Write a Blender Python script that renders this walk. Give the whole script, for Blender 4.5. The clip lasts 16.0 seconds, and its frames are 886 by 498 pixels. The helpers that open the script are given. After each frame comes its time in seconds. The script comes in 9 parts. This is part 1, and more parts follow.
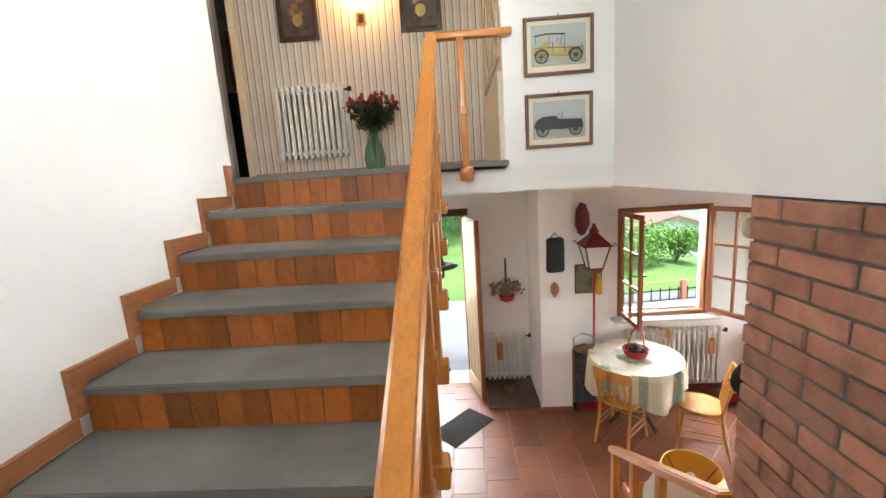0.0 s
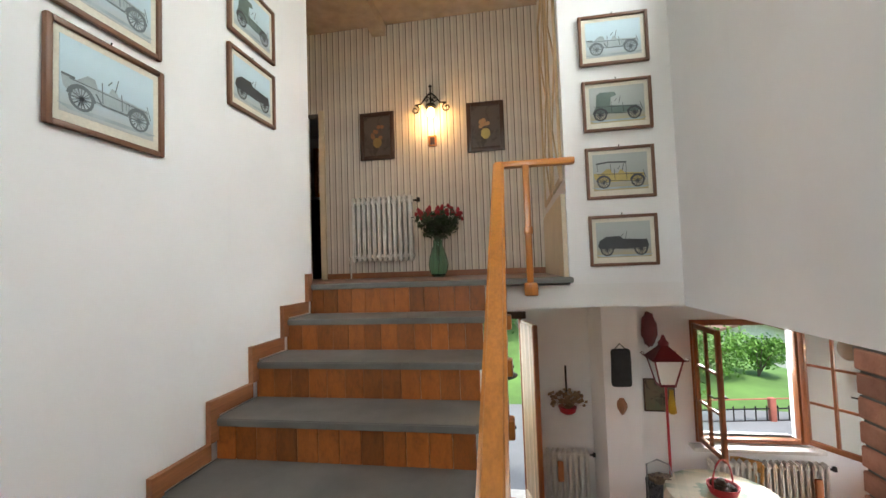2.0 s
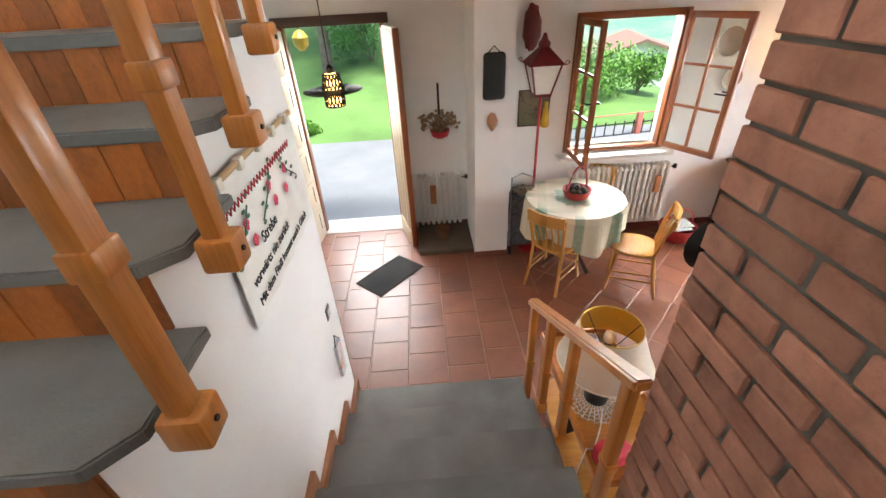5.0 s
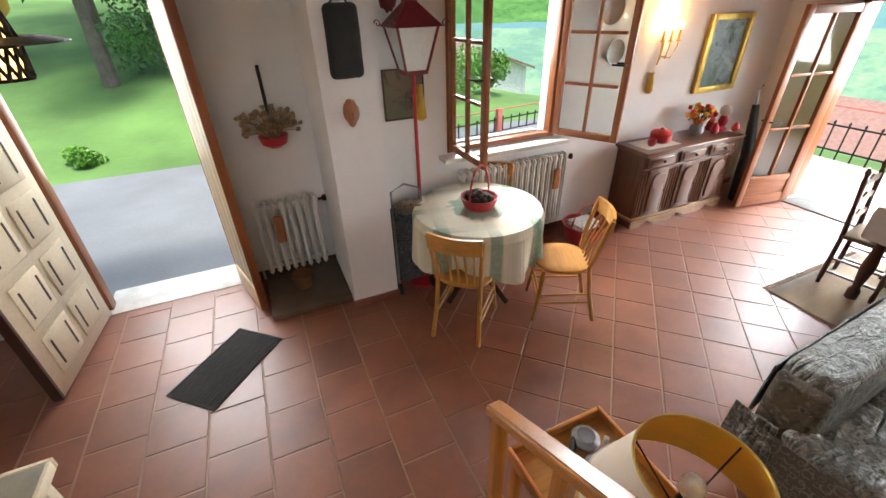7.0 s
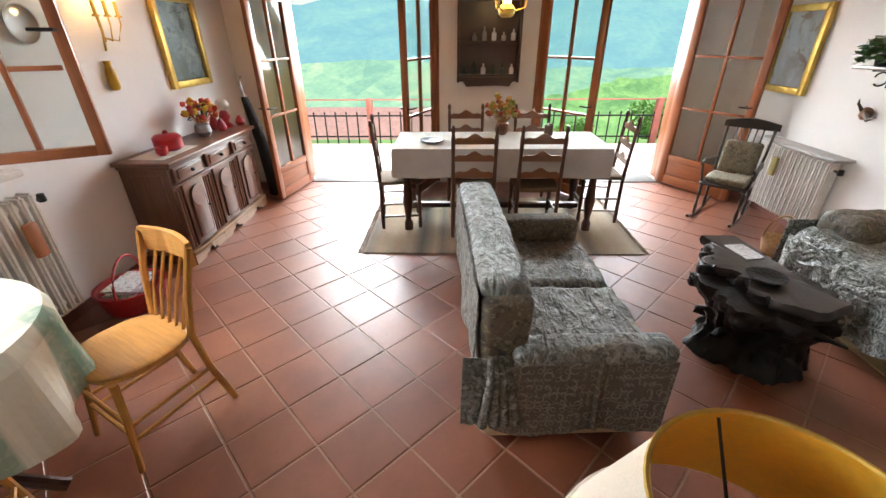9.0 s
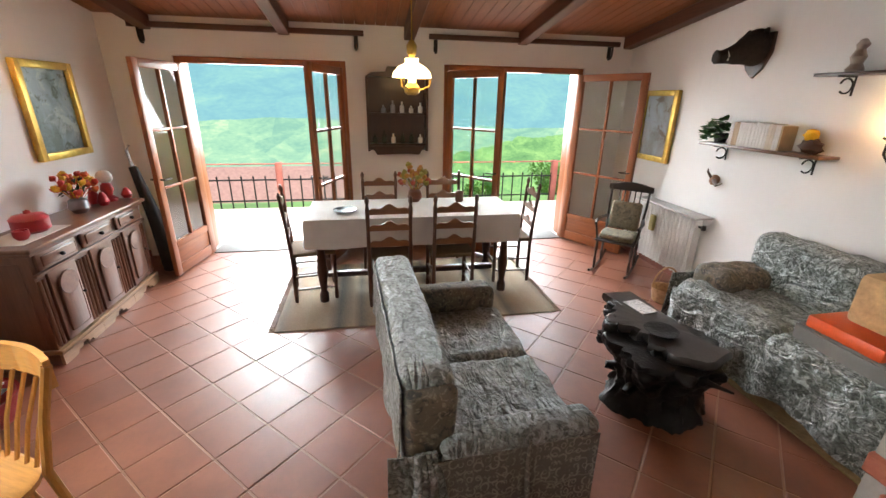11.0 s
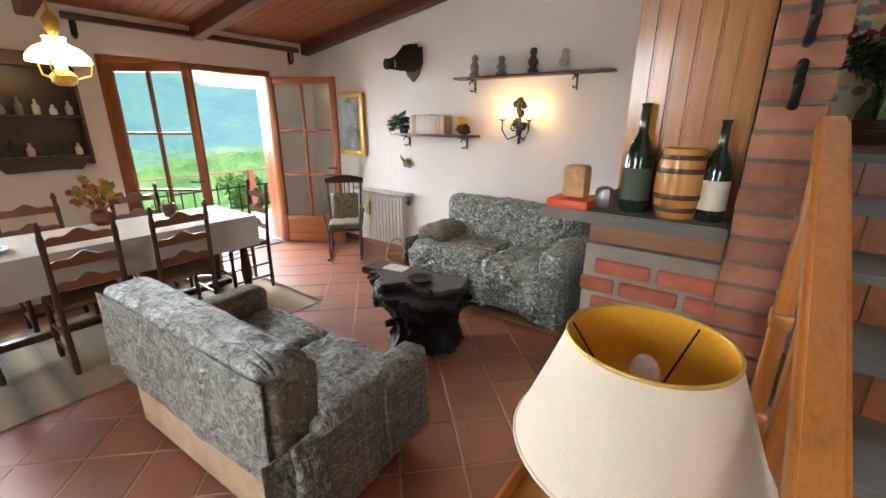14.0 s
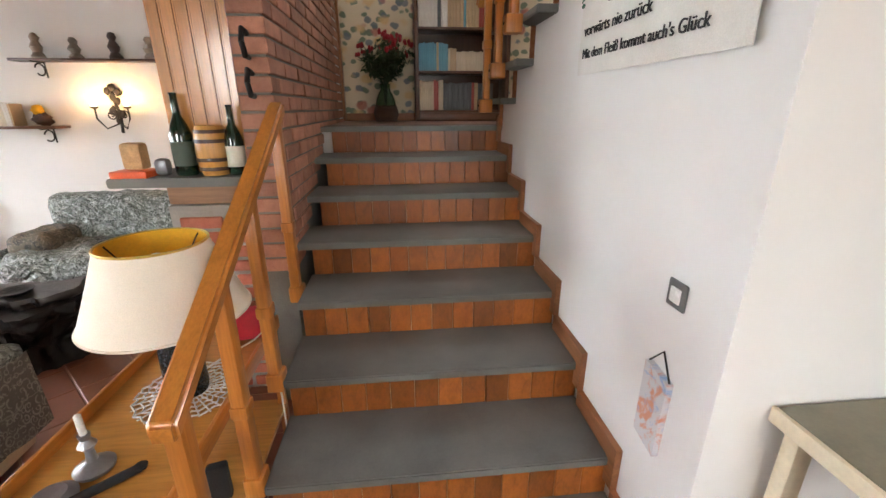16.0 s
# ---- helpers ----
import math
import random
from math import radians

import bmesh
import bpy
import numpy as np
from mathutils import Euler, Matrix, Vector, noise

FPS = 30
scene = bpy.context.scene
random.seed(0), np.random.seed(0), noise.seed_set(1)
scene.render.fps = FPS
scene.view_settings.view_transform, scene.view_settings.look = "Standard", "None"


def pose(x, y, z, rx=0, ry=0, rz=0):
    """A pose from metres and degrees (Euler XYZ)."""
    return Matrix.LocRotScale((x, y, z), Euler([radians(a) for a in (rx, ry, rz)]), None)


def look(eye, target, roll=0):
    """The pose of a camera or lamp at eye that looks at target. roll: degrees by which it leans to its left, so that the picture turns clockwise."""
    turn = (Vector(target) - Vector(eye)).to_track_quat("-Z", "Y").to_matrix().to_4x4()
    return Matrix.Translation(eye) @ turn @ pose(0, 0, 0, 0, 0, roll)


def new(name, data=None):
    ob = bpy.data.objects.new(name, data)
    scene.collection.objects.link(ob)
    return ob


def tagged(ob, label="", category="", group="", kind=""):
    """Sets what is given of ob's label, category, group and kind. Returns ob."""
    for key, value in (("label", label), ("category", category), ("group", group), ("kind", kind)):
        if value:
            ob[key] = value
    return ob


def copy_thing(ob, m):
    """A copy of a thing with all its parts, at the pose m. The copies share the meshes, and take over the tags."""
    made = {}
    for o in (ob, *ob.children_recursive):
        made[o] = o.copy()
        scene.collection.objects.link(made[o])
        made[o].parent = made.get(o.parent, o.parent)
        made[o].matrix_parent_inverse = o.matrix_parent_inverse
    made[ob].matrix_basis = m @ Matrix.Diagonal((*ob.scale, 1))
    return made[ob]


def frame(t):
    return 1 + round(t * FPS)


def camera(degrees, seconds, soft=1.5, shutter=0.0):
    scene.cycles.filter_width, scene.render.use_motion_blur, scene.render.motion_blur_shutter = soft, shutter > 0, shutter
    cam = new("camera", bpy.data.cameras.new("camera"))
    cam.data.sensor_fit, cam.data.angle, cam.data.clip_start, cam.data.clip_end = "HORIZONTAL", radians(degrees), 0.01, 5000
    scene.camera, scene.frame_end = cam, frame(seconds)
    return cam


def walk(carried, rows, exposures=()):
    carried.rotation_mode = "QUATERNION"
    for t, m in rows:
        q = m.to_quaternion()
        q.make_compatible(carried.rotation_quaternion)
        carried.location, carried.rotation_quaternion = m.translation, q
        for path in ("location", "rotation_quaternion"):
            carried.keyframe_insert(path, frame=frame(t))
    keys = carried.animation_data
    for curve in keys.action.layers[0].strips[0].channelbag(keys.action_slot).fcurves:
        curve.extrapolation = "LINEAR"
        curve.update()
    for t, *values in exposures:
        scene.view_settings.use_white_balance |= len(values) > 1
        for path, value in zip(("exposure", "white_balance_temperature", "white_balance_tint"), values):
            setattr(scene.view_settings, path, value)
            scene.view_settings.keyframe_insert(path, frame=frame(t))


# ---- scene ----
cam = camera(94.5, 16.0)
PATH = [
    (0, (0.385, 0.134, 2.829), (0.288, 2.1, 2.477), -3.7),
    (0.5, (0.314, 0.102, 2.91), (-0.01, 2.075, 2.887), -2.7),
    (1, (0.314, 0.065, 2.976), (-0.069, 2.018, 3.17), -1.8),
    (1.5, (0.317, 0.044, 3.005), (-0.067, 1.99, 3.262), -1.6),
    (2, (0.321, 0.068, 2.988), (-0.006, 2.039, 3.079), -2.0),
    (2.5, (0.436, 0.205, 2.841), (0.2, 2.171, 2.558), -2.6),
    (3, (0.624, 0.417, 2.681), (0.443, 2.3, 2.031), -3.2),
    (3.2, (0.647, 0.469, 2.664), (0.496, 2.289, 1.848), -3.3),
    (5.3, (0.741, 0.889, 2.564), (0.858, 2.57, 1.487), -2.2),
    (5.5, (0.707, 0.978, 2.553), (0.869, 2.658, 1.481), -1.4),
    (6, (0.752, 1.235, 2.41), (0.957, 2.952, 1.404), -1.2),
    (6.5, (0.781, 1.563, 2.225), (1.214, 3.22, 1.194), -0.4),
    (7, (0.834, 1.96, 2.086), (1.517, 3.528, 1.05), -1.5),
    (7.5, (0.909, 2.307, 1.877), (1.951, 3.663, 0.839), -1.9),
    (8, (0.969, 2.511, 1.711), (2.408, 3.433, 0.672), -0.4),
    (8.5, (1.166, 2.572, 1.582), (2.833, 3.029, 0.576), -0.2),
    (8.8, (1.29, 2.585, 1.568), (3.033, 2.765, 0.603), -0.1),
    (9, (1.335, 2.589, 1.595), (3.109, 2.637, 0.673), -0.4),
    (9.5, (1.392, 2.568, 1.685), (3.215, 2.347, 0.894), -0.1),
    (11.8, (1.436, 2.578, 1.708), (3.279, 2.213, 1.024), 1.2),
    (12, (1.456, 2.609, 1.7), (3.288, 2.218, 0.999), 1.5),
    (12.5, (1.488, 2.696, 1.62), (3.29, 2.27, 0.863), 1.3),
    (13, (1.668, 2.817, 1.497), (3.427, 2.155, 0.813), 1.1),
    (13.5, (1.723, 2.931, 1.47), (3.24, 1.803, 0.816), 0.9),
    (14, (1.498, 3.01, 1.534), (2.63, 1.476, 0.929), 0.3),
    (14.5, (1.173, 3.05, 1.56), (1.88, 1.274, 0.974), 0.1),
    (14.8, (1.057, 3.125, 1.557), (1.524, 1.263, 0.995), -0.5),
    (15, (1.012, 3.154, 1.568), (1.338, 1.26, 1.022), 0.0),
    (15.5, (0.964, 3.373, 1.558), (0.956, 1.456, 1.003), -0.2),
    (16, (0.834, 3.492, 1.521), (0.643, 1.616, 0.87), -0.2),
]
walk(cam, [(t, look(eye, target, roll)) for t, eye, target, roll in PATH], [(0, 1.9), (0.5, 1.45), (1, 1.15), (2, 1.1), (3, 1.4), (5.5, 1.75), (6.5, 1.35), (7.2, 1.25), (9.5, 1.2), (12.5, 1.15), (13.5, 1.15), (14.3, 1.35), (15, 1.6), (15.5, 1.6), (16, 1.5)])

# ---- light ----
world = bpy.data.worlds.new("sky")
scene.world = world
world.use_nodes = True
sky = world.node_tree.nodes.new("ShaderNodeTexSky")
sky.sky_type = "NISHITA"
sky.sun_disc = False
sky.sun_elevation, sky.sun_rotation = radians(74), radians(160)
sky.air_density, sky.dust_density = 1.0, 3.0
world.node_tree.links.new(sky.outputs[0], world.node_tree.nodes["Background"].inputs[0])
world.node_tree.nodes["Background"].inputs[1].default_value = 0.15
sun = new("sun", bpy.data.lights.new("sun", "SUN"))
sun.data.energy, sun.data.angle, sun.data.color = 2.2, radians(12), (1, 0.97, 0.92)
sun.matrix_world = look((3, -8, 30), (0, 0, 0))


def area_light(name, eye, target, w, h, watts, color=(0.95, 0.95, 0.96)):
    d = bpy.data.lights.new(name, "AREA")
    d.shape, d.size, d.size_y, d.energy, d.color = "RECTANGLE", w, h, watts, color
    d.spread = radians(125)
    ob = new(name, d)
    ob.matrix_world = look(eye, target)
    return ob


def bulb(name, at, watts, color=(1, 0.55, 0.2), r=0.03):
    d = bpy.data.lights.new(name, "POINT")
    d.energy, d.color, d.shadow_soft_size = watts, color, r
    ob = new(name, d)
    ob.location = at
    return ob


area_light("daylight_terrace_door", (8.0, 3.6, 2.1), (4.0, 3.3, 0.0), 2.1, 2.3, 135, (0.93, 0.97, 1.0))
area_light("daylight_terrace_door", (8.0, 0.85, 2.1), (4.0, 1.3, 0.0), 2.1, 2.3, 135, (0.93, 0.97, 1.0))
area_light("daylight_entrance", (-0.1, 6.0, 1.7), (0.5, 3.9, 0.3), 1.0, 2.0, 18)
area_light("daylight_window", (2.75, 5.6, 2.1), (2.3, 3.2, 0.5), 1.1, 1.25, 34)
area_light("daylight_stairwell_window", (1.75, 1.75, 5.0), (-1, 1.4, 2.6), 1.6, 0.75, 26, (1.0, 0.98, 0.96))
area_light("daylight_landing_window", (0.15, -1.35, 4.1), (0.4, 3.0, 3.0), 1.3, 1.3, 13, (1.0, 0.97, 0.93))

# ---- materials ----


def node_mat(name):
    m = bpy.data.materials.new(name)
    m.use_nodes = True
    nt = m.node_tree
    return m, nt, nt.nodes["Principled BSDF"]


def link(nt, a, b):
    nt.links.new(a, b)


def coords(nt, space="Object", scale=(1, 1, 1), rot=(0, 0, 0)):
    mp = nt.nodes.new("ShaderNodeMapping")
    mp.inputs["Scale"].default_value = scale
    mp.inputs["Rotation"].default_value = rot
    if space == "World":
        link(nt, nt.nodes.new("ShaderNodeNewGeometry").outputs["Position"], mp.inputs[0])
    else:
        link(nt, nt.nodes.new("ShaderNodeTexCoord").outputs[space], mp.inputs[0])
    return mp.outputs[0]


def noise_tex(nt, vec, scale, detail=4, rough=0.55, dist=0.0):
    n = nt.nodes.new("ShaderNodeTexNoise")
    n.inputs["Scale"].default_value, n.inputs["Detail"].default_value = scale, detail
    n.inputs["Roughness"].default_value, n.inputs["Distortion"].default_value = rough, dist
    link(nt, vec, n.inputs["Vector"])
    return n.outputs["Fac"]


def ramp(nt, fac, *stops):
    r = nt.nodes.new("ShaderNodeValToRGB")
    els = r.color_ramp.elements
    while len(els) < len(stops):
        els.new(0.5)
    for e, (p, c) in zip(els, stops):
        e.position, e.color = p, (*c, 1) if len(c) == 3 else c
    link(nt, fac, r.inputs[0])
    return r.outputs[0]


def mix(nt, fac, a, b, mode="MIX"):
    n = nt.nodes.new("ShaderNodeMix")
    n.data_type, n.blend_type = "RGBA", mode
    for sock, v in ((n.inputs[0], fac), (n.inputs[6], a), (n.inputs[7], b)):
        if isinstance(v, (int, float)):
            sock.default_value = v
        elif isinstance(v, tuple):
            sock.default_value = (*v, 1)
        else:
            link(nt, v, sock)
    return n.outputs[2]


def math_node(nt, op, a, b=0.0):
    n = nt.nodes.new("ShaderNodeMath")
    n.operation = op
    for sock, v in ((n.inputs[0], a), (n.inputs[1], b)):
        if isinstance(v, (int, float)):
            sock.default_value = v
        else:
            link(nt, v, sock)
    return n.outputs[0]


def bump(nt, p, height, strength, dist=0.01):
    b = nt.nodes.new("ShaderNodeBump")
    b.inputs["Strength"].default_value, b.inputs["Distance"].default_value = strength, dist
    link(nt, height, b.inputs["Height"])
    link(nt, b.outputs[0], p.inputs["Normal"])


def dk(c, f):
    return tuple(min(1, v * f) for v in c)


def rand_tint(nt, col, amount):
    """Lighter and darker pieces, by the object's own random number."""
    info = nt.nodes.new("ShaderNodeObjectInfo")
    v = math_node(nt, "MULTIPLY_ADD", info.outputs["Random"], amount)
    v.node.inputs[2].default_value = 1 - amount / 2
    cmb = nt.nodes.new("ShaderNodeCombineColor")
    for i in range(3):
        link(nt, v, cmb.inputs[i])
    return mix(nt, 1.0, col, cmb.outputs[0], "MULTIPLY")


def plain(name, c, rough=0.6, metal=0.0, var=0.25, scale=7, grain=90, b=0.15, space="Object", rnd=0.0, coat=0.0):
    m, nt, p = node_mat(name)
    v = coords(nt, space)
    big = noise_tex(nt, v, scale, 5)
    fine = noise_tex(nt, v, grain, 3)
    col = ramp(nt, big, (0.3, dk(c, 1 - var)), (0.7, dk(c, 1 + var * 0.6)))
    col = mix(nt, 0.25, col, ramp(nt, fine, (0.3, dk(c, 0.75)), (0.7, dk(c, 1.2))))
    if rnd:
        col = rand_tint(nt, col, rnd)
    link(nt, col, p.inputs["Base Color"])
    link(nt, math_node(nt, "MULTIPLY_ADD", fine, 0.25), p.inputs["Roughness"])
    p.inputs["Roughness"].links[0].from_node.inputs[2].default_value = rough - 0.12
    p.inputs["Metallic"].default_value = metal
    p.inputs["Coat Weight"].default_value = coat
    bump(nt, p, fine, b, 0.004)
    return m


def wood(name, c, rough=0.35, axis=2, var=0.35, scale=1.0, coat=0.0, rnd=0.0):
    """Long grain along the axis, with pores and darker streaks."""
    m, nt, p = node_mat(name)
    sc = [14 * scale] * 3
    sc[axis] = 0.9 * scale
    v = coords(nt, "Object", tuple(sc))
    info = nt.nodes.new("ShaderNodeObjectInfo")
    off = nt.nodes.new("ShaderNodeVectorMath")
    off.operation = "ADD"
    link(nt, v, off.inputs[0])
    cmb = nt.nodes.new("ShaderNodeCombineXYZ")
    for i in range(3):
        link(nt, math_node(nt, "MULTIPLY", info.outputs["Random"], 17.0 + 9 * i), cmb.inputs[i])
    link(nt, cmb.outputs[0], off.inputs[1])
    v = off.outputs[0]
    grain = noise_tex(nt, v, 1.6, 6, 0.6, 0.8)
    fine = noise_tex(nt, v, 9, 3)
    col = ramp(nt, grain, (0.28, dk(c, 1 - var)), (0.5, c), (0.75, dk(c, 1 + var * 0.7)))
    col = mix(nt, 0.3, col, ramp(nt, fine, (0.35, dk(c, 0.6)), (0.6, dk(c, 1.15))))
    if rnd:
        col = rand_tint(nt, col, rnd)
    link(nt, col, p.inputs["Base Color"])
    p.inputs["Roughness"].default_value = rough
    p.inputs["Coat Weight"].default_value = coat
    p.inputs["Coat Roughness"].default_value = 0.15
    bump(nt, p, fine, 0.08, 0.003)
    return m


def plaster(name, c=(0.8, 0.79, 0.785)):
    m, nt, p = node_mat(name)
    v = coords(nt, "World")
    big = noise_tex(nt, v, 1.3, 5)
    fine = noise_tex(nt, v, 45, 5, 0.65)
    col = ramp(nt, big, (0.3, dk(c, 0.94)), (0.7, dk(c, 1.02)))
    smear = noise_tex(nt, coords(nt, "World", (6, 6, 1.2)), 1.4, 3)
    col = mix(nt, ramp(nt, smear, (0.62, (0, 0, 0)), (0.85, (0.25, 0.25, 0.25))), col, dk(c, 0.82))
    link(nt, col, p.inputs["Base Color"])
    p.inputs["Roughness"].default_value = 0.85
    bump(nt, p, fine, 0.12, 0.004)
    return m


def glass(name, tint=(0.95, 0.98, 0.97), rough=0.02):
    m, nt, p = node_mat(name)
    p.inputs["Base Color"].default_value = (*tint, 1)
    p.inputs["Transmission Weight"].default_value = 1
    p.inputs["Roughness"].default_value = rough
    p.inputs["IOR"].default_value = 1.45
    return m


def pane_glass(name):
    """Thin window glass: clear, with a sharp reflection at a slant."""
    m, nt, p = node_mat(name)
    tr = nt.nodes.new("ShaderNodeBsdfTransparent")
    gl = nt.nodes.new("ShaderNodeBsdfGlossy")
    gl.inputs["Roughness"].default_value = 0.03
    tr.inputs[0].default_value = (0.93, 0.97, 0.96, 1)
    fr = nt.nodes.new("ShaderNodeLayerWeight")
    fr.inputs[0].default_value = 0.5
    sh = nt.nodes.new("ShaderNodeMixShader")
    f = math_node(nt, "MULTIPLY_ADD", math_node(nt, "POWER", fr.outputs["Facing"], 4.0), 0.45)
    f.node.inputs[2].default_value = 0.03
    link(nt, f, sh.inputs[0])
    link(nt, tr.outputs[0], sh.inputs[1])
    link(nt, gl.outputs[0], sh.inputs[2])
    link(nt, sh.outputs[0], nt.nodes["Material Output"].inputs[0])
    return m


def glow(name, c, strength):
    m, nt, p = node_mat(name)
    p.inputs["Base Color"].default_value = (*c, 1)
    p.inputs["Emission Color"].default_value = (*c, 1)
    p.inputs["Emission Strength"].default_value = strength
    return m


def blotches(name, base, spots, rough=0.85, dist=2.0, b=0.5, space="Object", wrinkles=0.0):
    """Printed cloth: a ground with irregular patches; spots are (scale, low, high, colour); wrinkles in metres of relief."""
    m, nt, p = node_mat(name)
    v = coords(nt, space)
    col = base
    for i, (sc, lo, hi, c) in enumerate(spots):
        n = noise_tex(nt, coords(nt, space, (1, 1, 1), (i * 0.7, i * 1.1, i)), sc, 5, 0.62, dist)
        col = mix(nt, ramp(nt, n, (lo, (0, 0, 0)), (hi, (1, 1, 1))), col, c)
    link(nt, col, p.inputs["Base Color"])
    p.inputs["Roughness"].default_value = rough
    w = noise_tex(nt, v, 260, 2)
    if not wrinkles:
        bump(nt, p, w, b, 0.002)
        return m
    h = math_node(nt, "MULTIPLY_ADD", w, 0.03)
    soft = math_node(nt, "ABSOLUTE", math_node(nt, "SUBTRACT", noise_tex(nt, coords(nt, space, (1.0, 2.4, 1.6), (0.3, 0.2, 0.6)), 5.5, 3, 0.5, 0.9), 0.5))
    link(nt, soft, h.node.inputs[2])
    bump(nt, p, h, 1.0, wrinkles)
    return m


PLASTER = plaster("white_plaster")
PLASTER_WARM = plaster("warm_white_plaster", (0.77, 0.755, 0.735))
STONE = plain("grey_stair_stone", (0.14, 0.138, 0.126), 0.5, 0, 0.42, 3.2, 110, 0.25, "World")
OAK = wood("orange_pine", (0.46, 0.165, 0.03), 0.32, 2, 0.3, coat=0.3)
OAK_Y = wood("orange_pine_rail", (0.49, 0.18, 0.032), 0.3, 1, 0.3, coat=0.4)
OAK_X = wood("orange_pine_cross", (0.49, 0.18, 0.032), 0.3, 0, 0.3, coat=0.4)
RISER = wood("riser_boards", (0.275, 0.08, 0.013), 0.42, 2, 0.45, rnd=0.8, coat=0.12)
SKIRT = wood("skirting_wood", (0.3, 0.12, 0.05), 0.45, 1, 0.3)
DARKWOOD = wood("dark_wood", (0.05, 0.018, 0.009), 0.35, 2, 0.4, coat=0.2)
WALNUT = wood("walnut", (0.085, 0.033, 0.016), 0.38, 2, 0.4, coat=0.25)
WALNUT_X = wood("walnut_flat", (0.11, 0.047, 0.025), 0.3, 0, 0.4, coat=0.3)
REDWOOD = wood("window_wood", (0.27, 0.082, 0.022), 0.4, 2, 0.3, coat=0.2)
REDWOOD_X = wood("window_wood_cross", (0.27, 0.082, 0.022), 0.4, 0, 0.3, coat=0.2)
HONEY = wood("honey_wood", (0.5, 0.24, 0.055), 0.33, 2, 0.3, coat=0.3)
HONEY_X = wood("honey_wood_flat", (0.55, 0.27, 0.065), 0.33, 0, 0.25, coat=0.3)
CEIL_WOOD = wood("ceiling_boards", (0.2, 0.065, 0.02), 0.45, 0, 0.35)
BEAM = wood("beam_wood", (0.09, 0.032, 0.015), 0.5, 0, 0.4)
CREAM = plain("cream_paint", (0.72, 0.62, 0.45), 0.45, 0, 0.12, 4, 60, 0.1)
ENAMEL = plain("radiator_enamel", (0.72, 0.7, 0.66), 0.35, 0, 0.08, 5, 50, 0.05)
IRON = plain("black_iron", (0.025, 0.022, 0.02), 0.5, 0.6, 0.3, 20, 150, 0.2)
BLACK = plain("black_cloth", (0.012, 0.012, 0.013), 0.75, 0, 0.4, 20, 150, 0.5)
RED = plain("red_enamel", (0.42, 0.02, 0.03), 0.35, 0, 0.2)
DEEPRED = plain("dark_red_paint", (0.16, 0.015, 0.02), 0.4, 0, 0.3)
MORTAR = plain("grey_mortar", (0.16, 0.15, 0.13), 0.95, 0, 0.25, 9, 120, 0.6, "World")
GOLD = plain("gilt", (0.62, 0.42, 0.1), 0.35, 0.7, 0.25, 20, 120, 0.25)
WHITE = plain("white_ceramic", (0.8, 0.79, 0.77), 0.25, 0, 0.05)
GLASS = glass("clear_glass")
GREENGLASS = glass("green_glass", (0.5, 0.75, 0.6))
PANE = pane_glass("window_glass")
PETAL = plain("red_petals", (0.28, 0.006, 0.016), 0.55, 0, 0.4, 30, 150, 0.2, rnd=0.5)
LEAF = plain("dark_leaves", (0.03, 0.06, 0.018), 0.5, 0, 0.4, 30, 150, 0.2, rnd=0.5)
WARM = glow("warm_bulb", (1.0, 0.62, 0.25), 6)
SHADEGLOW = glow("lit_glass_shade", (1.0, 0.78, 0.42), 2.2)


def brick_mat(name, c):
    m, nt, p = node_mat(name)
    v = coords(nt, "World")
    big = noise_tex(nt, v, 9, 6, 0.65)
    fine = noise_tex(nt, v, 70, 5, 0.7)
    col = ramp(nt, big, (0.25, dk(c, 0.6)), (0.5, c), (0.8, (c[0] * 1.25, c[1] * 1.45, c[2] * 1.5)))
    col = mix(nt, ramp(nt, fine, (0.55, (0, 0, 0)), (0.8, (0.5, 0.5, 0.5))), col, dk(c, 0.5))
    link(nt, rand_tint(nt, col, 0.5), p.inputs["Base Color"])
    p.inputs["Roughness"].default_value = 0.85
    bump(nt, p, fine, 0.5, 0.006)
    return m


BRICK = brick_mat("red_brick", (0.37, 0.165, 0.105))


def tile_mat():
    m, nt, p = node_mat("terracotta_tile")
    c = (0.21, 0.07, 0.035)
    v = coords(nt, "World")
    big = noise_tex(nt, v, 3.5, 5, 0.6)
    fine = noise_tex(nt, v, 40, 5, 0.65)
    col = ramp(nt, big, (0.3, dk(c, 0.78)), (0.7, (c[0] * 1.2, c[1] * 1.2, c[2] * 1.15)))
    col = mix(nt, ramp(nt, fine, (0.5, (0, 0, 0)), (0.8, (0.4, 0.4, 0.4))), col, dk(c, 0.7))
    link(nt, rand_tint(nt, col, 0.28), p.inputs["Base Color"])
    r = math_node(nt, "MULTIPLY_ADD", big, 0.22)
    r.node.inputs[2].default_value = 0.34
    link(nt, r, p.inputs["Roughness"])
    p.inputs["Specular IOR Level"].default_value = 0.5
    p.inputs["Coat Weight"].default_value = 0.5
    p.inputs["Coat Roughness"].default_value = 0.34
    bump(nt, p, noise_tex(nt, v, 14, 3), 0.06, 0.006)
    return m


TILE = tile_mat()
GROUT = plain("pale_grout", (0.33, 0.185, 0.125), 0.5, 0, 0.5, 2.2, 80, 0.3, "World")


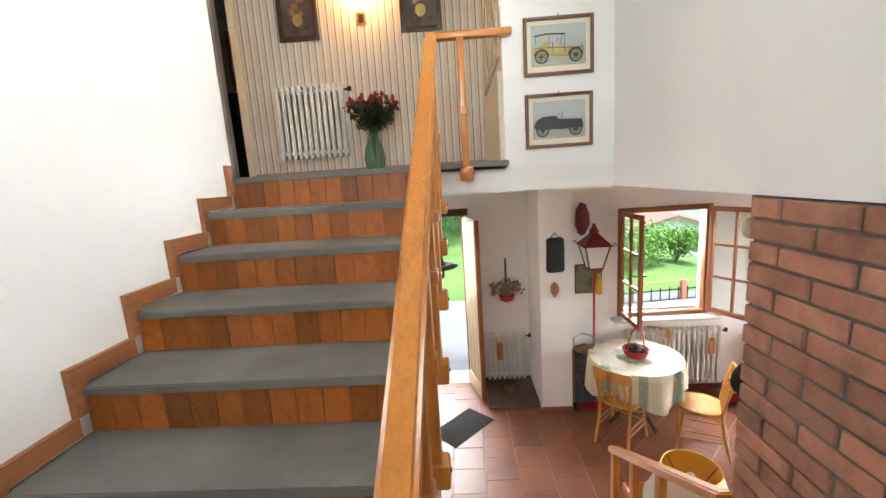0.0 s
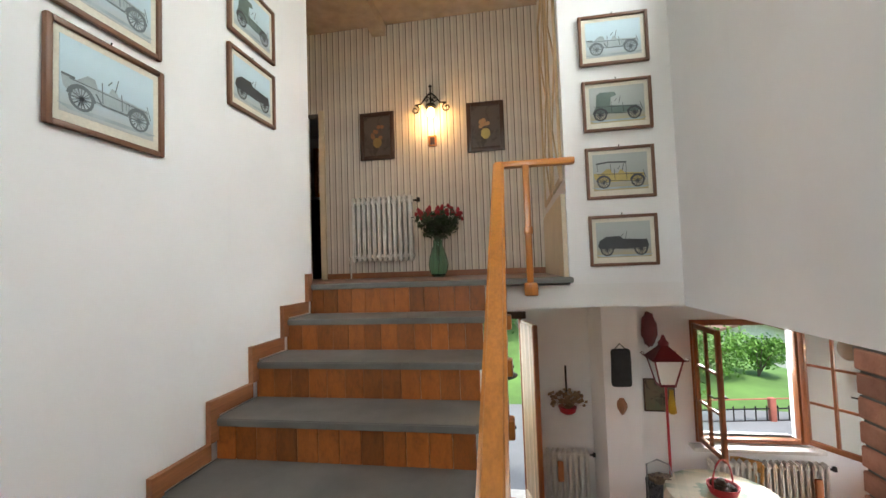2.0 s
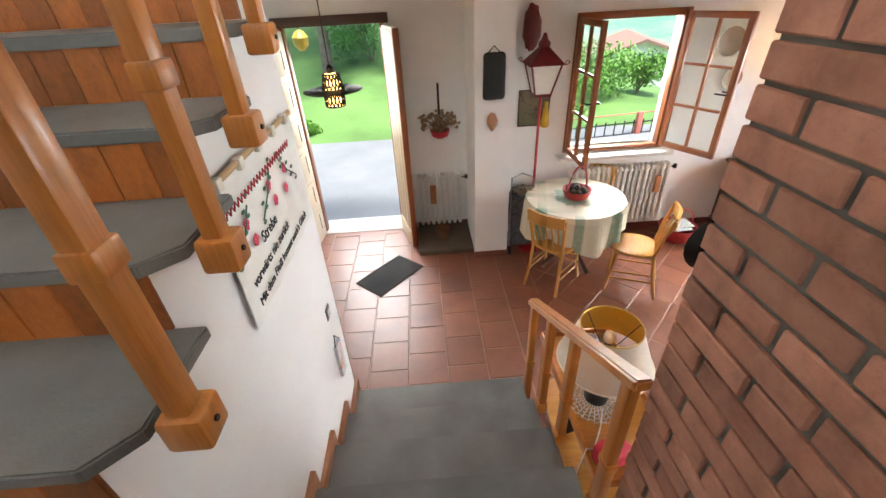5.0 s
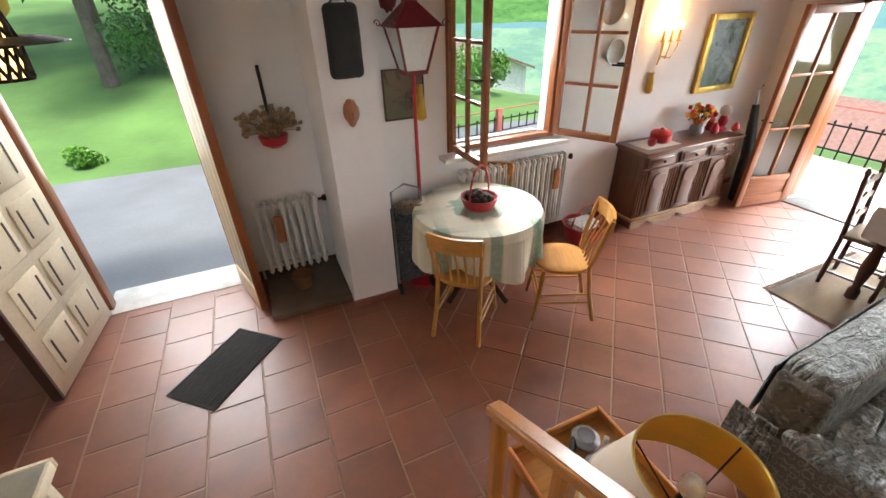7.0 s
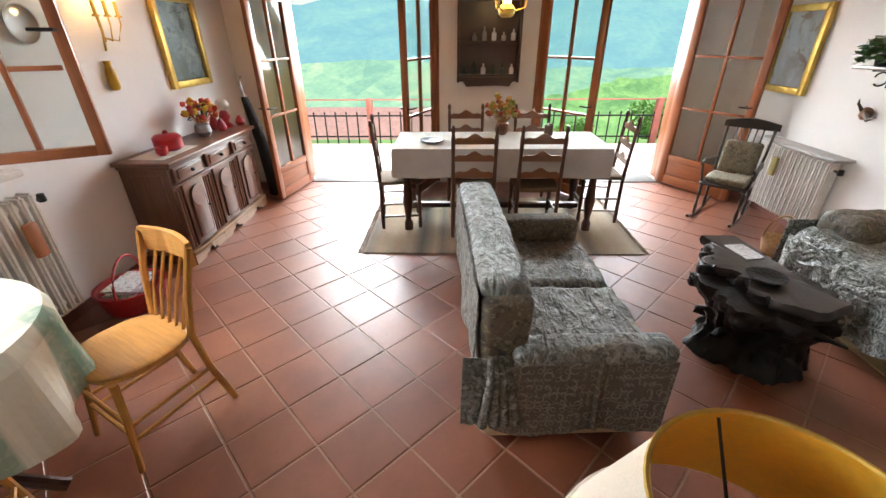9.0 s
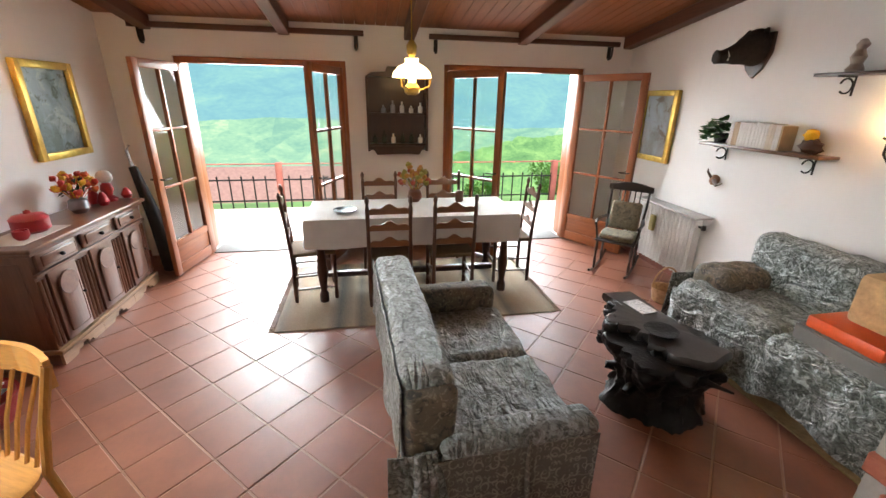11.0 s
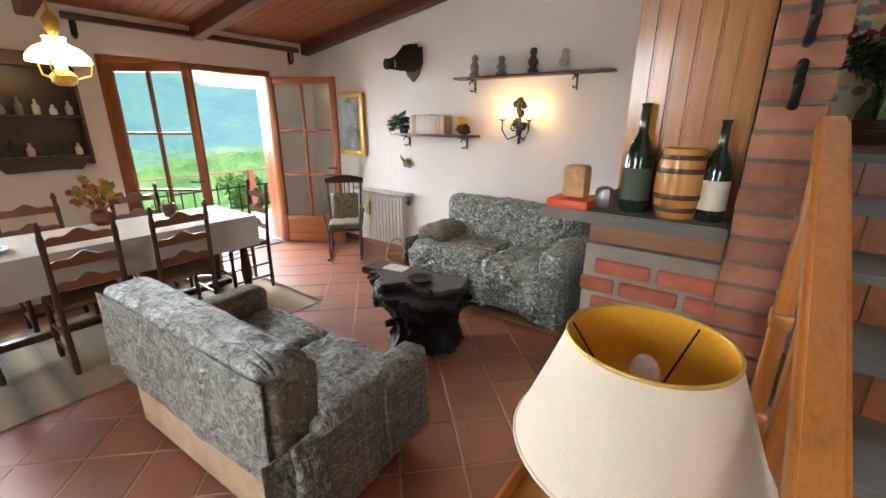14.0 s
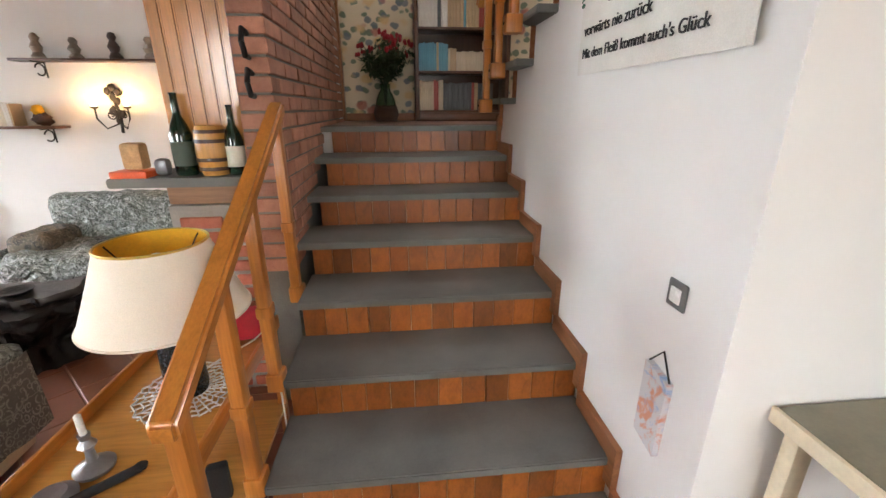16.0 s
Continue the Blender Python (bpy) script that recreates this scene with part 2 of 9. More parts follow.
def striped_paper():
    m, nt, p = node_mat("striped_wallpaper")
    v = coords(nt, "World")
    sx = nt.nodes.new("ShaderNodeSeparateXYZ")
    link(nt, v, sx.inputs[0])
    u = math_node(nt, "ADD", sx.outputs[0], sx.outputs[1])
    f = math_node(nt, "FRACT", math_node(nt, "DIVIDE", u, 0.071))
    line = ramp(nt, f, (0.0, (1, 1, 1)), (0.10, (1, 1, 1)), (0.13, (0, 0, 0)), (0.5, (0, 0, 0)), (0.53, (0.25, 0.25, 0.25)), (0.95, (0.1, 0.1, 0.1)))
    n = noise_tex(nt, v, 3, 4)
    base = ramp(nt, n, (0.3, (0.64, 0.58, 0.51)), (0.7, (0.74, 0.68, 0.6)))
    link(nt, mix(nt, line, base, (0.11, 0.085, 0.07)), p.inputs["Base Color"])
    p.inputs["Roughness"].default_value = 0.7
    return m


def floral_paper():
    m, nt, p = node_mat("floral_wallpaper")
    v = coords(nt, "World")
    col = (0.72, 0.62, 0.46)
    wob = nt.nodes.new("ShaderNodeVectorMath")
    wob.operation = "ADD"
    nz = nt.nodes.new("ShaderNodeTexNoise")
    nz.inputs["Scale"].default_value = 14
    link(nt, v, nz.inputs["Vector"])
    sc = nt.nodes.new("ShaderNodeVectorMath")
    sc.operation = "SCALE"
    link(nt, nz.outputs["Color"], sc.inputs[0])
    sc.inputs["Scale"].default_value = 0.05
    link(nt, v, wob.inputs[0])
    link(nt, sc.outputs[0], wob.inputs[1])
    for i, (size, lo, hi, c) in enumerate(((9, 0.33, 0.41, (0.12, 0.19, 0.13)), (7, 0.28, 0.36, (0.16, 0.2, 0.24)), (5, 0.27, 0.38, (0.5, 0.17, 0.13)), (4.4, 0.25, 0.37, (0.7, 0.5, 0.24)))):
        vo = nt.nodes.new("ShaderNodeTexVoronoi")
        mp = nt.nodes.new("ShaderNodeMapping")
        mp.inputs["Location"].default_value = (i * 0.37, i * 0.21, i * 0.53)
        mp.inputs["Scale"].default_value = (1, 0.02, 1.3)
        link(nt, wob.outputs[0], mp.inputs[0])
        link(nt, mp.outputs[0], vo.inputs["Vector"])
        vo.inputs["Scale"].default_value = size
        col = mix(nt, ramp(nt, vo.outputs["Distance"], (lo - 0.06, (0.85, 0.85, 0.85)), (hi - 0.06, (0, 0, 0))), col, c)
    link(nt, col, p.inputs["Base Color"])
    p.inputs["Roughness"].default_value = 0.75
    return m


STRIPES = striped_paper()
FLORAL = floral_paper()
TOILE = blotches("toile_cover", (0.27, 0.29, 0.27), ((3, 0.45, 0.6, (0.17, 0.175, 0.155)), (11, 0.46, 0.6, (0.12, 0.125, 0.11)), (22, 0.5, 0.6, (0.06, 0.065, 0.055)), (15, 0.53, 0.63, (0.32, 0.345, 0.33)), (50, 0.54, 0.66, (0.14, 0.135, 0.11))), 0.52, 2.2, 0.35, wrinkles=0.06)


def scroll_print(name):
    """Dull brown-grey cloth with pale lines and rows of small curls."""
    m, nt, p = node_mat(name)
    v = coords(nt, "Object")
    wob = noise_tex(nt, v, 9, 2)
    s = nt.nodes.new("ShaderNodeSeparateXYZ")
    link(nt, v, s.inputs[0])

    def cell(ax, size, shift):
        u = math_node(nt, "ADD", math_node(nt, "DIVIDE", s.outputs[ax], size), math_node(nt, "MULTIPLY", wob, 0.5))
        return math_node(nt, "SUBTRACT", math_node(nt, "FRACT", math_node(nt, "ADD", u, shift)), 0.5)
    col = ramp(nt, noise_tex(nt, v, 5, 4), (0.3, (0.085, 0.078, 0.066)), (0.7, (0.135, 0.125, 0.105)))
    for shift, size in ((0.0, 0.062), (0.5, 0.062), (0.23, 0.034)):
        a, b_ = cell(1, size, shift), cell(2, size * 1.15, shift)
        d = math_node(nt, "SQRT", math_node(nt, "ADD", math_node(nt, "MULTIPLY", a, a), math_node(nt, "MULTIPLY", b_, b_)))
        ring = ramp(nt, d, (0.2, (0, 0, 0)), (0.25, (0.8, 0.8, 0.8)), (0.31, (0.8, 0.8, 0.8)), (0.36, (0, 0, 0)))
        gap = ramp(nt, noise_tex(nt, coords(nt, "Object", (1, 1, 1), (shift, 1, 2)), 24, 2), (0.46, (0, 0, 0)), (0.54, (1, 1, 1)))
        col = mix(nt, math_node(nt, "MULTIPLY", ring, gap), col, (0.27, 0.26, 0.225))
    line = ramp(nt, cell(2, 0.19, 0.1), (0.0, (0, 0, 0)), (0.42, (0, 0, 0)), (0.46, (0.6, 0.6, 0.6)), (0.49, (0, 0, 0)))
    col = mix(nt, line, col, (0.27, 0.26, 0.225))
    link(nt, col, p.inputs["Base Color"])
    p.inputs["Roughness"].default_value = 0.7
    bump(nt, p, noise_tex(nt, v, 240, 2), 0.4, 0.002)
    return m


TOILE_GREY = scroll_print("scroll_print_cover")
BROWNPRINT = blotches("brown_print_cover", (0.13, 0.11, 0.08), ((12, 0.5, 0.58, (0.05, 0.05, 0.045)), (25, 0.54, 0.62, (0.25, 0.22, 0.17))), 0.7, 2)

# ---- mesh tools ----


def box(bm, x0, y0, z0, x1, y1, z1, m=None):
    vs = [bm.verts.new((x, y, z)) for z in (z0, z1) for x, y in ((x0, y0), (x1, y0), (x1, y1), (x0, y1))]
    for f in ((3, 2, 1, 0), (4, 5, 6, 7), (0, 1, 5, 4), (1, 2, 6, 5), (2, 3, 7, 6), (3, 0, 4, 7)):
        bm.faces.new([vs[i] for i in f])
    if m is not None:
        bmesh.ops.transform(bm, matrix=m, verts=vs)
    return vs


def bbox(x0, y0, z0, x1, y1, z1, r=0.006, seg=2):
    """A fresh mesh: a box with rounded edges."""
    bm = bmesh.new()
    box(bm, x0, y0, z0, x1, y1, z1)
    if r:
        bmesh.ops.bevel(bm, geom=bm.edges[:], offset=r, segments=seg, profile=0.5, affect="EDGES")
    return bm


def ring_skin(bm, rings, closed=True, caps=True):
    vs = [[bm.verts.new(p) for p in r] for r in rings]
    n = len(rings[0])
    for a, b in zip(vs, vs[1:]):
        for i in range(n if closed else n - 1):
            j = (i + 1) % n
            bm.faces.new((a[i], a[j], b[j], b[i]))
    if caps and closed:
        bm.faces.new(vs[0][::-1])
        bm.faces.new(vs[-1])
    return vs


def lathe(bm, prof, n=20, at=(0, 0, 0), caps=True):
    ring_skin(bm, [[(at[0] + r * math.cos(2 * math.pi * i / n), at[1] + r * math.sin(2 * math.pi * i / n), at[2] + z) for i in range(n)] for r, z in prof], True, caps)


def tube(bm, pts, r, n=8, r2=None):
    pts = [Vector(p) for p in pts]
    rings = []
    for i, p in enumerate(pts):
        d = (pts[min(i + 1, len(pts) - 1)] - pts[max(i - 1, 0)]).normalized()
        a = d.cross(Vector((0, 0, 1)) if abs(d.z) < 0.9 else Vector((1, 0, 0))).normalized()
        b = d.cross(a)
        rr = r if r2 is None else r + (r2 - r) * i / (len(pts) - 1)
        rings.append([p + a * rr * math.cos(2 * math.pi * k / n) + b * rr * math.sin(2 * math.pi * k / n) for k in range(n)])
    ring_skin(bm, rings)


def ball(bm, c, rx, ry=None, rz=None, n=10, jit=0.0):
    ry, rz = ry or rx, rz or rx
    vs = bmesh.ops.create_uvsphere(bm, u_segments=n, v_segments=max(5, n * 2 // 3), radius=1)["verts"]
    for v in vs:
        k = 1 + jit * noise.noise(v.co * 2.3 + Vector(c) * 5)
        v.co = Vector((c[0] + v.co.x * rx * k, c[1] + v.co.y * ry * k, c[2] + v.co.z * rz * k))
    return vs


def prism(bm, poly, axis, a, b):
    """A polygon in the plane across the axis, drawn out from a to b."""
    def at(p, q):
        return {"x": (q, p[0], p[1]), "y": (p[0], q, p[1]), "z": (p[0], p[1], q)}[axis]
    u = [bm.verts.new(at(p, a)) for p in poly]
    v = [bm.verts.new(at(p, b)) for p in poly]
    n = len(poly)
    for i in range(n):
        bm.faces.new((u[i], u[(i + 1) % n], v[(i + 1) % n], v[i]))
    bm.faces.new(u[::-1])
    bm.faces.new(v)


def mesh_from(name, bm, material, sharp=40):
    bmesh.ops.recalc_face_normals(bm, faces=bm.faces[:])
    me = bpy.data.meshes.new(name)
    bm.to_mesh(me)
    bm.free()
    me.materials.append(material)
    if sharp:
        me.polygons.foreach_set("use_smooth", [True] * len(me.polygons))
        me.set_sharp_from_angle(angle=radians(sharp))
    return me


def part(name, bm, material, parent=None, label="", sharp=40, m=None):
    """Links a bmesh as one mesh object under a thing or a part."""
    ob = new(name, mesh_from(name, bm, material, sharp))
    if parent is not None:
        ob.parent = parent
    if m is not None:
        ob.matrix_basis = m
    return tagged(ob, label)


def again(ob, m, parent=None):
    """Another piece on the same mesh."""
    o = new(ob.name.split(".")[0], ob.data)
    o.parent = parent if parent is not None else ob.parent
    o.matrix_basis = m
    return o


def thing(name, label, category, at=(0, 0, 0), rz=0.0, group="", kind=""):
    ob = new(name)
    ob.empty_display_size = 0.1
    ob.matrix_basis = pose(*at, 0, 0, rz)
    return tagged(ob, label, category, group, kind)


def setting(name, bm, material, label="", sharp=0, category=""):
    return tagged(part(name, bm, material, None, "", sharp), label, category, "", "structure")


def wall(bm, axis, a, b, u0, u1, z0, z1, holes=()):
    """A wall across the axis between a and b, with real openings (u0, u1, z0, z1)."""
    us = sorted({u0, u1, *(h[0] for h in holes), *(h[1] for h in holes)})
    zs = sorted({z0, z1, *(h[2] for h in holes), *(h[3] for h in holes)})
    us, zs = [u for u in us if u0 <= u <= u1], [z for z in zs if z0 <= z <= z1]
    full = [[not any(h[0] - 1e-6 < (p + q) / 2 < h[1] and h[2] < (r + s) / 2 < h[3] for h in holes) for r, s in zip(zs, zs[1:])] for p, q in zip(us, us[1:])]

    def at(u, d, z):
        return (d, u, z) if axis == "x" else (u, d, z)

    def quad(*ps):
        bm.faces.new([bm.verts.new(at(*p)) for p in ps])
    nu, nz = len(us) - 1, len(zs) - 1
    for i in range(nu):
        for j in range(nz):
            if not full[i][j]:
                continue
            p, q, r, s = us[i], us[i + 1], zs[j], zs[j + 1]
            quad((p, a, r), (q, a, r), (q, a, s), (p, a, s))
            quad((p, b, r), (p, b, s), (q, b, s), (q, b, r))
            if i == 0 or not full[i - 1][j]:
                quad((p, a, r), (p, a, s), (p, b, s), (p, b, r))
            if i == nu - 1 or not full[i + 1][j]:
                quad((q, a, r), (q, b, r), (q, b, s), (q, a, s))
            if j == 0 or not full[i][j - 1]:
                quad((p, a, r), (p, b, r), (q, b, r), (q, a, r))
            if j == nz - 1 or not full[i][j + 1]:
                quad((p, a, s), (q, a, s), (q, b, s), (p, b, s))
    bmesh.ops.remove_doubles(bm, verts=bm.verts[:], dist=1e-5)


# ---- the building ----
LAND, UP, RISE_L, RISE_U, RUN, RUN_U = 1.40, 2.90, 0.175, 0.1875, 0.319, 0.309
NOSE_L, NOSE_U = 0.52, 2.722         # the nose of the middle landing, and of the upper floor
CEIL = 2.70                          # the entrance ceiling
EAST, SOUTH, NORTH, DOORWALL = 6.2, -0.52, 5.0, 5.38


def roof_z(x):
    return 2.40 + 0.145 * (6.2 - x)


b = bmesh.new(); wall(b, "y", SOUTH - 0.2, SOUTH, 1.37, 6.45, -0.1, 3.4); setting("wall_south", b, PLASTER_WARM)
b = bmesh.new(); wall(b, "x", EAST, EAST + 0.25, SOUTH, NORTH, -0.1, 2.75, ((0.05, 1.70, 0.0, 2.06), (2.75, 4.40, 0.0, 2.06))); setting("wall_east", b, PLASTER_WARM)
b = bmesh.new(); wall(b, "y", NORTH, NORTH + 0.25, 1.57, 6.45, -0.1, 3.4, ((2.22, 3.30, 1.0, 2.32),)); setting("wall_north", b, PLASTER)
b = bmesh.new(); wall(b, "y", DOORWALL, DOORWALL + 0.22, -1.7, 1.22, -0.1, CEIL, ((-0.62, 0.42, 0.0, 2.38),)); setting("wall_entrance", b, PLASTER)
b = bmesh.new(); box(b, 1.22, 4.60, -0.1, 1.57, 5.60, 3.2); setting("pillar", b, PLASTER)
b = bmesh.new(); wall(b, "x", -1.7, -1.55, 2.77, DOORWALL, -0.1, CEIL); setting("wall_west", b, PLASTER)
b = bmesh.new(); wall(b, "x", -1.23, -1.08, -0.85, 2.78, -0.1, 5.7); setting("wall_stair_west", b, PLASTER)
b = bmesh.new(); wall(b, "y", -1.0, -0.85, -1.23, 1.52, -0.1, 5.7, ((-0.55, 0.85, 3.4, 4.8),)); setting("wall_landing_back", b, FLORAL)
b = bmesh.new(); wall(b, "x", 1.37, 1.52, -0.85, 4.50, CEIL, 5.7, ((1.15, 2.66, 4.62, 5.35),)); setting("wall_stair_east", b, PLASTER)
b = bmesh.new(); wall(b, "y", 2.83, 4.35, 0.69, 1.37, 2.85, 5.7); setting("wall_pictures", b, PLASTER)
b = bmesh.new(); wall(b, "y", 4.35, 4.5, -1.95, 0.69, 2.85, 5.7, ((-1.949, -1.755, UP, 4.78),)); setting("wall_hall_back", b, STRIPES)
b = bmesh.new(); wall(b, "x", -2.1, -1.95, 2.63, 4.5, 2.85, 5.7); wall(b, "y", 2.63, 2.78, -1.95, -1.23, 2.85, 5.7); setting("wall_hall_west", b, PLASTER_WARM)
b = bmesh.new(); wall(b, "y", 5.5, 5.6, -2.6, -1.3, 2.85, 4.9); wall(b, "x", -2.7, -2.6, 4.5, 5.6, 2.85, 4.9); wall(b, "x", -1.3, -1.2, 4.5, 5.6, 2.85, 4.9); wall(b, "y", 4.4, 4.5, -2.6, -2.1, 2.85, 4.9); setting("wall_back_room", b, PLASTER_WARM)
b = bmesh.new(); box(b, -2.6, 4.5, 4.9, -1.3, 5.5, 5.0); setting("ceiling_back_room", b, PLASTER_WARM)
b = bmesh.new(); box(b, -2.1, 2.83, CEIL, 1.37, 5.60, 2.85); setting("ceiling_entrance", b, PLASTER_WARM)
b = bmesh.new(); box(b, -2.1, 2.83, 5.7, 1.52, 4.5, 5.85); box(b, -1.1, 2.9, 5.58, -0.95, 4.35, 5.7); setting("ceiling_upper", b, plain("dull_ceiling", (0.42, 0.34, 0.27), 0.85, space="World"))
# Out of view over the stairs; white plaster chosen to bounce light back down.
b = bmesh.new(); box(b, -2.1, -1.0, 5.7, 1.52, 2.829, 5.85); setting("ceiling_stairwell", b, PLASTER)
b = bmesh.new(); wall(b, "x", 1.37, 1.52, 4.5, 5.25, CEIL, 3.4); setting("wall_stair_east_end", b, PLASTER)

# sloping board ceiling over the living room, with beams
b = bmesh.new()

yy = -0.72
while yy < 5.25:
    y2 = min(yy + 0.105, 5.25)
    prism(b, [(1.52, roof_z(1.52)), (6.75, roof_z(6.75)), (6.75, roof_z(6.75) + 0.05), (1.52, roof_z(1.52) + 0.05)], "y", yy, y2 - 0.006)
    yy += 0.105
prism(b, [(1.53, roof_z(1.53) + 0.03), (6.75, roof_z(6.75) + 0.03), (6.75, roof_z(6.75) + 0.2), (1.53, roof_z(1.53) + 0.2)], "y", -0.8, 5.3)
setting("ceiling", b, CEIL_WOOD)
for y in (-0.44, 0.83, 2.08, 3.33, 4.58):
    b = bmesh.new()
    prism(b, [(1.53, roof_z(1.53) - 0.13), (6.19, roof_z(6.19) - 0.13), (6.19, roof_z(6.19) - 0.003), (1.53, roof_z(1.53) - 0.003)], "y", y - 0.055, y + 0.055)
    bmesh.ops.bevel(b, geom=b.edges[:], offset=0.008, segments=1, affect="EDGES")
    tagged(part("ceiling_beam", b, BEAM), "dark wooden beam under the sloping board ceiling", "beam", "ceiling beams", "structure")

# ---- stairs ----
# solid body under the upper flight, ending in the grey wall beside the entrance
poly = [(0.52, 0.0), (2.77, 0.0), (2.77, CEIL - 0.002), (2.829, CEIL - 0.002), (2.829, 2.83), (2.8275, 2.83), (2.8275, 2.7), (2.765, 2.7)]
for k in range(1, 8):
    y = NOSE_U - RUN_U * k
    poly += [(min(2.765, y + RUN_U + 0.03), UP - RISE_U * k - 0.045), (y + 0.03, UP - RISE_U * k - 0.045)]
poly += [(0.58, LAND - 0.04), (0.52, LAND - 0.04)]
b = bmesh.new()
prism(b, [(p[0], p[1]) for p in poly], "x", -1.078, 0.12)
setting("wall_stair_side", b, PLASTER)
poly = [(0.52, -0.02), (NOSE_L + RUN * 7 - 0.03, -0.02)]
for k in range(7, 0, -1):
    poly += [(NOSE_L + RUN * k - 0.03, LAND - RISE_L * k - 0.035), (NOSE_L + RUN * (k - 1) - 0.03, LAND - RISE_L * k - 0.035)]
poly += [(0.45, LAND - 0.04), (0.45, -0.02)]
b = bmesh.new()
prism(b, poly, "x", 0.125, 1.30)
setting("stair_body", b, PLASTER)
b = bmesh.new(); box(b, -1.08, -0.85, 1.2, 1.372, 0.45, LAND - 0.035); setting("landing_slab", b, PLASTER)


def tread(parent, x0, x1, ynose, yback, z, chamfer=0.0):
    poly = [(x0, ynose), (x1 - chamfer, ynose), (x1, ynose + chamfer * (1 if yback > ynose else -1)), (x1, yback), (x0, yback)] if chamfer else [(x0, ynose), (x1, ynose), (x1, yback), (x0, yback)]
    bm = bmesh.new()
    prism(bm, poly, "z", z - 0.035, z)
    bmesh.ops.bevel(bm, geom=bm.edges[:], offset=0.005, segments=2, affect="EDGES")
    return part("tread", bm, STONE, parent)


up_stair = tagged(new("stairs_upper"), "open upper flight with grey stone treads and orange board risers", "stairs", "", "structure")
low_stair = tagged(new("stairs_lower"), "lower flight with grey stone treads and orange board risers", "stairs", "", "structure")
rb = bmesh.new(); box(rb, 0, -0.006, 0, 0.096, 0.006, 1)
bmesh.ops.bevel(rb, geom=[e for e in rb.edges if abs(e.verts[0].co.z - e.verts[1].co.z) > 0.5], offset=0.003, segments=1, affect="EDGES")
board_mesh = mesh_from("riser_board", rb, RISER, 30)


def riser(parent, x0, x1, y, z0, z1):
    n = round((x1 - x0) / 0.1)
    w = (x1 - x0) / n
    for i in range(n):
        o = new("riser_board", board_mesh)
        o.parent = parent
        o.matrix_basis = Matrix.Translation((x0 + i * w, y + random.uniform(-0.0012, 0.0012), z0)) @ Matrix.Diagonal((w * 0.985 / 0.096, 1, z1 - z0, 1))


for k in range(1, 8):
    y, z = NOSE_U - RUN_U * k, UP - RISE_U * k - 0.012
    tread(up_stair, -1.076, 0.215, y, y + RUN_U + 0.025, z, 0.07)
    riser(up_stair, -1.07, 0.145, y + 0.022, z - RISE_U + (0.001 if k < 7 else 0.014), z - 0.036)
    y, z = NOSE_L + RUN * k, LAND - RISE_L * k
    tread(low_stair, 0.124, 1.315 if y > 1.7 else 1.368, y, y - RUN - 0.025, z, 0.0)
    riser(low_stair, 0.126, 1.30, y - 0.022, z - RISE_L + 0.001, z - 0.036)
riser(up_stair, -1.07, 0.145, NOSE_U + 0.022, UP - RISE_U - 0.011, UP - 0.036)
riser(low_stair, 0.126, 1.30, NOSE_L - 0.022, LAND - RISE_L + 0.001, LAND - 0.036)
tread(low_stair, 0.05, 1.368, NOSE_L, 0.2, LAND, 0.0)
tread(up_stair, -1.225, 0.70, NOSE_U, 2.99, UP, 0.0)
LANDWOOD = plain("terracotta_landing", (0.2, 0.085, 0.055), 0.35, 0, 0.3, 5, 60, 0.1, "World")
b = bmesh.new(); box(b, -1.078, -0.848, LAND - 0.034, 1.368, 0.198, LAND - 0.002); box(b, -1.078, 0.199, LAND - 0.034, 0.049, 0.6, LAND - 0.002); setting("landing_floor", b, LANDWOOD)
b = bmesh.new(); box(b, -2.599, 4.501, 2.85, -1.301, 5.499, UP - 0.002); setting("back_room_floor", b, LANDWOOD)
b = bmesh.new(); box(b, -1.757, 4.325, UP, -1.695, 4.352, 4.8); setting("door_trim", b, CREAM)
b = bmesh.new(); box(b, -1.948, 2.992, 2.85, 0.688, 4.348, UP - 0.002); box(b, -1.948, 2.79, 2.85, -1.232, 2.99, UP - 0.002); setting("hall_floor", b, LANDWOOD)
# stepped wooden skirting on both flights, and along the floors
b = bmesh.new()
for k in range(0, 8):
    y, z = NOSE_U - RUN_U * k, UP - RISE_U * k
    if k:
        box(b, -1.079, y - 0.035, z + 0.001, -1.055, y + RUN_U - 0.035, z + 0.075)
    box(b, -1.079, y - 0.04, z - RISE_U + (0.075 if k < 7 else 0), -1.054, y + 0.018, z + 0.0765)
setting("skirting_upper_stairs", b, SKIRT)
b = bmesh.new()
for k in range(0, 8):
    y, z = NOSE_L + RUN * k, LAND - RISE_L * k
    if k:
        box(b, 0.121, y - RUN + 0.035, z + 0.001, 0.143, y + 0.035, z + 0.07)
    box(b, 0.121, y - 0.018, z - RISE_L + (0.07 if k < 7 else 0), 0.1445, y + 0.04, z + 0.0715)
setting("skirting_lower_stairs", b, SKIRT)
b = bmesh.new()
for bx in ((-1.07, -0.849, 1.36, -0.835, LAND),):
    box(b, bx[0], bx[1], bx[4], bx[2], bx[3], bx[4] + 0.07)
box(b, -1.69, 4.335, UP, 0.688, 4.349, UP + 0.06)
setting("skirting_landings", b, SKIRT)
b = bmesh.new()
box(b, 1.99, SOUTH, 0.0, EAST, SOUTH + 0.012, 0.07); box(b, 1.571, NORTH - 0.012, 0.0, EAST, NORTH, 0.07)
box(b, 1.21, 4.588, 0.0, 1.58, 4.60, 0.07); box(b, 0.43, DOORWALL - 0.012, 0, 1.22, DOORWALL, 0.07)
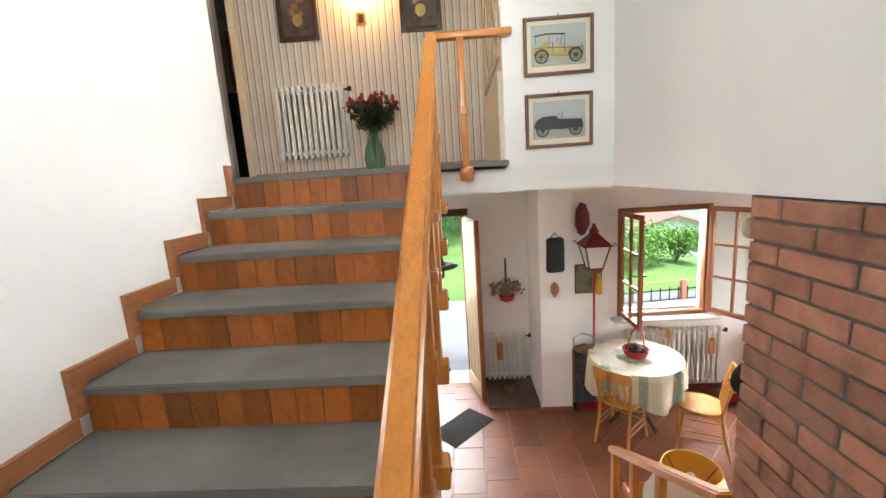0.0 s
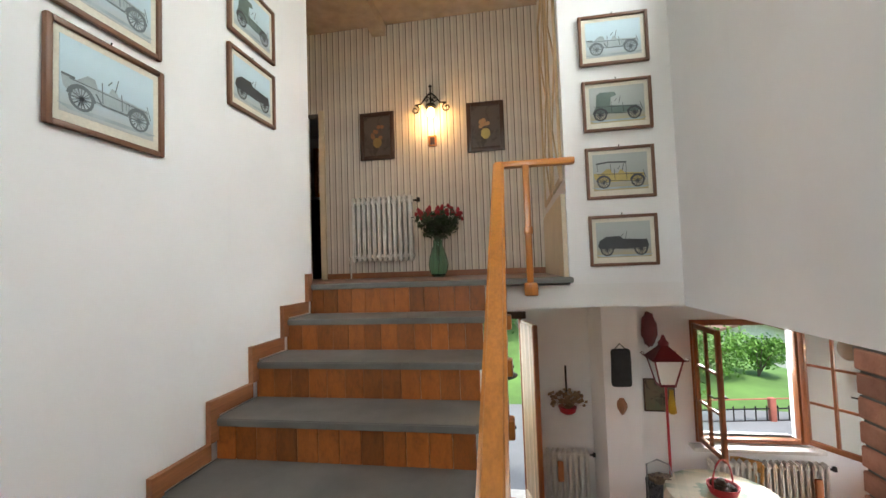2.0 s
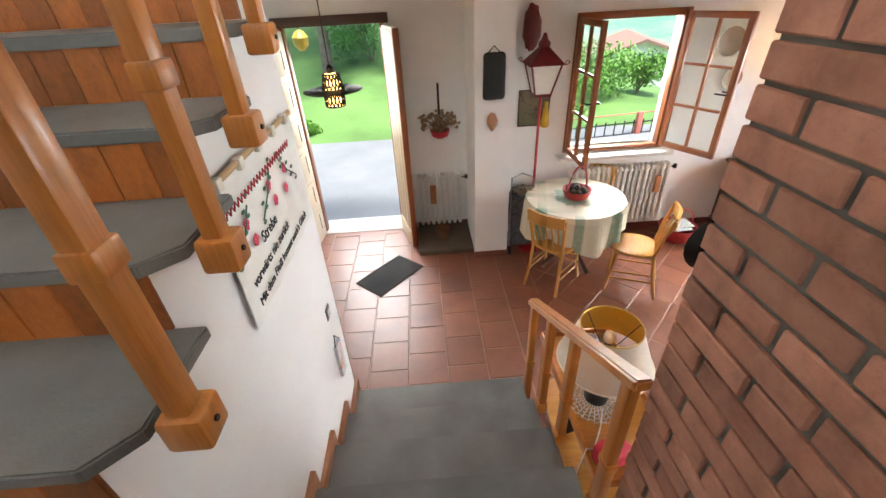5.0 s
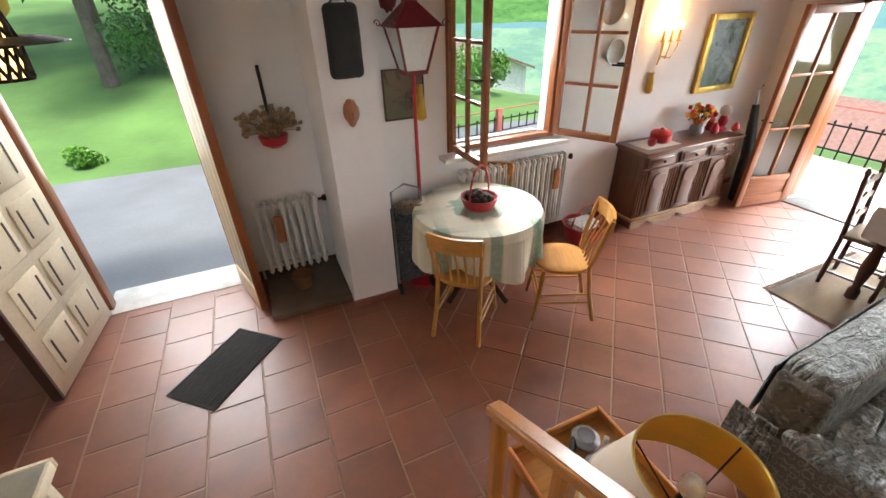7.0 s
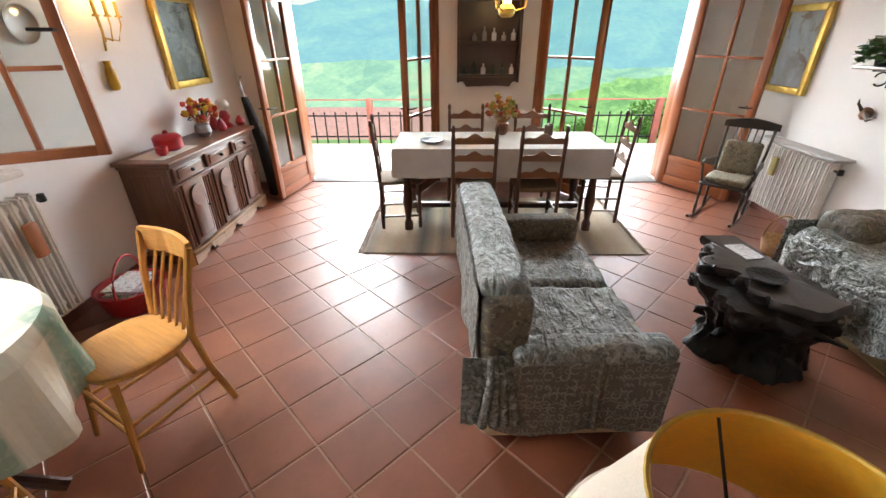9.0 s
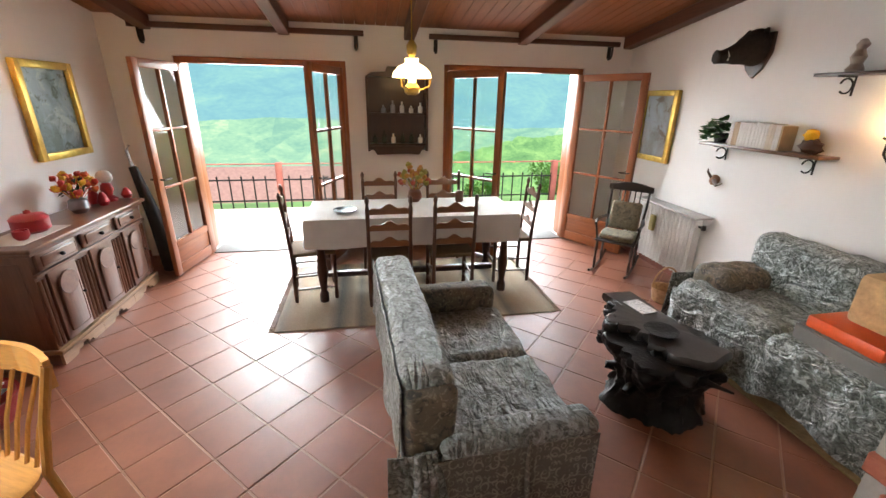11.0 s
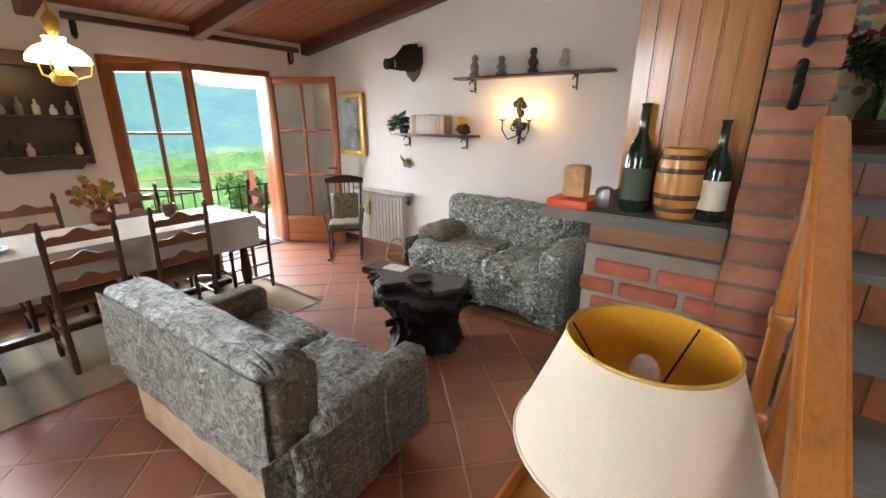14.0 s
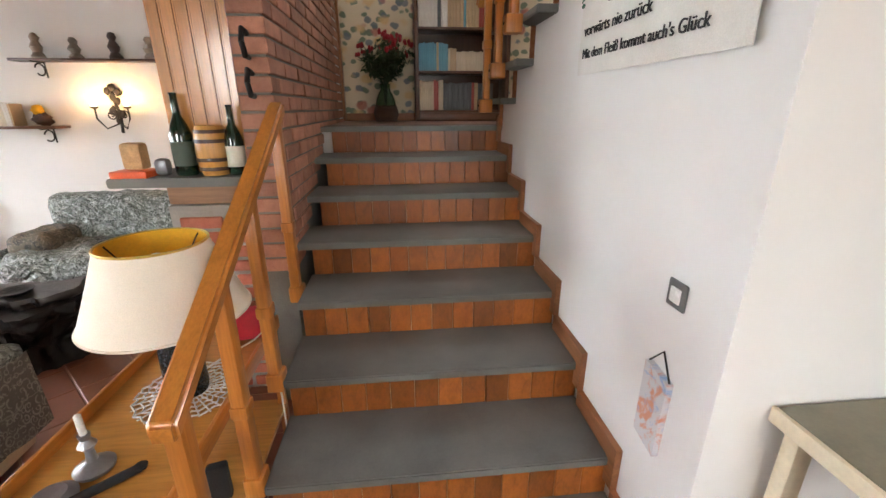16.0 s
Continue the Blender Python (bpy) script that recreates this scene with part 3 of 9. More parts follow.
setting("baseboard", b, plain("terracotta_skirting", (0.2, 0.07, 0.045), 0.5, space="World"))


def baluster(parent, x, y, z0, z1):
    """A square post with a wrapped foot block and a collar half-way, bolted to the tread's end."""
    bm = bbox(x - 0.021, y - 0.026, z0 + 0.02, x + 0.021, y + 0.026, z1, 0.006)
    p = part("baluster", bm, OAK, parent)
    part("foot_block", bbox(x - 0.04, y - 0.04, z0, x + 0.045, y + 0.04, z0 + 0.085, 0.01), OAK, p)
    part("collar", bbox(x - 0.026, y - 0.032, (z0 + z1) / 2 - 0.03, x + 0.028, y + 0.032, (z0 + z1) / 2 + 0.02, 0.006), OAK, p)
    bm = bmesh.new()
    tube(bm, [(x + 0.044, y, z0 + 0.045), (x + 0.05, y, z0 + 0.045)], 0.007, 8)
    part("bolt", bm, IRON, p)


SLOPE_U = 0.628


def rail_z(y):
    return 3.65 - SLOPE_U * (2.72 - y)


up_rail = thing("railing", "orange varnished pine stair railing with square balusters", "railing")
RX = 0.262
b = bmesh.new()
prism(b, [(0.42, rail_z(0.42) - 0.062), (2.76, rail_z(2.76) - 0.062), (2.76, rail_z(2.76)), (0.42, rail_z(0.42))], "x", RX - 0.035, RX + 0.035)
bmesh.ops.bevel(b, geom=b.edges[:], offset=0.012, segments=3, affect="EDGES")
part("handrail", b, OAK_Y, up_rail)
part("level_rail", bbox(RX - 0.02, 2.745, 3.625, 0.745, 2.805, 3.668, 0.01), OAK_X, up_rail)
for k in range(1, 8):
    y = NOSE_U - RUN_U * k + 0.115
    baluster(up_rail, RX, y, UP - RISE_U * k - 0.1, rail_z(y) - 0.055)
baluster(up_rail, 0.435, 2.745, UP - 0.11, 3.632)

low_rail = thing("railing", "low orange pine railing at the foot of the stairs", "railing")
LX = 1.352
b = bmesh.new()
sl = RISE_L / RUN
zr = 0.90
prism(b, [(2.755, zr - 0.055), (2.755, zr), (1.57, zr + sl * 1.185), (1.57, zr + sl * 1.185 - 0.055)], "x", LX - 0.032, LX + 0.032)
bmesh.ops.bevel(b, geom=b.edges[:], offset=0.01, segments=3, affect="EDGES")
part("handrail", b, OAK_Y, low_rail)
for y, z0 in ((2.70, 0.0), (2.39, 0.30), (2.07, 0.47), (1.63, 0.64)):
    z1 = zr + sl * (2.755 - y) - 0.045
    p = part("baluster", bbox(LX - 0.021, y - 0.028, z0, LX + 0.021, y + 0.028, z1, 0.006), OAK, low_rail)
    part("foot_block", bbox(LX - 0.036, y - 0.038, z0, LX + 0.03, y + 0.038, z0 + 0.08, 0.01), OAK, p) if z0 else None
    part("collar", bbox(LX - 0.026, y - 0.033, z0 + (z1 - z0) * 0.42, LX + 0.026, y + 0.033, z0 + (z1 - z0) * 0.42 + 0.045, 0.006), OAK, p)

# ---- brick chimney wall and hood ----
brick_wall = new("brick_wall")
tagged(brick_wall, "red brick chimney wall with grey mortar joints", "wall", "", "structure")
b = bmesh.new(); box(b, 1.375, -0.84, 0.0, 1.51, 1.551, 2.695)
part("mortar", b, MORTAR, brick_wall, sharp=0)
bb = bmesh.new(); box(bb, -0.008, 0, 0, 0.139, 0.25, 0.062)
for v in bb.verts:
    v.co += Vector((random.uniform(-0.0015, 0.0015), random.uniform(-0.003, 0.003), random.uniform(-0.002, 0.002)))
bmesh.ops.bevel(bb, geom=bb.edges[:], offset=0.004, segments=1, affect="EDGES")
brick_mesh = mesh_from("brick", bb, BRICK, 30)
z, row = 0.02, 0
rnd = random.Random(5)
while z < 2.65:
    y = 1.56 if row % 2 == 0 else 1.56 + 0.131
    while y > -0.8:
        y0, y1 = y - 0.25, min(y, 1.56)
        stair_z = LAND - RISE_L * max(0, (y1 - NOSE_L) / RUN) if y1 > NOSE_L else LAND
        if z + 0.07 > min(stair_z, LAND):
            o = new("brick", brick_mesh)
            o.parent = brick_wall
            o.matrix_basis = Matrix.Translation((1.372 + rnd.uniform(-0.003, 0.003), y0, z)) @ Matrix.Diagonal((1, (y1 - y0) / 0.25, 1, 1))
        y -= 0.262
    z += 0.0745
    row += 1
b = bmesh.new(); box(b, 1.372, 1.552, 2.66, 1.512, 1.57, 2.698); part("top_strip", b, MORTAR, brick_wall, sharp=0)
fire = new("fireplace_brickwork")
tagged(fire, "rough brick side of the fireplace below the mantel", "fireplace", "", "structure")
b = bmesh.new(); box(b, 1.515, -0.51, 0.0, 1.965, 1.415, 1.07); part("mortar", b, plain("pale_mortar", (0.3, 0.27, 0.24), 0.95, space="World"), fire, sharp=0)
z, row = 0.02, 0
BR2 = brick_mat("orange_brick", (0.4, 0.12, 0.07))
bb = bmesh.new(); box(bb, 0, 0, 0, 0.2, 0.06, 0.058); bmesh.ops.bevel(bb, geom=bb.edges[:], offset=0.006, segments=1, affect="EDGES")
brick2 = mesh_from("brick", bb, BR2, 30)
while z < 1.0:
    x = 1.50 - (0.1 if row % 2 else 0)
    while x < 1.97:
        x0, x1 = max(x, 1.513), min(x + 0.2, 1.972)
        if x1 - x0 > 0.04:
            o = new("brick", brick2); o.parent = fire
            o.matrix_basis = Matrix.Translation((x0, 1.368 + rnd.uniform(-0.004, 0.004), z)) @ Matrix.Diagonal(((x1 - x0) / 0.2, 1, 1, 1))
        x += 0.222
    z += 0.078
    row += 1
b = bbox(1.515, -0.3, 1.075, 1.965, 1.40, 1.19, 0.008); setting("mantel_beam", b, wood("mantel_beam_wood", (0.27, 0.14, 0.07), 0.6, 0))
b = bmesh.new(); prism(b, [(1.514, -0.3), (1.93, -0.3), (1.97, 1.25), (2.09, 1.34), (2.09, 1.61), (1.514, 1.61)], 'z', 1.195, 1.235); bmesh.ops.bevel(b, geom=b.edges[:], offset=0.005, segments=2, affect='EDGES'); setting("mantel_shelf", b, STONE, "grey stone mantel shelf beside the brick wall", category="shelf")
hood = new("chimney_hood")
tagged(hood, "orange varnished board cladding of the chimney hood", "chimney hood", "", "structure")
b = bmesh.new(); box(b, 1.525, -0.50, 1.237, 1.845, 1.425, 3.05); part("core", b, OAK, hood, sharp=0)
bb = bmesh.new(); box(bb, 0, 0, 0, 0.058, 0.022, 1.8); bmesh.ops.bevel(bb, geom=[e for e in bb.edges if abs(e.verts[0].co.z - e.verts[1].co.z) > 1], offset=0.008, segments=2, affect="EDGES")
HOODWOOD = wood("hood_boards", (0.43, 0.18, 0.035), 0.3, 2, 0.3, rnd=0.3, coat=0.4)
slat = mesh_from("board", bb, HOODWOOD, 30)
for i in range(6):
    o = new("board", slat); o.parent = hood; o.matrix_basis = Matrix.Translation((1.516 + i * 0.0585, 1.428, 1.238))
for i in range(30):
    o = new("board", slat); o.parent = hood; o.matrix_basis = Matrix.Translation((1.848 + 0.022, 1.39 - i * 0.0605, 1.238)) @ pose(0, 0, 0, 0, 0, 90)

# ---- doors and windows ----


def glazed_leaf(name, label, hinge, tip, z0, z1, cols, rows, panel, thick=0.045, stile=0.075, wood_v=REDWOOD, wood_h=REDWOOD_X):
    """A glazed leaf from its hinge to its tip (x, y), with bars, panes and a lower wooden panel."""
    hx, hy = hinge
    w = math.hypot(tip[0] - hx, tip[1] - hy)
    ang = math.degrees(math.atan2(tip[1] - hy, tip[0] - hx))
    t = thing(name, label, "door" if panel else "window", (hx, hy, z0), ang)
    tagged(t, kind="structure")
    h, d = z1 - z0, thick / 2
    part("stile", bbox(0, -d, 0, stile, d, h, 0.006), wood_v, t)
    part("stile", bbox(w - stile, -d, 0, w, d, h, 0.006), wood_v, t)
    part("rail", bbox(stile, -d, h - stile, w - stile, d, h, 0.006), wood_h, t)
    zb = panel if panel else stile
    part("rail", bbox(stile, -d, 0, w - stile, d, min(0.11, zb), 0.006), wood_h, t)
    if panel:
        part("panel", bbox(stile, -d * 0.55, 0.11, w - stile, d * 0.55, panel - 0.07, 0.006), wood_h, t)
        part("rail", bbox(stile, -d, panel - 0.07, w - stile, d, panel, 0.006), wood_h, t)
    pw, ph = (w - 2 * stile) / cols, (h - stile - zb) / rows
    for i in range(1, cols):
        part("glazing_bar", bbox(stile + pw * i - 0.013, -d * 0.8, zb, stile + pw * i + 0.013, d * 0.8, h - stile, 0.004), wood_v, t)
    for j in range(1, rows):
        for i in range(cols):
            part("glazing_bar", bbox(stile + pw * i + 0.014, -d * 0.7, zb + ph * j - 0.012, stile + pw * (i + 1) - 0.014, d * 0.7, zb + ph * j + 0.012, 0.004), wood_h, t)
    for i in range(cols):
        for j in range(rows):
            bm = bmesh.new()
            box(bm, stile + pw * i + 0.002, -0.002, zb + ph * j + 0.002, stile + pw * (i + 1) - 0.002, 0.002, zb + ph * (j + 1) - 0.002)
            g = part("pane", bm, PANE, t, sharp=0)
            g.visible_shadow = False
    bm = bmesh.new()
    tube(bm, [(w - 0.035, d, h * 0.48), (w - 0.035, d + 0.04, h * 0.48), (w - 0.13, d + 0.045, h * 0.48)], 0.008, 8)
    tube(bm, [(w - 0.035, -d, h * 0.48), (w - 0.035, -d - 0.04, h * 0.48), (w - 0.13, -d - 0.045, h * 0.48)], 0.008, 8)
    part("handle", bm, IRON, t, "black iron handle")
    return t


LBL = "open glazed terrace door leaf of red-brown wood"
for y0, y1, a, c in ((2.75, 4.40, (5.52, 4.47), (5.50, 3.07)), (0.05, 1.70, (5.60, 1.195), (5.50, -0.31))):
    fr = thing("terrace_door_frame", "red-brown wooden frame of the wide terrace doorway", "door frame")
    tagged(fr, kind="structure")
    part("jamb", bbox(EAST + 0.02, y0 + 0.001, 0.0, EAST + 0.1, y0 + 0.055, 2.055, 0.005), REDWOOD, fr)
    part("jamb", bbox(EAST + 0.02, y1 - 0.055, 0.0, EAST + 0.1, y1 - 0.001, 2.055, 0.005), REDWOOD, fr)
    part("head", bbox(EAST + 0.02, y0 + 0.056, 1.995, EAST + 0.1, y1 - 0.056, 2.057, 0.005), REDWOOD_X, fr)
    for q0, q1 in ((y0 + 0.002, y0 + 0.03), (y1 - 0.03, y1 - 0.002)):
        part("lining", bbox(EAST + 0.102, q0, 0.013, EAST + 0.29, q1, 2.055, 0.004), REDWOOD, fr)
    part("threshold", bbox(EAST - 0.01, y0 + 0.056, -0.01, EAST + 0.3, y1 - 0.056, 0.012, 0.004), STONE, fr)
    glazed_leaf("terrace_door", LBL, (EAST + 0.01, y1 - 0.05), a, 0.015, 1.99, 2, 3, 0.34)
    glazed_leaf("terrace_door", LBL, (EAST + 0.01, y0 + 0.05), c, 0.015, 1.99, 2, 3, 0.34)

wf = thing("window_frame", "red-brown wooden frame of the open casement window", "window frame")
tagged(wf, kind="structure")
part("jamb", bbox(2.221, NORTH - 0.012, 1.001, 2.285, NORTH + 0.075, 2.319, 0.005), REDWOOD, wf)
part("jamb", bbox(3.235, NORTH - 0.012, 1.001, 3.299, NORTH + 0.075, 2.319, 0.005), REDWOOD, wf)
part("head", bbox(2.286, NORTH - 0.012, 2.255, 3.234, NORTH + 0.075, 2.319, 0.005), REDWOOD_X, wf)
part("sill_rail", bbox(2.286, NORTH - 0.012, 1.001, 3.234, NORTH + 0.075, 1.045, 0.005), REDWOOD_X, wf)
part("stone_sill", bbox(2.14, NORTH - 0.15, 0.955, 3.38, NORTH - 0.001, 0.992, 0.006), plain("pale_sill", (0.6, 0.58, 0.54), 0.5), wf)
part("stone_sill", bbox(2.23, NORTH + 0.08, 0.96, 3.29, NORTH + 0.32, 1.0, 0.006), plain("outer_sill", (0.5, 0.48, 0.45), 0.6), wf)
glazed_leaf("window_casement", "open window casement of red-brown wood with six panes", (3.265, NORTH - 0.02), (3.54, 4.47), 1.03, 2.29, 2, 3, 0, 0.04, 0.055)
glazed_leaf("window_casement", "open window casement of red-brown wood with six panes", (2.25, NORTH - 0.02), (2.26, 4.43), 1.03, 2.29, 2, 3, 0, 0.04, 0.055)
# entrance door
ef = thing("entrance_door_frame", "dark wooden frame of the open entrance doorway", "door frame")
tagged(ef, kind="structure")
part("jamb", bbox(-0.619, DOORWALL + 0.05, 0, -0.575, DOORWALL + 0.15, 2.379, 0.004), REDWOOD, ef)
part("jamb", bbox(0.375, DOORWALL + 0.05, 0, 0.419, DOORWALL + 0.15, 2.379, 0.004), REDWOOD, ef)
part("head", bbox(-0.66, DOORWALL - 0.03, 2.31, 0.47, DOORWALL + 0.15, 2.40, 0.005), DARKWOOD, ef)
part("threshold", bbox(-0.618, DOORWALL - 0.02, -0.02, 0.418, DOORWALL + 0.35, 0.008, 0.004), plain("pale_threshold", (0.6, 0.58, 0.53), 0.6), ef)
d1 = thing("entrance_door", "open cream-painted entrance door leaf with raised panels", "door", (-0.60, DOORWALL - 0.01, 0.012), -96)
tagged(d1, kind="structure")
part("slab", bbox(0, -0.025, 0, 0.85, 0.025, 2.28, 0.005), CREAM, d1)
for i in range(2):
    for j in range(6):
        px, pz = 0.09 + i * 0.36, 0.1 + j * 0.36
        q = part("panel", bbox(px, 0.0255, pz, px + 0.30, 0.037, pz + 0.29, 0.009), CREAM, d1)
        part("groove", bbox(px + 0.045, 0.037, pz + 0.05, px + 0.06, 0.040, pz + 0.24, 0), DARKWOOD, q)
        part("groove", bbox(px + 0.24, 0.037, pz + 0.05, px + 0.255, 0.040, pz + 0.24, 0), DARKWOOD, q)
part("edge_strip", bbox(0.851, -0.028, 0, 0.875, 0.03, 2.28, 0.004), DARKWOOD, d1)
b = bmesh.new(); tube(b, [(0.79, 0.03, 1.12), (0.79, 0.075, 1.12), (0.76, 0.09, 1.05), (0.79, 0.075, 0.95), (0.79, 0.03, 0.95)], 0.011, 8); box(b, 0.765, 0.0256, 0.9, 0.815, 0.031, 1.17); part("handle", b, IRON, d1, "black iron handle")
d2 = thing("entrance_door", "narrow open entrance door leaf of cream slats", "door", (0.42, DOORWALL - 0.01, 0.012), -74)
tagged(d2, kind="structure")
part("slab", bbox(0, -0.02, 0, 0.48, 0.02, 2.28, 0.004), CREAM, d2)
SLATC = wood("pale_slats", (0.55, 0.42, 0.26), 0.45, 2, 0.3, rnd=0.4)
for i in range(9):
    part("slat", bbox(0.015 + i * 0.05, -0.034, 0.22, 0.052 + i * 0.05, -0.0205, 2.26, 0.004), SLATC, d2)
part("kick_board", bbox(0.0, -0.04, 0.0, 0.48, -0.0205, 0.2, 0.005), SLATC, d2)
part("edge_strip", bbox(0.481, -0.036, 0, 0.50, 0.024, 2.28, 0.004), REDWOOD, d2)
# high stairwell window
hw = thing("window_high", "small high stairwell window with a wooden frame", "window")
tagged(hw, kind="structure")
part("frame", bbox(1.43, 1.16, 4.63, 1.48, 1.21, 5.34, 0.004), REDWOOD, hw)
part("frame", bbox(1.43, 2.60, 4.63, 1.48, 2.65, 5.34, 0.004), REDWOOD, hw)
part("frame", bbox(1.43, 1.211, 4.63, 1.48, 2.599, 4.68, 0.004), REDWOOD, hw)
part("frame", bbox(1.43, 1.211, 5.29, 1.48, 2.599, 5.34, 0.004), REDWOOD, hw)
b = bmesh.new(); box(b, 1.452, 1.211, 4.681, 1.458, 2.599, 5.289); part("pane", b, PANE, hw, sharp=0).visible_shadow = False

# landing window, above the bookcase; out of view, inferred from the bright picture wall
lw = thing("window_landing", "wooden-framed window high over the stair landing", "window")
tagged(lw, kind="structure")
for x0, z0, x1, z1 in ((-0.549, 3.401, -0.49, 4.799), (0.79, 3.401, 0.849, 4.799), (-0.489, 3.401, 0.789, 3.46), (-0.489, 4.74, 0.789, 4.799), (0.125, 3.461, 0.175, 4.739)):
    part("frame", bbox(x0, -0.96, z0, x1, -0.9, z1, 0.004), REDWOOD, lw)
for x0, x1 in ((-0.489, 0.124), (0.176, 0.789)):
    b = bmesh.new(); box(b, x0, -0.933, 3.461, x1, -0.928, 4.739); part("pane", b, PANE, lw, sharp=0).visible_shadow = False

# ---- outdoors ----


def ground_z(x, y):
    z = -0.12
    if y > 9.5:
        z += 0.19 * (y - 9.5) + min(1, (y - 9.5) / 4) * 0.25 * noise.noise(Vector((x * 0.12, y * 0.12, 0)))
    if x > 9.5:
        t = x - 9.5
        z -= min(0.38 * t, 112)
    if y > 9.5 and x > 4:
        z -= 0.45 * (y - 9.5) * min(1, (x - 4) / 8)
    return z


def axis_steps(lo, hi, near):
    out, v, s = [0.0], 0.0, near
    while v < hi:
        v += s
        s *= 1.07
        out.append(v)
    v, s = 0.0, near
    while v > lo:
        v -= s
        s *= 1.07
        out.insert(0, v)
    return out


GRASS = plain("grass", (0.115, 0.23, 0.055), 0.9, 0, 0.45, 0.6, 14, 0.6, "World")
xs, ys = axis_steps(-1500, 1500, 0.5), axis_steps(-1500, 1500, 0.5)
b = bmesh.new()
gv = [[b.verts.new((x, y, ground_z(x, y))) for y in ys] for x in xs]
for i in range(len(xs) - 1):
    for j in range(len(ys) - 1):
        b.faces.new((gv[i][j], gv[i + 1][j], gv[i + 1][j + 1], gv[i][j + 1]))
setting("ground", b, GRASS, sharp=60)
CONC = plain("pale_concrete", (0.2, 0.212, 0.22), 0.9, 0, 0.2, 0.9, 30, 0.3, "World")
b = bmesh.new()
n = 40
top = [b.verts.new((-9 + 18 * i / n, 9.5 + 0.35 * noise.noise(Vector((i * 0.3, 2, 0))) - 0.02 * (i - 20), -0.075)) for i in range(n + 1)]
bot = [b.verts.new((-9 + 18 * i / n, 5.6, -0.065)) for i in range(n + 1)]
for i in range(n):
    b.faces.new((bot[i], bot[i + 1], top[i + 1], top[i]))
setting("yard_pavement", b, CONC)
PAVE = plain("terrace_paving", (0.55, 0.47, 0.42), 0.8, 0, 0.15, 2, 40, 0.2, "World")
b = bmesh.new(); box(b, 6.46, -4, -0.2, 8.45, 9, -0.05); setting("terrace", b, PAVE)


def fence(name, label, p0, p1, rails, bar_top, gap, posts, post_h):
    """Two dark rails with bars that stand proud of the upper one, red posts and a thin red top rail."""
    f = thing(name, label, "fence")
    p0, p1 = Vector(p0), Vector(p1)
    L = (p1 - p0).length
    for h in rails:
        bm = bmesh.new()
        tube(bm, [p0 + Vector((0, 0, h)), p1 + Vector((0, 0, h))], 0.014, 6)
        part("rail", bm, IRON, f)
    bm = bmesh.new()
    tube(bm, [p0 + Vector((0, 0, post_h - 0.02)), p1 + Vector((0, 0, post_h - 0.02))], 0.012, 6)
    part("top_rail", bm, REDPOST, f)
    n = int(L / gap)
    bm = bmesh.new()
    tube(bm, [(0, 0, 0), (0, 0, bar_top - 0.03)], 0.012, 6)
    lathe(bm, [(0.016, 0), (0.018, 0.012), (0.004, 0.04)], 6, (0, 0, bar_top - 0.04))
    barm = mesh_from("bar", bm, IRON)
    for i in range(n):
        o = new("bar", barm); o.parent = f; o.matrix_basis = Matrix.Translation(p0.lerp(p1, (i + 0.5) / n))
    for q in posts:
        q = p0.lerp(p1, q)
        part("post", bbox(q.x - 0.05, q.y - 0.05, q.z - 0.1, q.x + 0.05, q.y + 0.05, q.z + post_h, 0.008), REDPOST, f)
    return f


REDPOST = plain("red_post_paint", (0.45, 0.14, 0.1), 0.6)
fence("fence", "black bar fence with red posts beyond the terrace", (8.6, -6.5, -0.15), (8.6, 9.2, -0.15), (0.19, 0.54), 0.61, 0.185, (0.02, 0.205, 0.36, 0.515, 0.67, 0.83, 0.98), 0.82)
fence("fence", "black bar fence with red posts below the window", (1.6, 8.3, -0.15), (8.4, 9.15, -0.15), (0.08, 0.3), 0.36, 0.2, (0.02, 0.25, 0.5, 0.75, 0.985), 0.5)


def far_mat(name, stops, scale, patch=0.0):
    """Distance with haze and daylight put into its emission: woods, clearings and fields at two sizes."""
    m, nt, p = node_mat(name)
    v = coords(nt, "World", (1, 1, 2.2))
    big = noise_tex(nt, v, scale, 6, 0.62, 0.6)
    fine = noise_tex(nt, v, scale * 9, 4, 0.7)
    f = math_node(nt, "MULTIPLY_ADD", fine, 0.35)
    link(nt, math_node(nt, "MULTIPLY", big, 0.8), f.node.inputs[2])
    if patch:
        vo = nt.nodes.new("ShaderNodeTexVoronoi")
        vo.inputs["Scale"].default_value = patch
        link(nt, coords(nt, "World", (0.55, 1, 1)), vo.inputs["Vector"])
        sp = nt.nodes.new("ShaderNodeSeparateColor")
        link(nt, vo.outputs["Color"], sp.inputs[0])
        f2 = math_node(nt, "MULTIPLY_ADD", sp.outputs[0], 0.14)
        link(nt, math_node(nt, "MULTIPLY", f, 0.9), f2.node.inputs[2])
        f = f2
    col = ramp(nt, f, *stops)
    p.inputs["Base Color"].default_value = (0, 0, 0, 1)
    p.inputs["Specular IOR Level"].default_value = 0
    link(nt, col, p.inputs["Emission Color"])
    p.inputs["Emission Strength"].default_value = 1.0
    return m


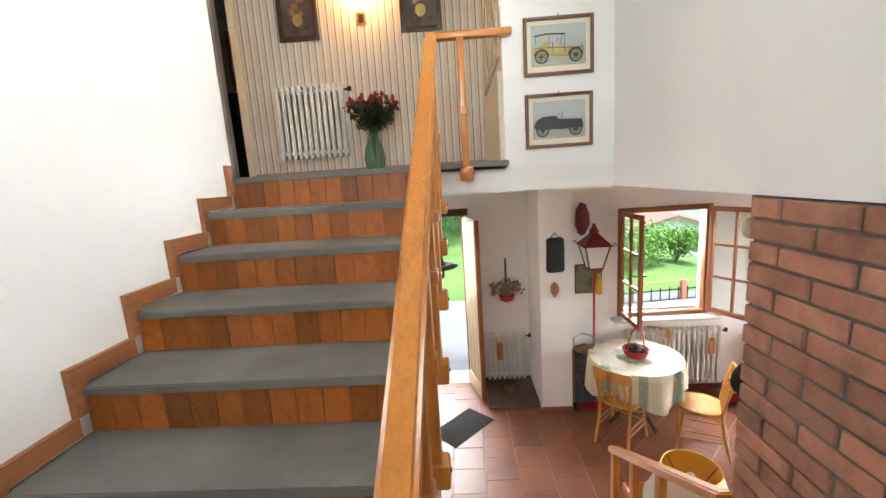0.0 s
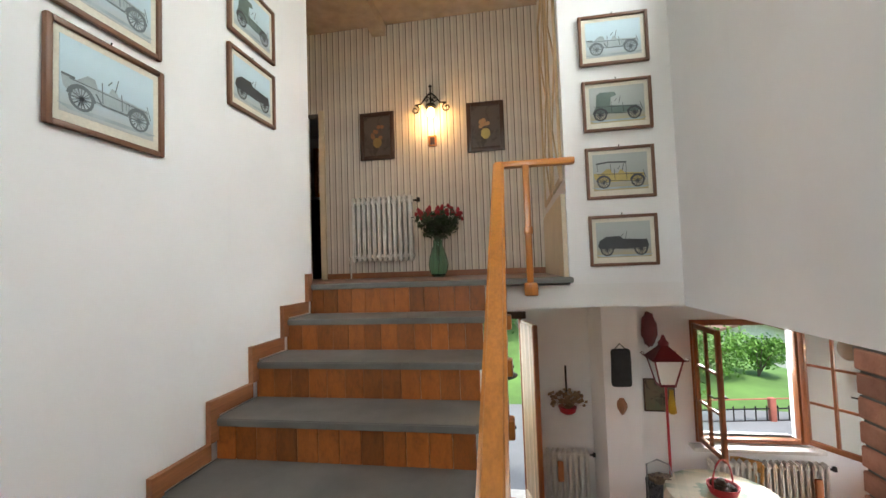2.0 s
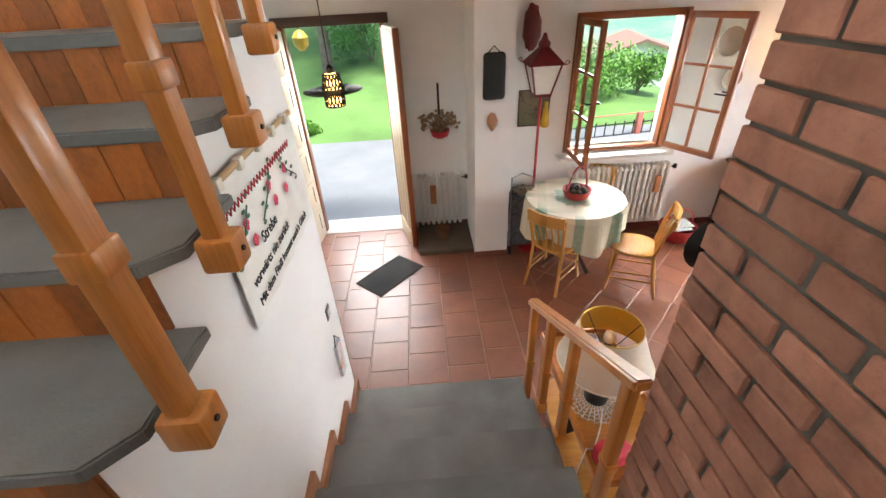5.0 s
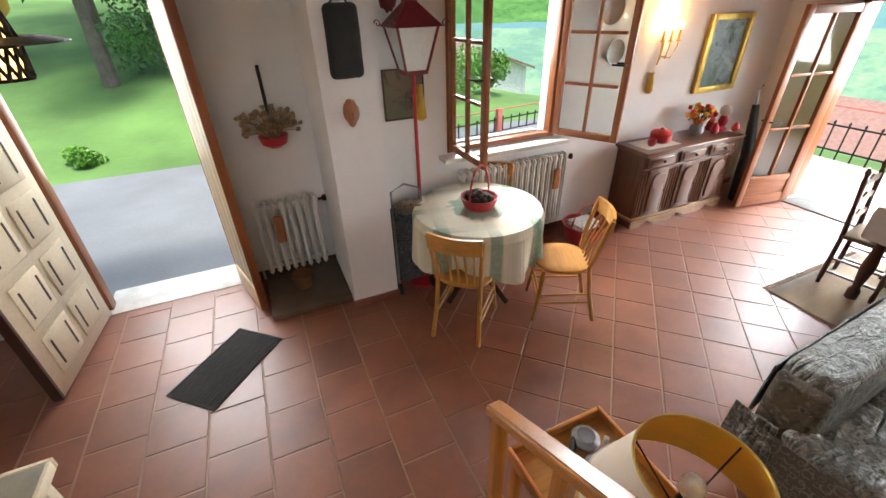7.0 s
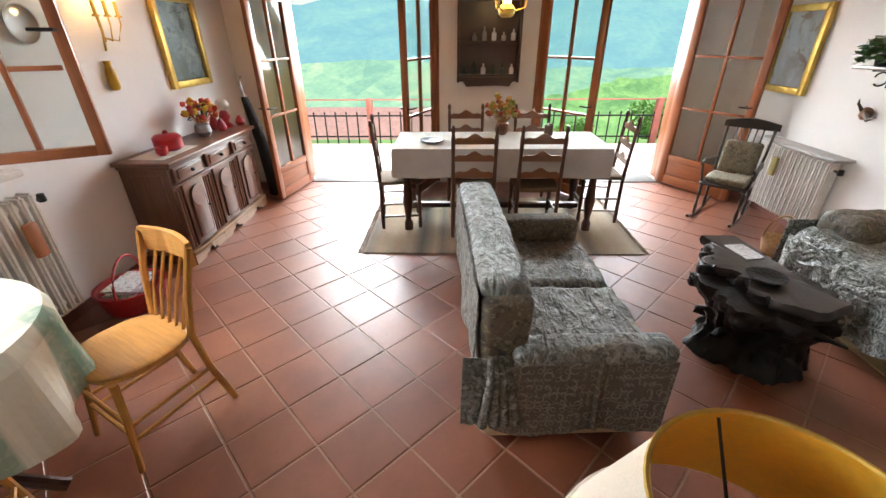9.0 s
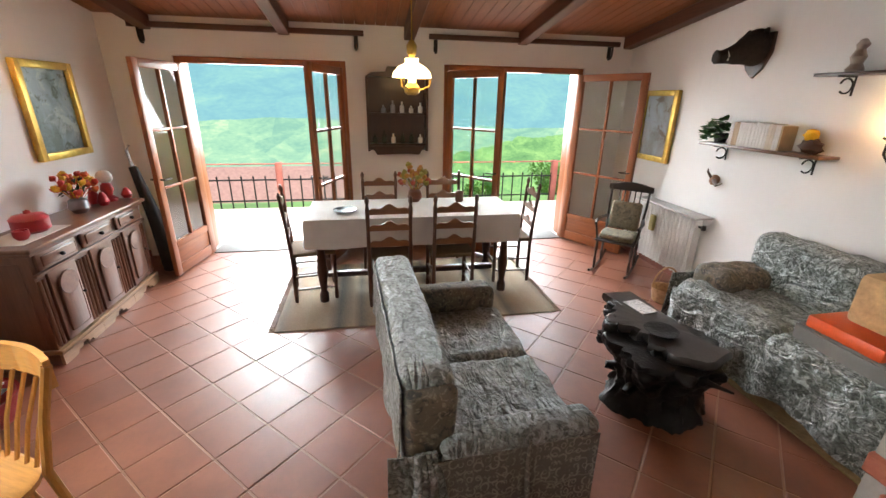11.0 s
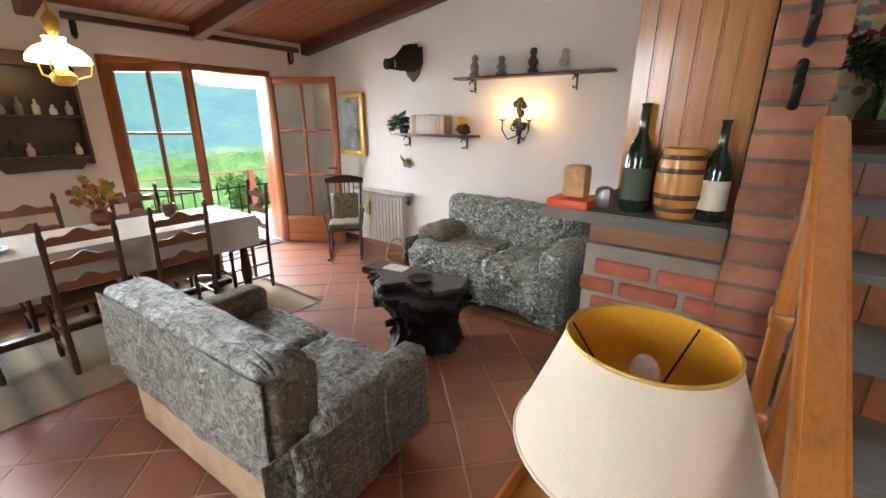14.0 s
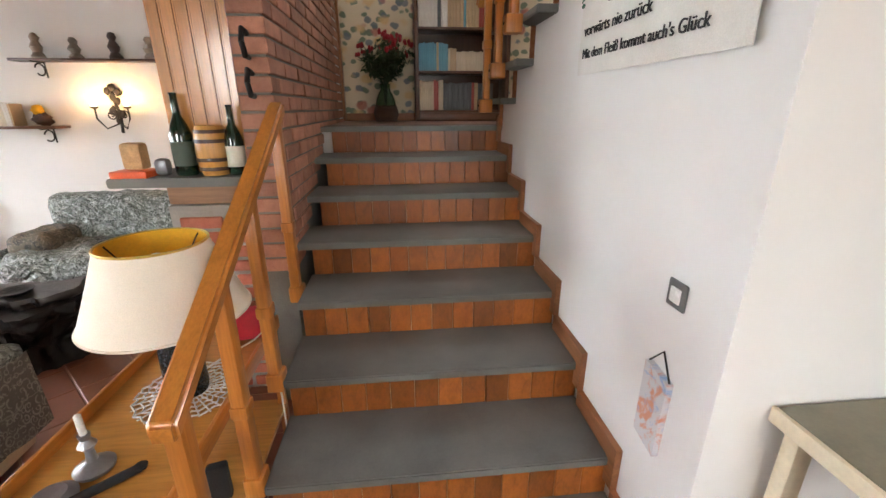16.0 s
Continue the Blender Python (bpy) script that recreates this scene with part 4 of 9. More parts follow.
def backdrop(name, label, dist, low, a0, a1, crest, mat, seed, rough=0.06, near=0.65):
    """A far hillside, more than 50 m off: a curved sheet whose ragged crest stands at the given angle of sight."""
    bm = bmesh.new()
    n, m = 160, 16
    rows = []
    for j in range(m + 1):
        f = j / m
        row = []
        for i in range(n + 1):
            d = a0 + (a1 - a0) * i / n
            top = 1.65 + dist * math.tan(radians(crest(d))) + dist * rough * 0.1 * (noise.noise(Vector((d * 0.22, seed, 0))) + 0.5 * noise.noise(Vector((d * 1.3, seed, 3))))
            r = dist * (near + (1 - near) * f) * (1 + 0.04 * noise.noise(Vector((i * 0.2, j * 0.5, seed))))
            z = low + (top - low) * f ** 1.2
            row.append(bm.verts.new((r * math.cos(radians(d)), r * math.sin(radians(d)), z)))
        rows.append(row)
    for j in range(m):
        for i in range(n):
            bm.faces.new((rows[j][i], rows[j][i + 1], rows[j + 1][i + 1], rows[j + 1][i]))
    return setting(name, bm, mat, label, 60)


def crest_line(pairs):
    def at(d):
        for (x0, y0), (x1, y1) in zip(pairs, pairs[1:]):
            if x0 <= d <= x1:
                u = (d - x0) / (x1 - x0)
                return y0 + (y1 - y0) * u * u * (3 - 2 * u)
        return pairs[0][1] if d < pairs[0][0] else pairs[-1][1]
    return at


# Haze and sunlight are put into these emission colours; the sheets take no light.
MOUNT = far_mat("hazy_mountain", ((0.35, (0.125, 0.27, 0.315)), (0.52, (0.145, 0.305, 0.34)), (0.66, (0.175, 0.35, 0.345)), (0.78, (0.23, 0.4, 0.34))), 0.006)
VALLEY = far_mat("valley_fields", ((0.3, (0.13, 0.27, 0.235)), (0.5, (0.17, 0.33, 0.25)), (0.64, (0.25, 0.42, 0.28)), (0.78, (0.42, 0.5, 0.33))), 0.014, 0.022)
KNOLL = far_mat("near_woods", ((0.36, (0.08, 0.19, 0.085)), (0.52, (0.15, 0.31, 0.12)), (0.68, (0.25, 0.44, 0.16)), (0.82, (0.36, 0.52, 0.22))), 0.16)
backdrop("backdrop", "blue-green mountain across the valley with haze in its glow", 1500, -125, -75, 80, crest_line(((-40, 4.2), (-29, 3.3), (-24.5, 3.4), (-22, 5.3), (-18, 5.9), (-13, 5.0), (0, 4.8), (8.5, 5.3), (14, 4.0), (19, 3.2), (40, 4.5))), MOUNT, 3)
backdrop("backdrop", "pale green valley fields and woods with haze in their glow", 800, -114, -75, 80, crest_line(((-40, -3.0), (-10, -3.6), (10, -2.6), (25, -3.0))), VALLEY, 9, 0.05)
backdrop("backdrop", "wooded knoll below the terrace with sunlight in its glow", 110, -38, -60, 1, crest_line(((-60, -2.5), (-27, -4.0), (-20, -4.6), (-12, -6.6), (-4, -9.5), (1, -13))), KNOLL, 14, 0.16, 0.8)
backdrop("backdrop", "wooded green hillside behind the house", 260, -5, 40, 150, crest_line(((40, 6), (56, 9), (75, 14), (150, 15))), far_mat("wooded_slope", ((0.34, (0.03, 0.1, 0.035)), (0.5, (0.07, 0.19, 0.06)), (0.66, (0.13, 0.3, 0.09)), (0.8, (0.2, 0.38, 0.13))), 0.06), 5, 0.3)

LEAFG = plain("tree_leaves", (0.07, 0.19, 0.035), 0.6, 0, 0.5, 1.2, 20, 0.2, "World")
BARK = plain("bark", (0.16, 0.13, 0.1), 0.95, 0, 0.4, 6, 40, 0.8)


def leaf_crown(bm, centres, count, size, rng):
    for c, r in centres:
        for _ in range(count):
            d = Vector((rng.gauss(0, 1), rng.gauss(0, 1), rng.gauss(0, 0.8)))
            d = d.normalized() * r * rng.random() ** 0.4
            q = Vector(c) + d
            a = Vector((rng.uniform(-1, 1), rng.uniform(-1, 1), rng.uniform(-1, 1))).normalized() * size * rng.uniform(0.6, 1.4)
            e = a.cross(Vector((rng.uniform(-1, 1), rng.uniform(-1, 1), rng.uniform(-1, 1)))).normalized() * size * 0.55
            vs = [bm.verts.new(q + w) for w in (-a, e * 0.8, a, -e * 0.8)]
            bm.faces.new(vs)


def tree(at, h, seed, spread=1.0, size=0.11, low=0.3):
    rng = random.Random(seed)
    t = thing("tree", "leafy green tree with a pale grey trunk", "tree", at, group="trees by the yard")
    bm = bmesh.new()
    top = Vector((rng.uniform(-0.3, 0.3), rng.uniform(-0.3, 0.3), h * 0.8))
    tube(bm, [(0, 0, -0.3), (0.05, 0.02, h * 0.25), (top.x * 0.5, top.y * 0.5, h * 0.5), top], 0.17, 8, 0.05)
    cs = []
    for i in range(11):
        a, z = rng.uniform(0, 6.28), h * rng.uniform(low, 0.85)
        L = spread * rng.uniform(0.7, 1.6)
        e = Vector((math.cos(a) * L, math.sin(a) * L, z + rng.uniform(0.1, 0.8)))
        tube(bm, [(0, 0, z - 0.4), e * 0.55 + Vector((0, 0, z * 0.4)), e], 0.05, 5, 0.015)
        cs.append((e, rng.uniform(0.6, 1.05) * spread))
    cs.append((Vector((0, 0, h)), 1.0 * spread))
    part("trunk", bm, BARK, t)
    bm = bmesh.new()
    leaf_crown(bm, cs, 420, size, rng)
    part("crown", bm, LEAFG, t, sharp=0)
    return t


tree((-1.8, 13.3, ground_z(-1.8, 13.3)), 6.5, 1, 1.3, low=0.3)
tree((0.3, 15.5, ground_z(0.3, 15.5)), 6.0, 2, 1.4, low=0.06)
tree((-4.6, 15.0, ground_z(-4.6, 15)), 6.5, 4, 1.4)
tree((2.6, 17.0, ground_z(2.6, 17)), 6.0, 5, 1.5)
tree((-2.8, 18.5, ground_z(-2.8, 18.5)), 7.0, 6, 1.7)


def bush(at, r, seed, mat=None):
    rng = random.Random(seed)
    t = thing("bush", "bright green leafy bush in the garden", "bush", at, group="bushes outside")
    bm = bmesh.new()
    for i in range(7):
        a = rng.uniform(0, 6.28)
        tube(bm, [(0, 0, -0.1), (math.cos(a) * r * 0.4, math.sin(a) * r * 0.4, r * 0.6), (math.cos(a) * r * 0.7, math.sin(a) * r * 0.7, r * 1.1)], 0.02, 5, 0.006)
    part("stems", bm, BARK, t)
    bm = bmesh.new()
    leaf_crown(bm, [(Vector((rng.uniform(-r, r) * 0.7, rng.uniform(-r, r) * 0.6, rng.uniform(0.3, 1.2) * r)), r * rng.uniform(0.35, 0.6)) for _ in range(9)], 260, 0.055, rng)
    part("foliage", bm, mat or BUSHG, t, sharp=0)


BUSHG = plain("bush_leaves", (0.13, 0.3, 0.04), 0.55, 0, 0.4, 2, 30, 0.2, "World")
for i, (x, y, r) in enumerate(((2.8, 10.2, 0.95), (3.9, 10.5, 1.1), (5.0, 11.2, 0.8), (3.2, 11.5, 1.0), (6.3, 11.6, 0.6), (4.4, 12.6, 0.9), (2.0, 12.5, 1.0), (-1.75, 10.0, 0.28))):
    bush((x, y, -0.15 + (0.25 if y > 11 else 0)), r, 20 + i)
for i, (x, y, r) in enumerate(((10.6, -1.7, 0.55), (10.3, -3.0, 0.5), (12.0, -3.6, 0.85), (12.5, -0.6, 0.6))):
    bush((x, y, ground_z(x, y)), r, 80 + i)
bush((-0.6, 14.0, ground_z(-0.6, 14.0)), 1.3, 61, LEAFG)
bush((0.6, 13.6, ground_z(0.6, 13.6)), 1.3, 62, LEAFG)
# white outhouse beyond the garden
hs = thing("outhouse", "small white house with a shallow red-brown roof", "house", (10.5, 19.8, -2.9), -14)
b = bmesh.new(); prism(b, [(-2.4, -0.5), (2.4, -0.5), (2.4, 2.3), (0, 3.1), (-2.4, 2.3)], "y", 0, 4)
part("wall", b, plain("house_white", (0.75, 0.75, 0.72), 0.8), hs, sharp=0)
b = bmesh.new(); prism(b, [(-2.7, 2.22), (0, 3.12), (2.7, 2.22), (2.7, 2.32), (0, 3.24), (-2.7, 2.32)], "y", -0.3, 4.3)
part("roof", b, plain("roof_brown", (0.27, 0.16, 0.12), 0.8), hs, sharp=0)
part("window", bbox(-0.4, -0.03, 0.9, 0.4, -0.004, 1.8, 0.004), DARKWOOD, hs)
# tiled roof below the terrace
rf = thing("lower_roof", "rust-red tiled roof of the house below the terrace", "roof", (17.0, 8.2, -1.75), 0)
b = bmesh.new()
for i in range(26):
    prism(b, [(-4 + 0.31 * i, -0.05), (-4 + 0.31 * i + 0.29, -0.05), (-4 + 0.31 * i + 0.145, 0.08)], "y", -6, 5)
bmesh.ops.transform(b, matrix=pose(0, 0, 0, 0, -6, 0), verts=b.verts[:])
part("tiles", b, plain("rust_roof_tiles", (0.42, 0.25, 0.2), 0.8, space="World"), rf, sharp=0)
b = bmesh.new(); box(b, -3.8, -5.5, -4.5, 3.6, 4.6, -1.0); part("wall", b, plain("house_ochre", (0.6, 0.52, 0.42), 0.9), rf, sharp=0)

# ---- furniture ----


def drape_round(bm, r, z, drop, folds, amp, seed=0, n=96):
    """A cloth over a round top: flat on it, hanging in folds round the rim."""
    rings = []
    for rr in (0.001, r * 0.5, r * 0.9, r * 0.985):
        rings.append([(rr * math.cos(2 * math.pi * i / n), rr * math.sin(2 * math.pi * i / n), z) for i in range(n)])
    for j in range(1, 9):
        f = j / 8
        row = []
        for i in range(n):
            a = 2 * math.pi * i / n
            w = math.sin(folds * a + seed) * 0.6 + math.sin((folds + 5) * a + 1.3 * seed) * 0.4
            sq = 0.5 + 0.5 * math.cos(4 * a + 0.6)
            rr = r + 0.012 + amp * f * w + 0.01 * f
            row.append((rr * math.cos(a), rr * math.sin(a), z - 0.012 - f * drop * (0.72 + 0.42 * sq)))
        rings.append(row)
    ring_skin(bm, rings, True, False)
    bmesh.ops.remove_doubles(bm, verts=bm.verts[:], dist=0.0005)


def solid(bm, t):
    bmesh.ops.recalc_face_normals(bm, faces=bm.faces[:])
    bmesh.ops.solidify(bm, geom=bm.faces[:], thickness=t)


# round table by the window
rt = thing("round_table", "round pine table under a checked tablecloth", "table", (2.2, 4.42, 0))
b = bmesh.new(); lathe(b, [(0.46, 0.715), (0.48, 0.725), (0.48, 0.745), (0.46, 0.75)], 40); part("tabletop", b, HONEY_X, rt)
b = bmesh.new(); lathe(b, [(0.045, 0.1), (0.06, 0.16), (0.04, 0.3), (0.055, 0.5), (0.04, 0.7)], 16); part("column", b, HONEY, rt)
for a in (20, 110, 200, 290):
    b = bmesh.new(); tube(b, [(0.03, 0, 0.16), (0.18, 0, 0.13), (0.33, 0, 0.02)], 0.024, 8); part("leg", b, DARKWOOD, rt, m=pose(0, 0, 0, 0, 0, a))


def check_cloth():
    m, nt, p = node_mat("checked_tablecloth")
    v = coords(nt, "Object", (1, 1, 1), (0, 0, 0.5))
    s = nt.nodes.new("ShaderNodeSeparateXYZ")
    link(nt, v, s.inputs[0])
    col = (0.68, 0.63, 0.5)
    dist = math_node(nt, "SQRT", math_node(nt, "ADD", math_node(nt, "MULTIPLY", s.outputs[0], s.outputs[0]), math_node(nt, "MULTIPLY", s.outputs[1], s.outputs[1])))
    edge = ramp(nt, dist, (0.38, (0.12, 0.12, 0.12)), (0.5, (1, 1, 1)))
    for ax in (0, 1):
        f = math_node(nt, "FRACT", math_node(nt, "ADD", math_node(nt, "DIVIDE", s.outputs[ax], 0.33), 0.5))
        band = ramp(nt, f, (0.0, (0, 0, 0)), (0.36, (0, 0, 0)), (0.40, (0.75, 0.75, 0.75)), (0.62, (0.75, 0.75, 0.75)), (0.66, (0, 0, 0)), (0.8, (0.12, 0.12, 0.12)))
        col = mix(nt, math_node(nt, "MULTIPLY", band, edge), col, (0.12, 0.24, 0.17))
    star = math_node(nt, "ADD", dist, math_node(nt, "MULTIPLY", noise_tex(nt, v, 13, 2), 0.16))
    col = mix(nt, ramp(nt, star, (0.27, (0.7, 0.7, 0.7)), (0.30, (0, 0, 0))), col, (0.12, 0.26, 0.2))
    n = noise_tex(nt, v, 30, 4)
    col = mix(nt, ramp(nt, n, (0.5, (0, 0, 0)), (0.75, (0.5, 0.5, 0.5))), col, (0.6, 0.55, 0.42))
    link(nt, col, p.inputs["Base Color"])
    p.inputs["Roughness"].default_value = 0.85
    bump(nt, p, noise_tex(nt, v, 300, 2), 0.3, 0.002)
    return m


tc = thing("tablecloth", "cream and green checked tablecloth hanging in folds on the round table", "tablecloth", (2.2, 4.42, 0.0), 15)
b = bmesh.new(); drape_round(b, 0.485, 0.757, 0.34, 11, 0.035, 2.0); part("cloth", b, check_cloth(), tc, sharp=0)


def basket(name, label, at, r, h, mat_b, rz=0, handle=0.24):
    t = thing(name, label, "basket", at, rz)
    b = bmesh.new()
    prof = [(r * 0.72, 0.0), (r * 0.8, 0.01)] + [(r * (0.8 + 0.2 * k / 6) + 0.004 * (k % 2), 0.01 + (h - 0.02) * k / 6) for k in range(1, 7)] + [(r * 1.03, h), (r * 0.95, h - 0.004), (r * 0.75, 0.02), (0.001, 0.018)]
    lathe(b, prof, 28)
    part("bowl", b, mat_b, t)
    b = bmesh.new(); tube(b, [(r * math.cos(a), 0, h - 0.01 + handle * math.sin(a)) for a in [math.pi * k / 14 for k in range(15)]], 0.008, 8)
    part("handle", b, mat_b, t)
    return t


RATTAN = plain("red_wicker", (0.42, 0.03, 0.035), 0.5, 0, 0.35, 40, 120, 0.8)
pb = basket("basket", "red wicker basket of pine cones on the table", (2.2, 4.40, 0.762), 0.135, 0.09, RATTAN, 30)
CONE = plain("pine_cones", (0.045, 0.025, 0.014), 0.8, 0, 0.5, 60, 150, 0.9)
rng = random.Random(3)
for i in range(16):
    a, q = rng.uniform(0, 6.28), 0.085 * math.sqrt(rng.random())
    b = bmesh.new()
    ball(b, (0, 0, 0), 0.034, 0.034, 0.042, 9, 0.5)
    t = tagged(part("pine_cone", b, CONE), "dark brown pine cone in the red basket", "pine cone", "pine cones")
    t.matrix_basis = pose(2.2 + q * math.cos(a), 4.40 + q * math.sin(a), 0.762 + 0.06 + 0.03 * (i % 3) * (1 - q * 8), rng.uniform(0, 180), rng.uniform(0, 180), 0)
nb = basket("basket", "red wicker floor basket filled with newspapers", (3.56, 4.70, 0.0), 0.2, 0.17, RATTAN, 15, 0.2)
PAPERM = blotches("newsprint", (0.62, 0.63, 0.64), ((25, 0.5, 0.58, (0.25, 0.26, 0.28)), (60, 0.5, 0.6, (0.7, 0.7, 0.7))), 0.8)
for i in range(4):
    b = bbox(-0.13, -0.095, 0, 0.13, 0.095, 0.012, 0.003)
    t = tagged(part("newspaper", b, PAPERM), "folded newspaper in the red floor basket", "newspaper", "newspapers")
    t.matrix_basis = pose(3.56 + rng.uniform(-0.01, 0.01), 4.70, 0.14 + i * 0.0135, 0, 0, 10 + rng.uniform(-12, 12))


def windsor(at, rz):
    """A small bentwood kitchen chair: shaped seat, spindle back, splayed legs."""
    c = thing("kitchen_chair", "honey-coloured wooden kitchen chair with a spindle back", "chair", at, rz, "chairs round the table")
    b = bmesh.new()
    n = 28
    rim = []
    for i in range(n):
        a = 2 * math.pi * i / n
        x, y = math.cos(a), math.sin(a)
        rim.append((0.2 * math.copysign(abs(x) ** 0.75, x), 0.2 * math.copysign(abs(y) ** 0.75, y) * (1 if y < 0 else 0.93)))
    ring_skin(b, [[(x * 0.95, y * 0.95, 0.425) for x, y in rim], [(x, y, 0.435) for x, y in rim], [(x, y, 0.455) for x, y in rim], [(x * 0.94, y * 0.94, 0.462) for x, y in rim], [(x * 0.6, y * 0.6, 0.453) for x, y in rim]])
    part("seat", b, HONEY_X, c)
    for sx in (-1, 1):
        b = bmesh.new(); tube(b, [(sx * 0.155, -0.15, 0.43), (sx * 0.165, -0.165, 0.25), (sx * 0.185, -0.2, 0.0)], 0.017, 8, 0.012); part("leg", b, HONEY, c)
        b = bmesh.new(); tube(b, [(sx * 0.17, 0.25, 0.0), (sx * 0.155, 0.19, 0.25), (sx * 0.15, 0.165, 0.45), (sx * 0.165, 0.2, 0.65), (sx * 0.18, 0.25, 0.84)], 0.016, 8); part("back_leg", b, HONEY, c)
        b = bmesh.new(); tube(b, [(sx * 0.172, -0.18, 0.15), (sx * 0.165, 0.21, 0.17)], 0.009, 6); tube(b, [(sx * 0.168, -0.172, 0.22), (sx * 0.16, 0.2, 0.24)], 0.009, 6); part("stretcher", b, HONEY, c)
    for z in (0.18, 0.26):
        b = bmesh.new(); tube(b, [(-0.17, -0.175, z), (0.17, -0.175, z)], 0.009, 6); part("stretcher", b, HONEY, c)
    b = bmesh.new()
    pts = 9
    lo = [(-0.18 + 0.36 * k / (pts - 1), 0.252 + 0.035 * math.sin(math.pi * k / (pts - 1)), 0.75) for k in range(pts)]
    for (x, y, z), (x2, y2, z2) in zip(lo, lo[1:]):
        prism(b, [(x, y - 0.011), (x2, y2 - 0.011), (x2, y2 + 0.011), (x, y + 0.011)], "z", z, z + 0.11)
    bmesh.ops.remove_doubles(b, verts=b.verts[:], dist=1e-4)
    part("crest_rail", b, HONEY_X, c)
    for k in range(5):
        x = -0.105 + 0.0525 * k
        b = bmesh.new(); tube(b, [(x, 0.16, 0.455), (x * 1.1, 0.2, 0.6), (x * 1.2, 0.265, 0.76)], 0.008, 6); part("spindle", b, HONEY, c)
    return c


c1 = windsor((2.65, 3.94, 0), -118)
copy_thing(c1, pose(1.94, 4.10, 0, 0, 0, 136))
copy_thing(c1, pose(2.52, 4.72, 0, 0, 0, -25))

# sideboard along the north wall
SBX0, SBX1, SBF, SBH, SBS = 4.13, 5.44, 4.60, 0.91, 0.90
sb = thing("sideboard", "carved dark walnut sideboard with panelled doors and drawers", "sideboard")
sb.scale = (1, 1, SBS)
PLINTHW = wood("plinth_wood", (0.3, 0.17, 0.085), 0.4, 0, 0.3, coat=0.2)
SB_X = wood("sideboard_top_wood", (0.15, 0.068, 0.038), 0.32, 0, 0.4, coat=0.3)
SB_V = wood("sideboard_wood", (0.135, 0.06, 0.034), 0.38, 2, 0.4, coat=0.25)
part("body", bbox(SBX0, SBF + 0.03, 0.09, SBX1, NORTH - 0.014, SBH - 0.05, 0.006), SB_V, sb)
part("top", bbox(SBX0 - 0.04, SBF - 0.025, SBH - 0.035, SBX1 + 0.04, NORTH - 0.003, SBH, 0.01, 3), SB_X, sb)
part("cornice", bbox(SBX0 - 0.02, SBF - 0.005, SBH - 0.062, SBX1 + 0.02, NORTH - 0.014, SBH - 0.037, 0.008), SB_X, sb)
part("plinth", bbox(SBX0 - 0.02, SBF + 0.0, 0.085, SBX1 + 0.02, NORTH - 0.014, 0.12, 0.008), PLINTHW, sb)
bay = (SBX1 - SBX0 + 0.04) / 3
for i in range(3):
    x0 = SBX0 - 0.02 + i * bay
    b = bmesh.new()
    cut = [(0.0, 0.0), (0.13, 0.0), (0.15, 0.03), (0.19, 0.025), (0.2, 0.055), (0.235, 0.05), (0.25, 0.07), (bay - 0.25, 0.07), (bay - 0.235, 0.05), (bay - 0.2, 0.055), (bay - 0.19, 0.025), (bay - 0.15, 0.03), (bay - 0.13, 0.0), (bay - 0.002, 0.0), (bay - 0.002, 0.084), (0.0, 0.084)]
    prism(b, [(x0 + u, z) for u, z in cut], "y", SBF + 0.002, SBF + 0.022)
    part("scalloped_apron", b, PLINTHW, sb, "pale scalloped base board", 30)
part("side_base", bbox(SBX0 - 0.018, SBF + 0.023, 0.0, SBX0 + 0.0, NORTH - 0.02, 0.084, 0.003), SB_V, sb)
wd = (SBX1 - SBX0) / 3
for i in range(3):
    x0 = SBX0 + i * wd
    for fx in (0.012, 0.045, wd - 0.065, wd - 0.032):
        b = bmesh.new(); tube(b, [(x0 + fx + 0.01, SBF + 0.026, 0.14), (x0 + fx + 0.01, SBF + 0.026, 0.66)], 0.013, 8); part("fluted_column", b, SB_V, sb)
    dr = part("drawer", bbox(x0 + 0.03, SBF + 0.004, 0.72, x0 + wd - 0.03, SBF + 0.03, 0.85, 0.012), SB_X, sb)
    part("moulding", bbox(x0 + 0.06, SBF - 0.008, 0.745, x0 + wd - 0.06, SBF + 0.0035, 0.825, 0.01), SB_X, dr)
    b = bmesh.new(); ball(b, (x0 + wd / 2, SBF - 0.022, 0.785), 0.016); part("knob", b, IRON, dr)
    dd = part("door", bbox(x0 + 0.085, SBF + 0.008, 0.135, x0 + wd - 0.085, SBF + 0.03, 0.69, 0.006), SB_V, sb)
    part("raised_panel", bbox(x0 + 0.125, SBF - 0.008, 0.19, x0 + wd - 0.125, SBF + 0.0075, 0.56, 0.014), SB_V, dd)
    b = bmesh.new(); lathe(b, [(0.001, 0), ((wd - 0.25) / 2, 0.002), ((wd - 0.26) / 2, 0.012), (0.001, 0.014)], 20)
    part("arched_panel", b, SB_V, dd, m=pose(x0 + wd / 2, SBF + 0.0, 0.56, 90, 0, 0))
    b = bmesh.new(); ball(b, (x0 + wd - 0.1, SBF - 0.004, 0.42), 0.012); part("knob", b, IRON, dd)
part("moulding", bbox(SBX0 - 0.008, SBF + 0.002, 0.69, SBX1 + 0.008, SBF + 0.03, 0.712, 0.006), SB_X, sb)
part("side_panel", bbox(SBX0 - 0.008, SBF + 0.08, 0.16, SBX0 - 0.0005, NORTH - 0.07, 0.8, 0.004), SB_V, sb)

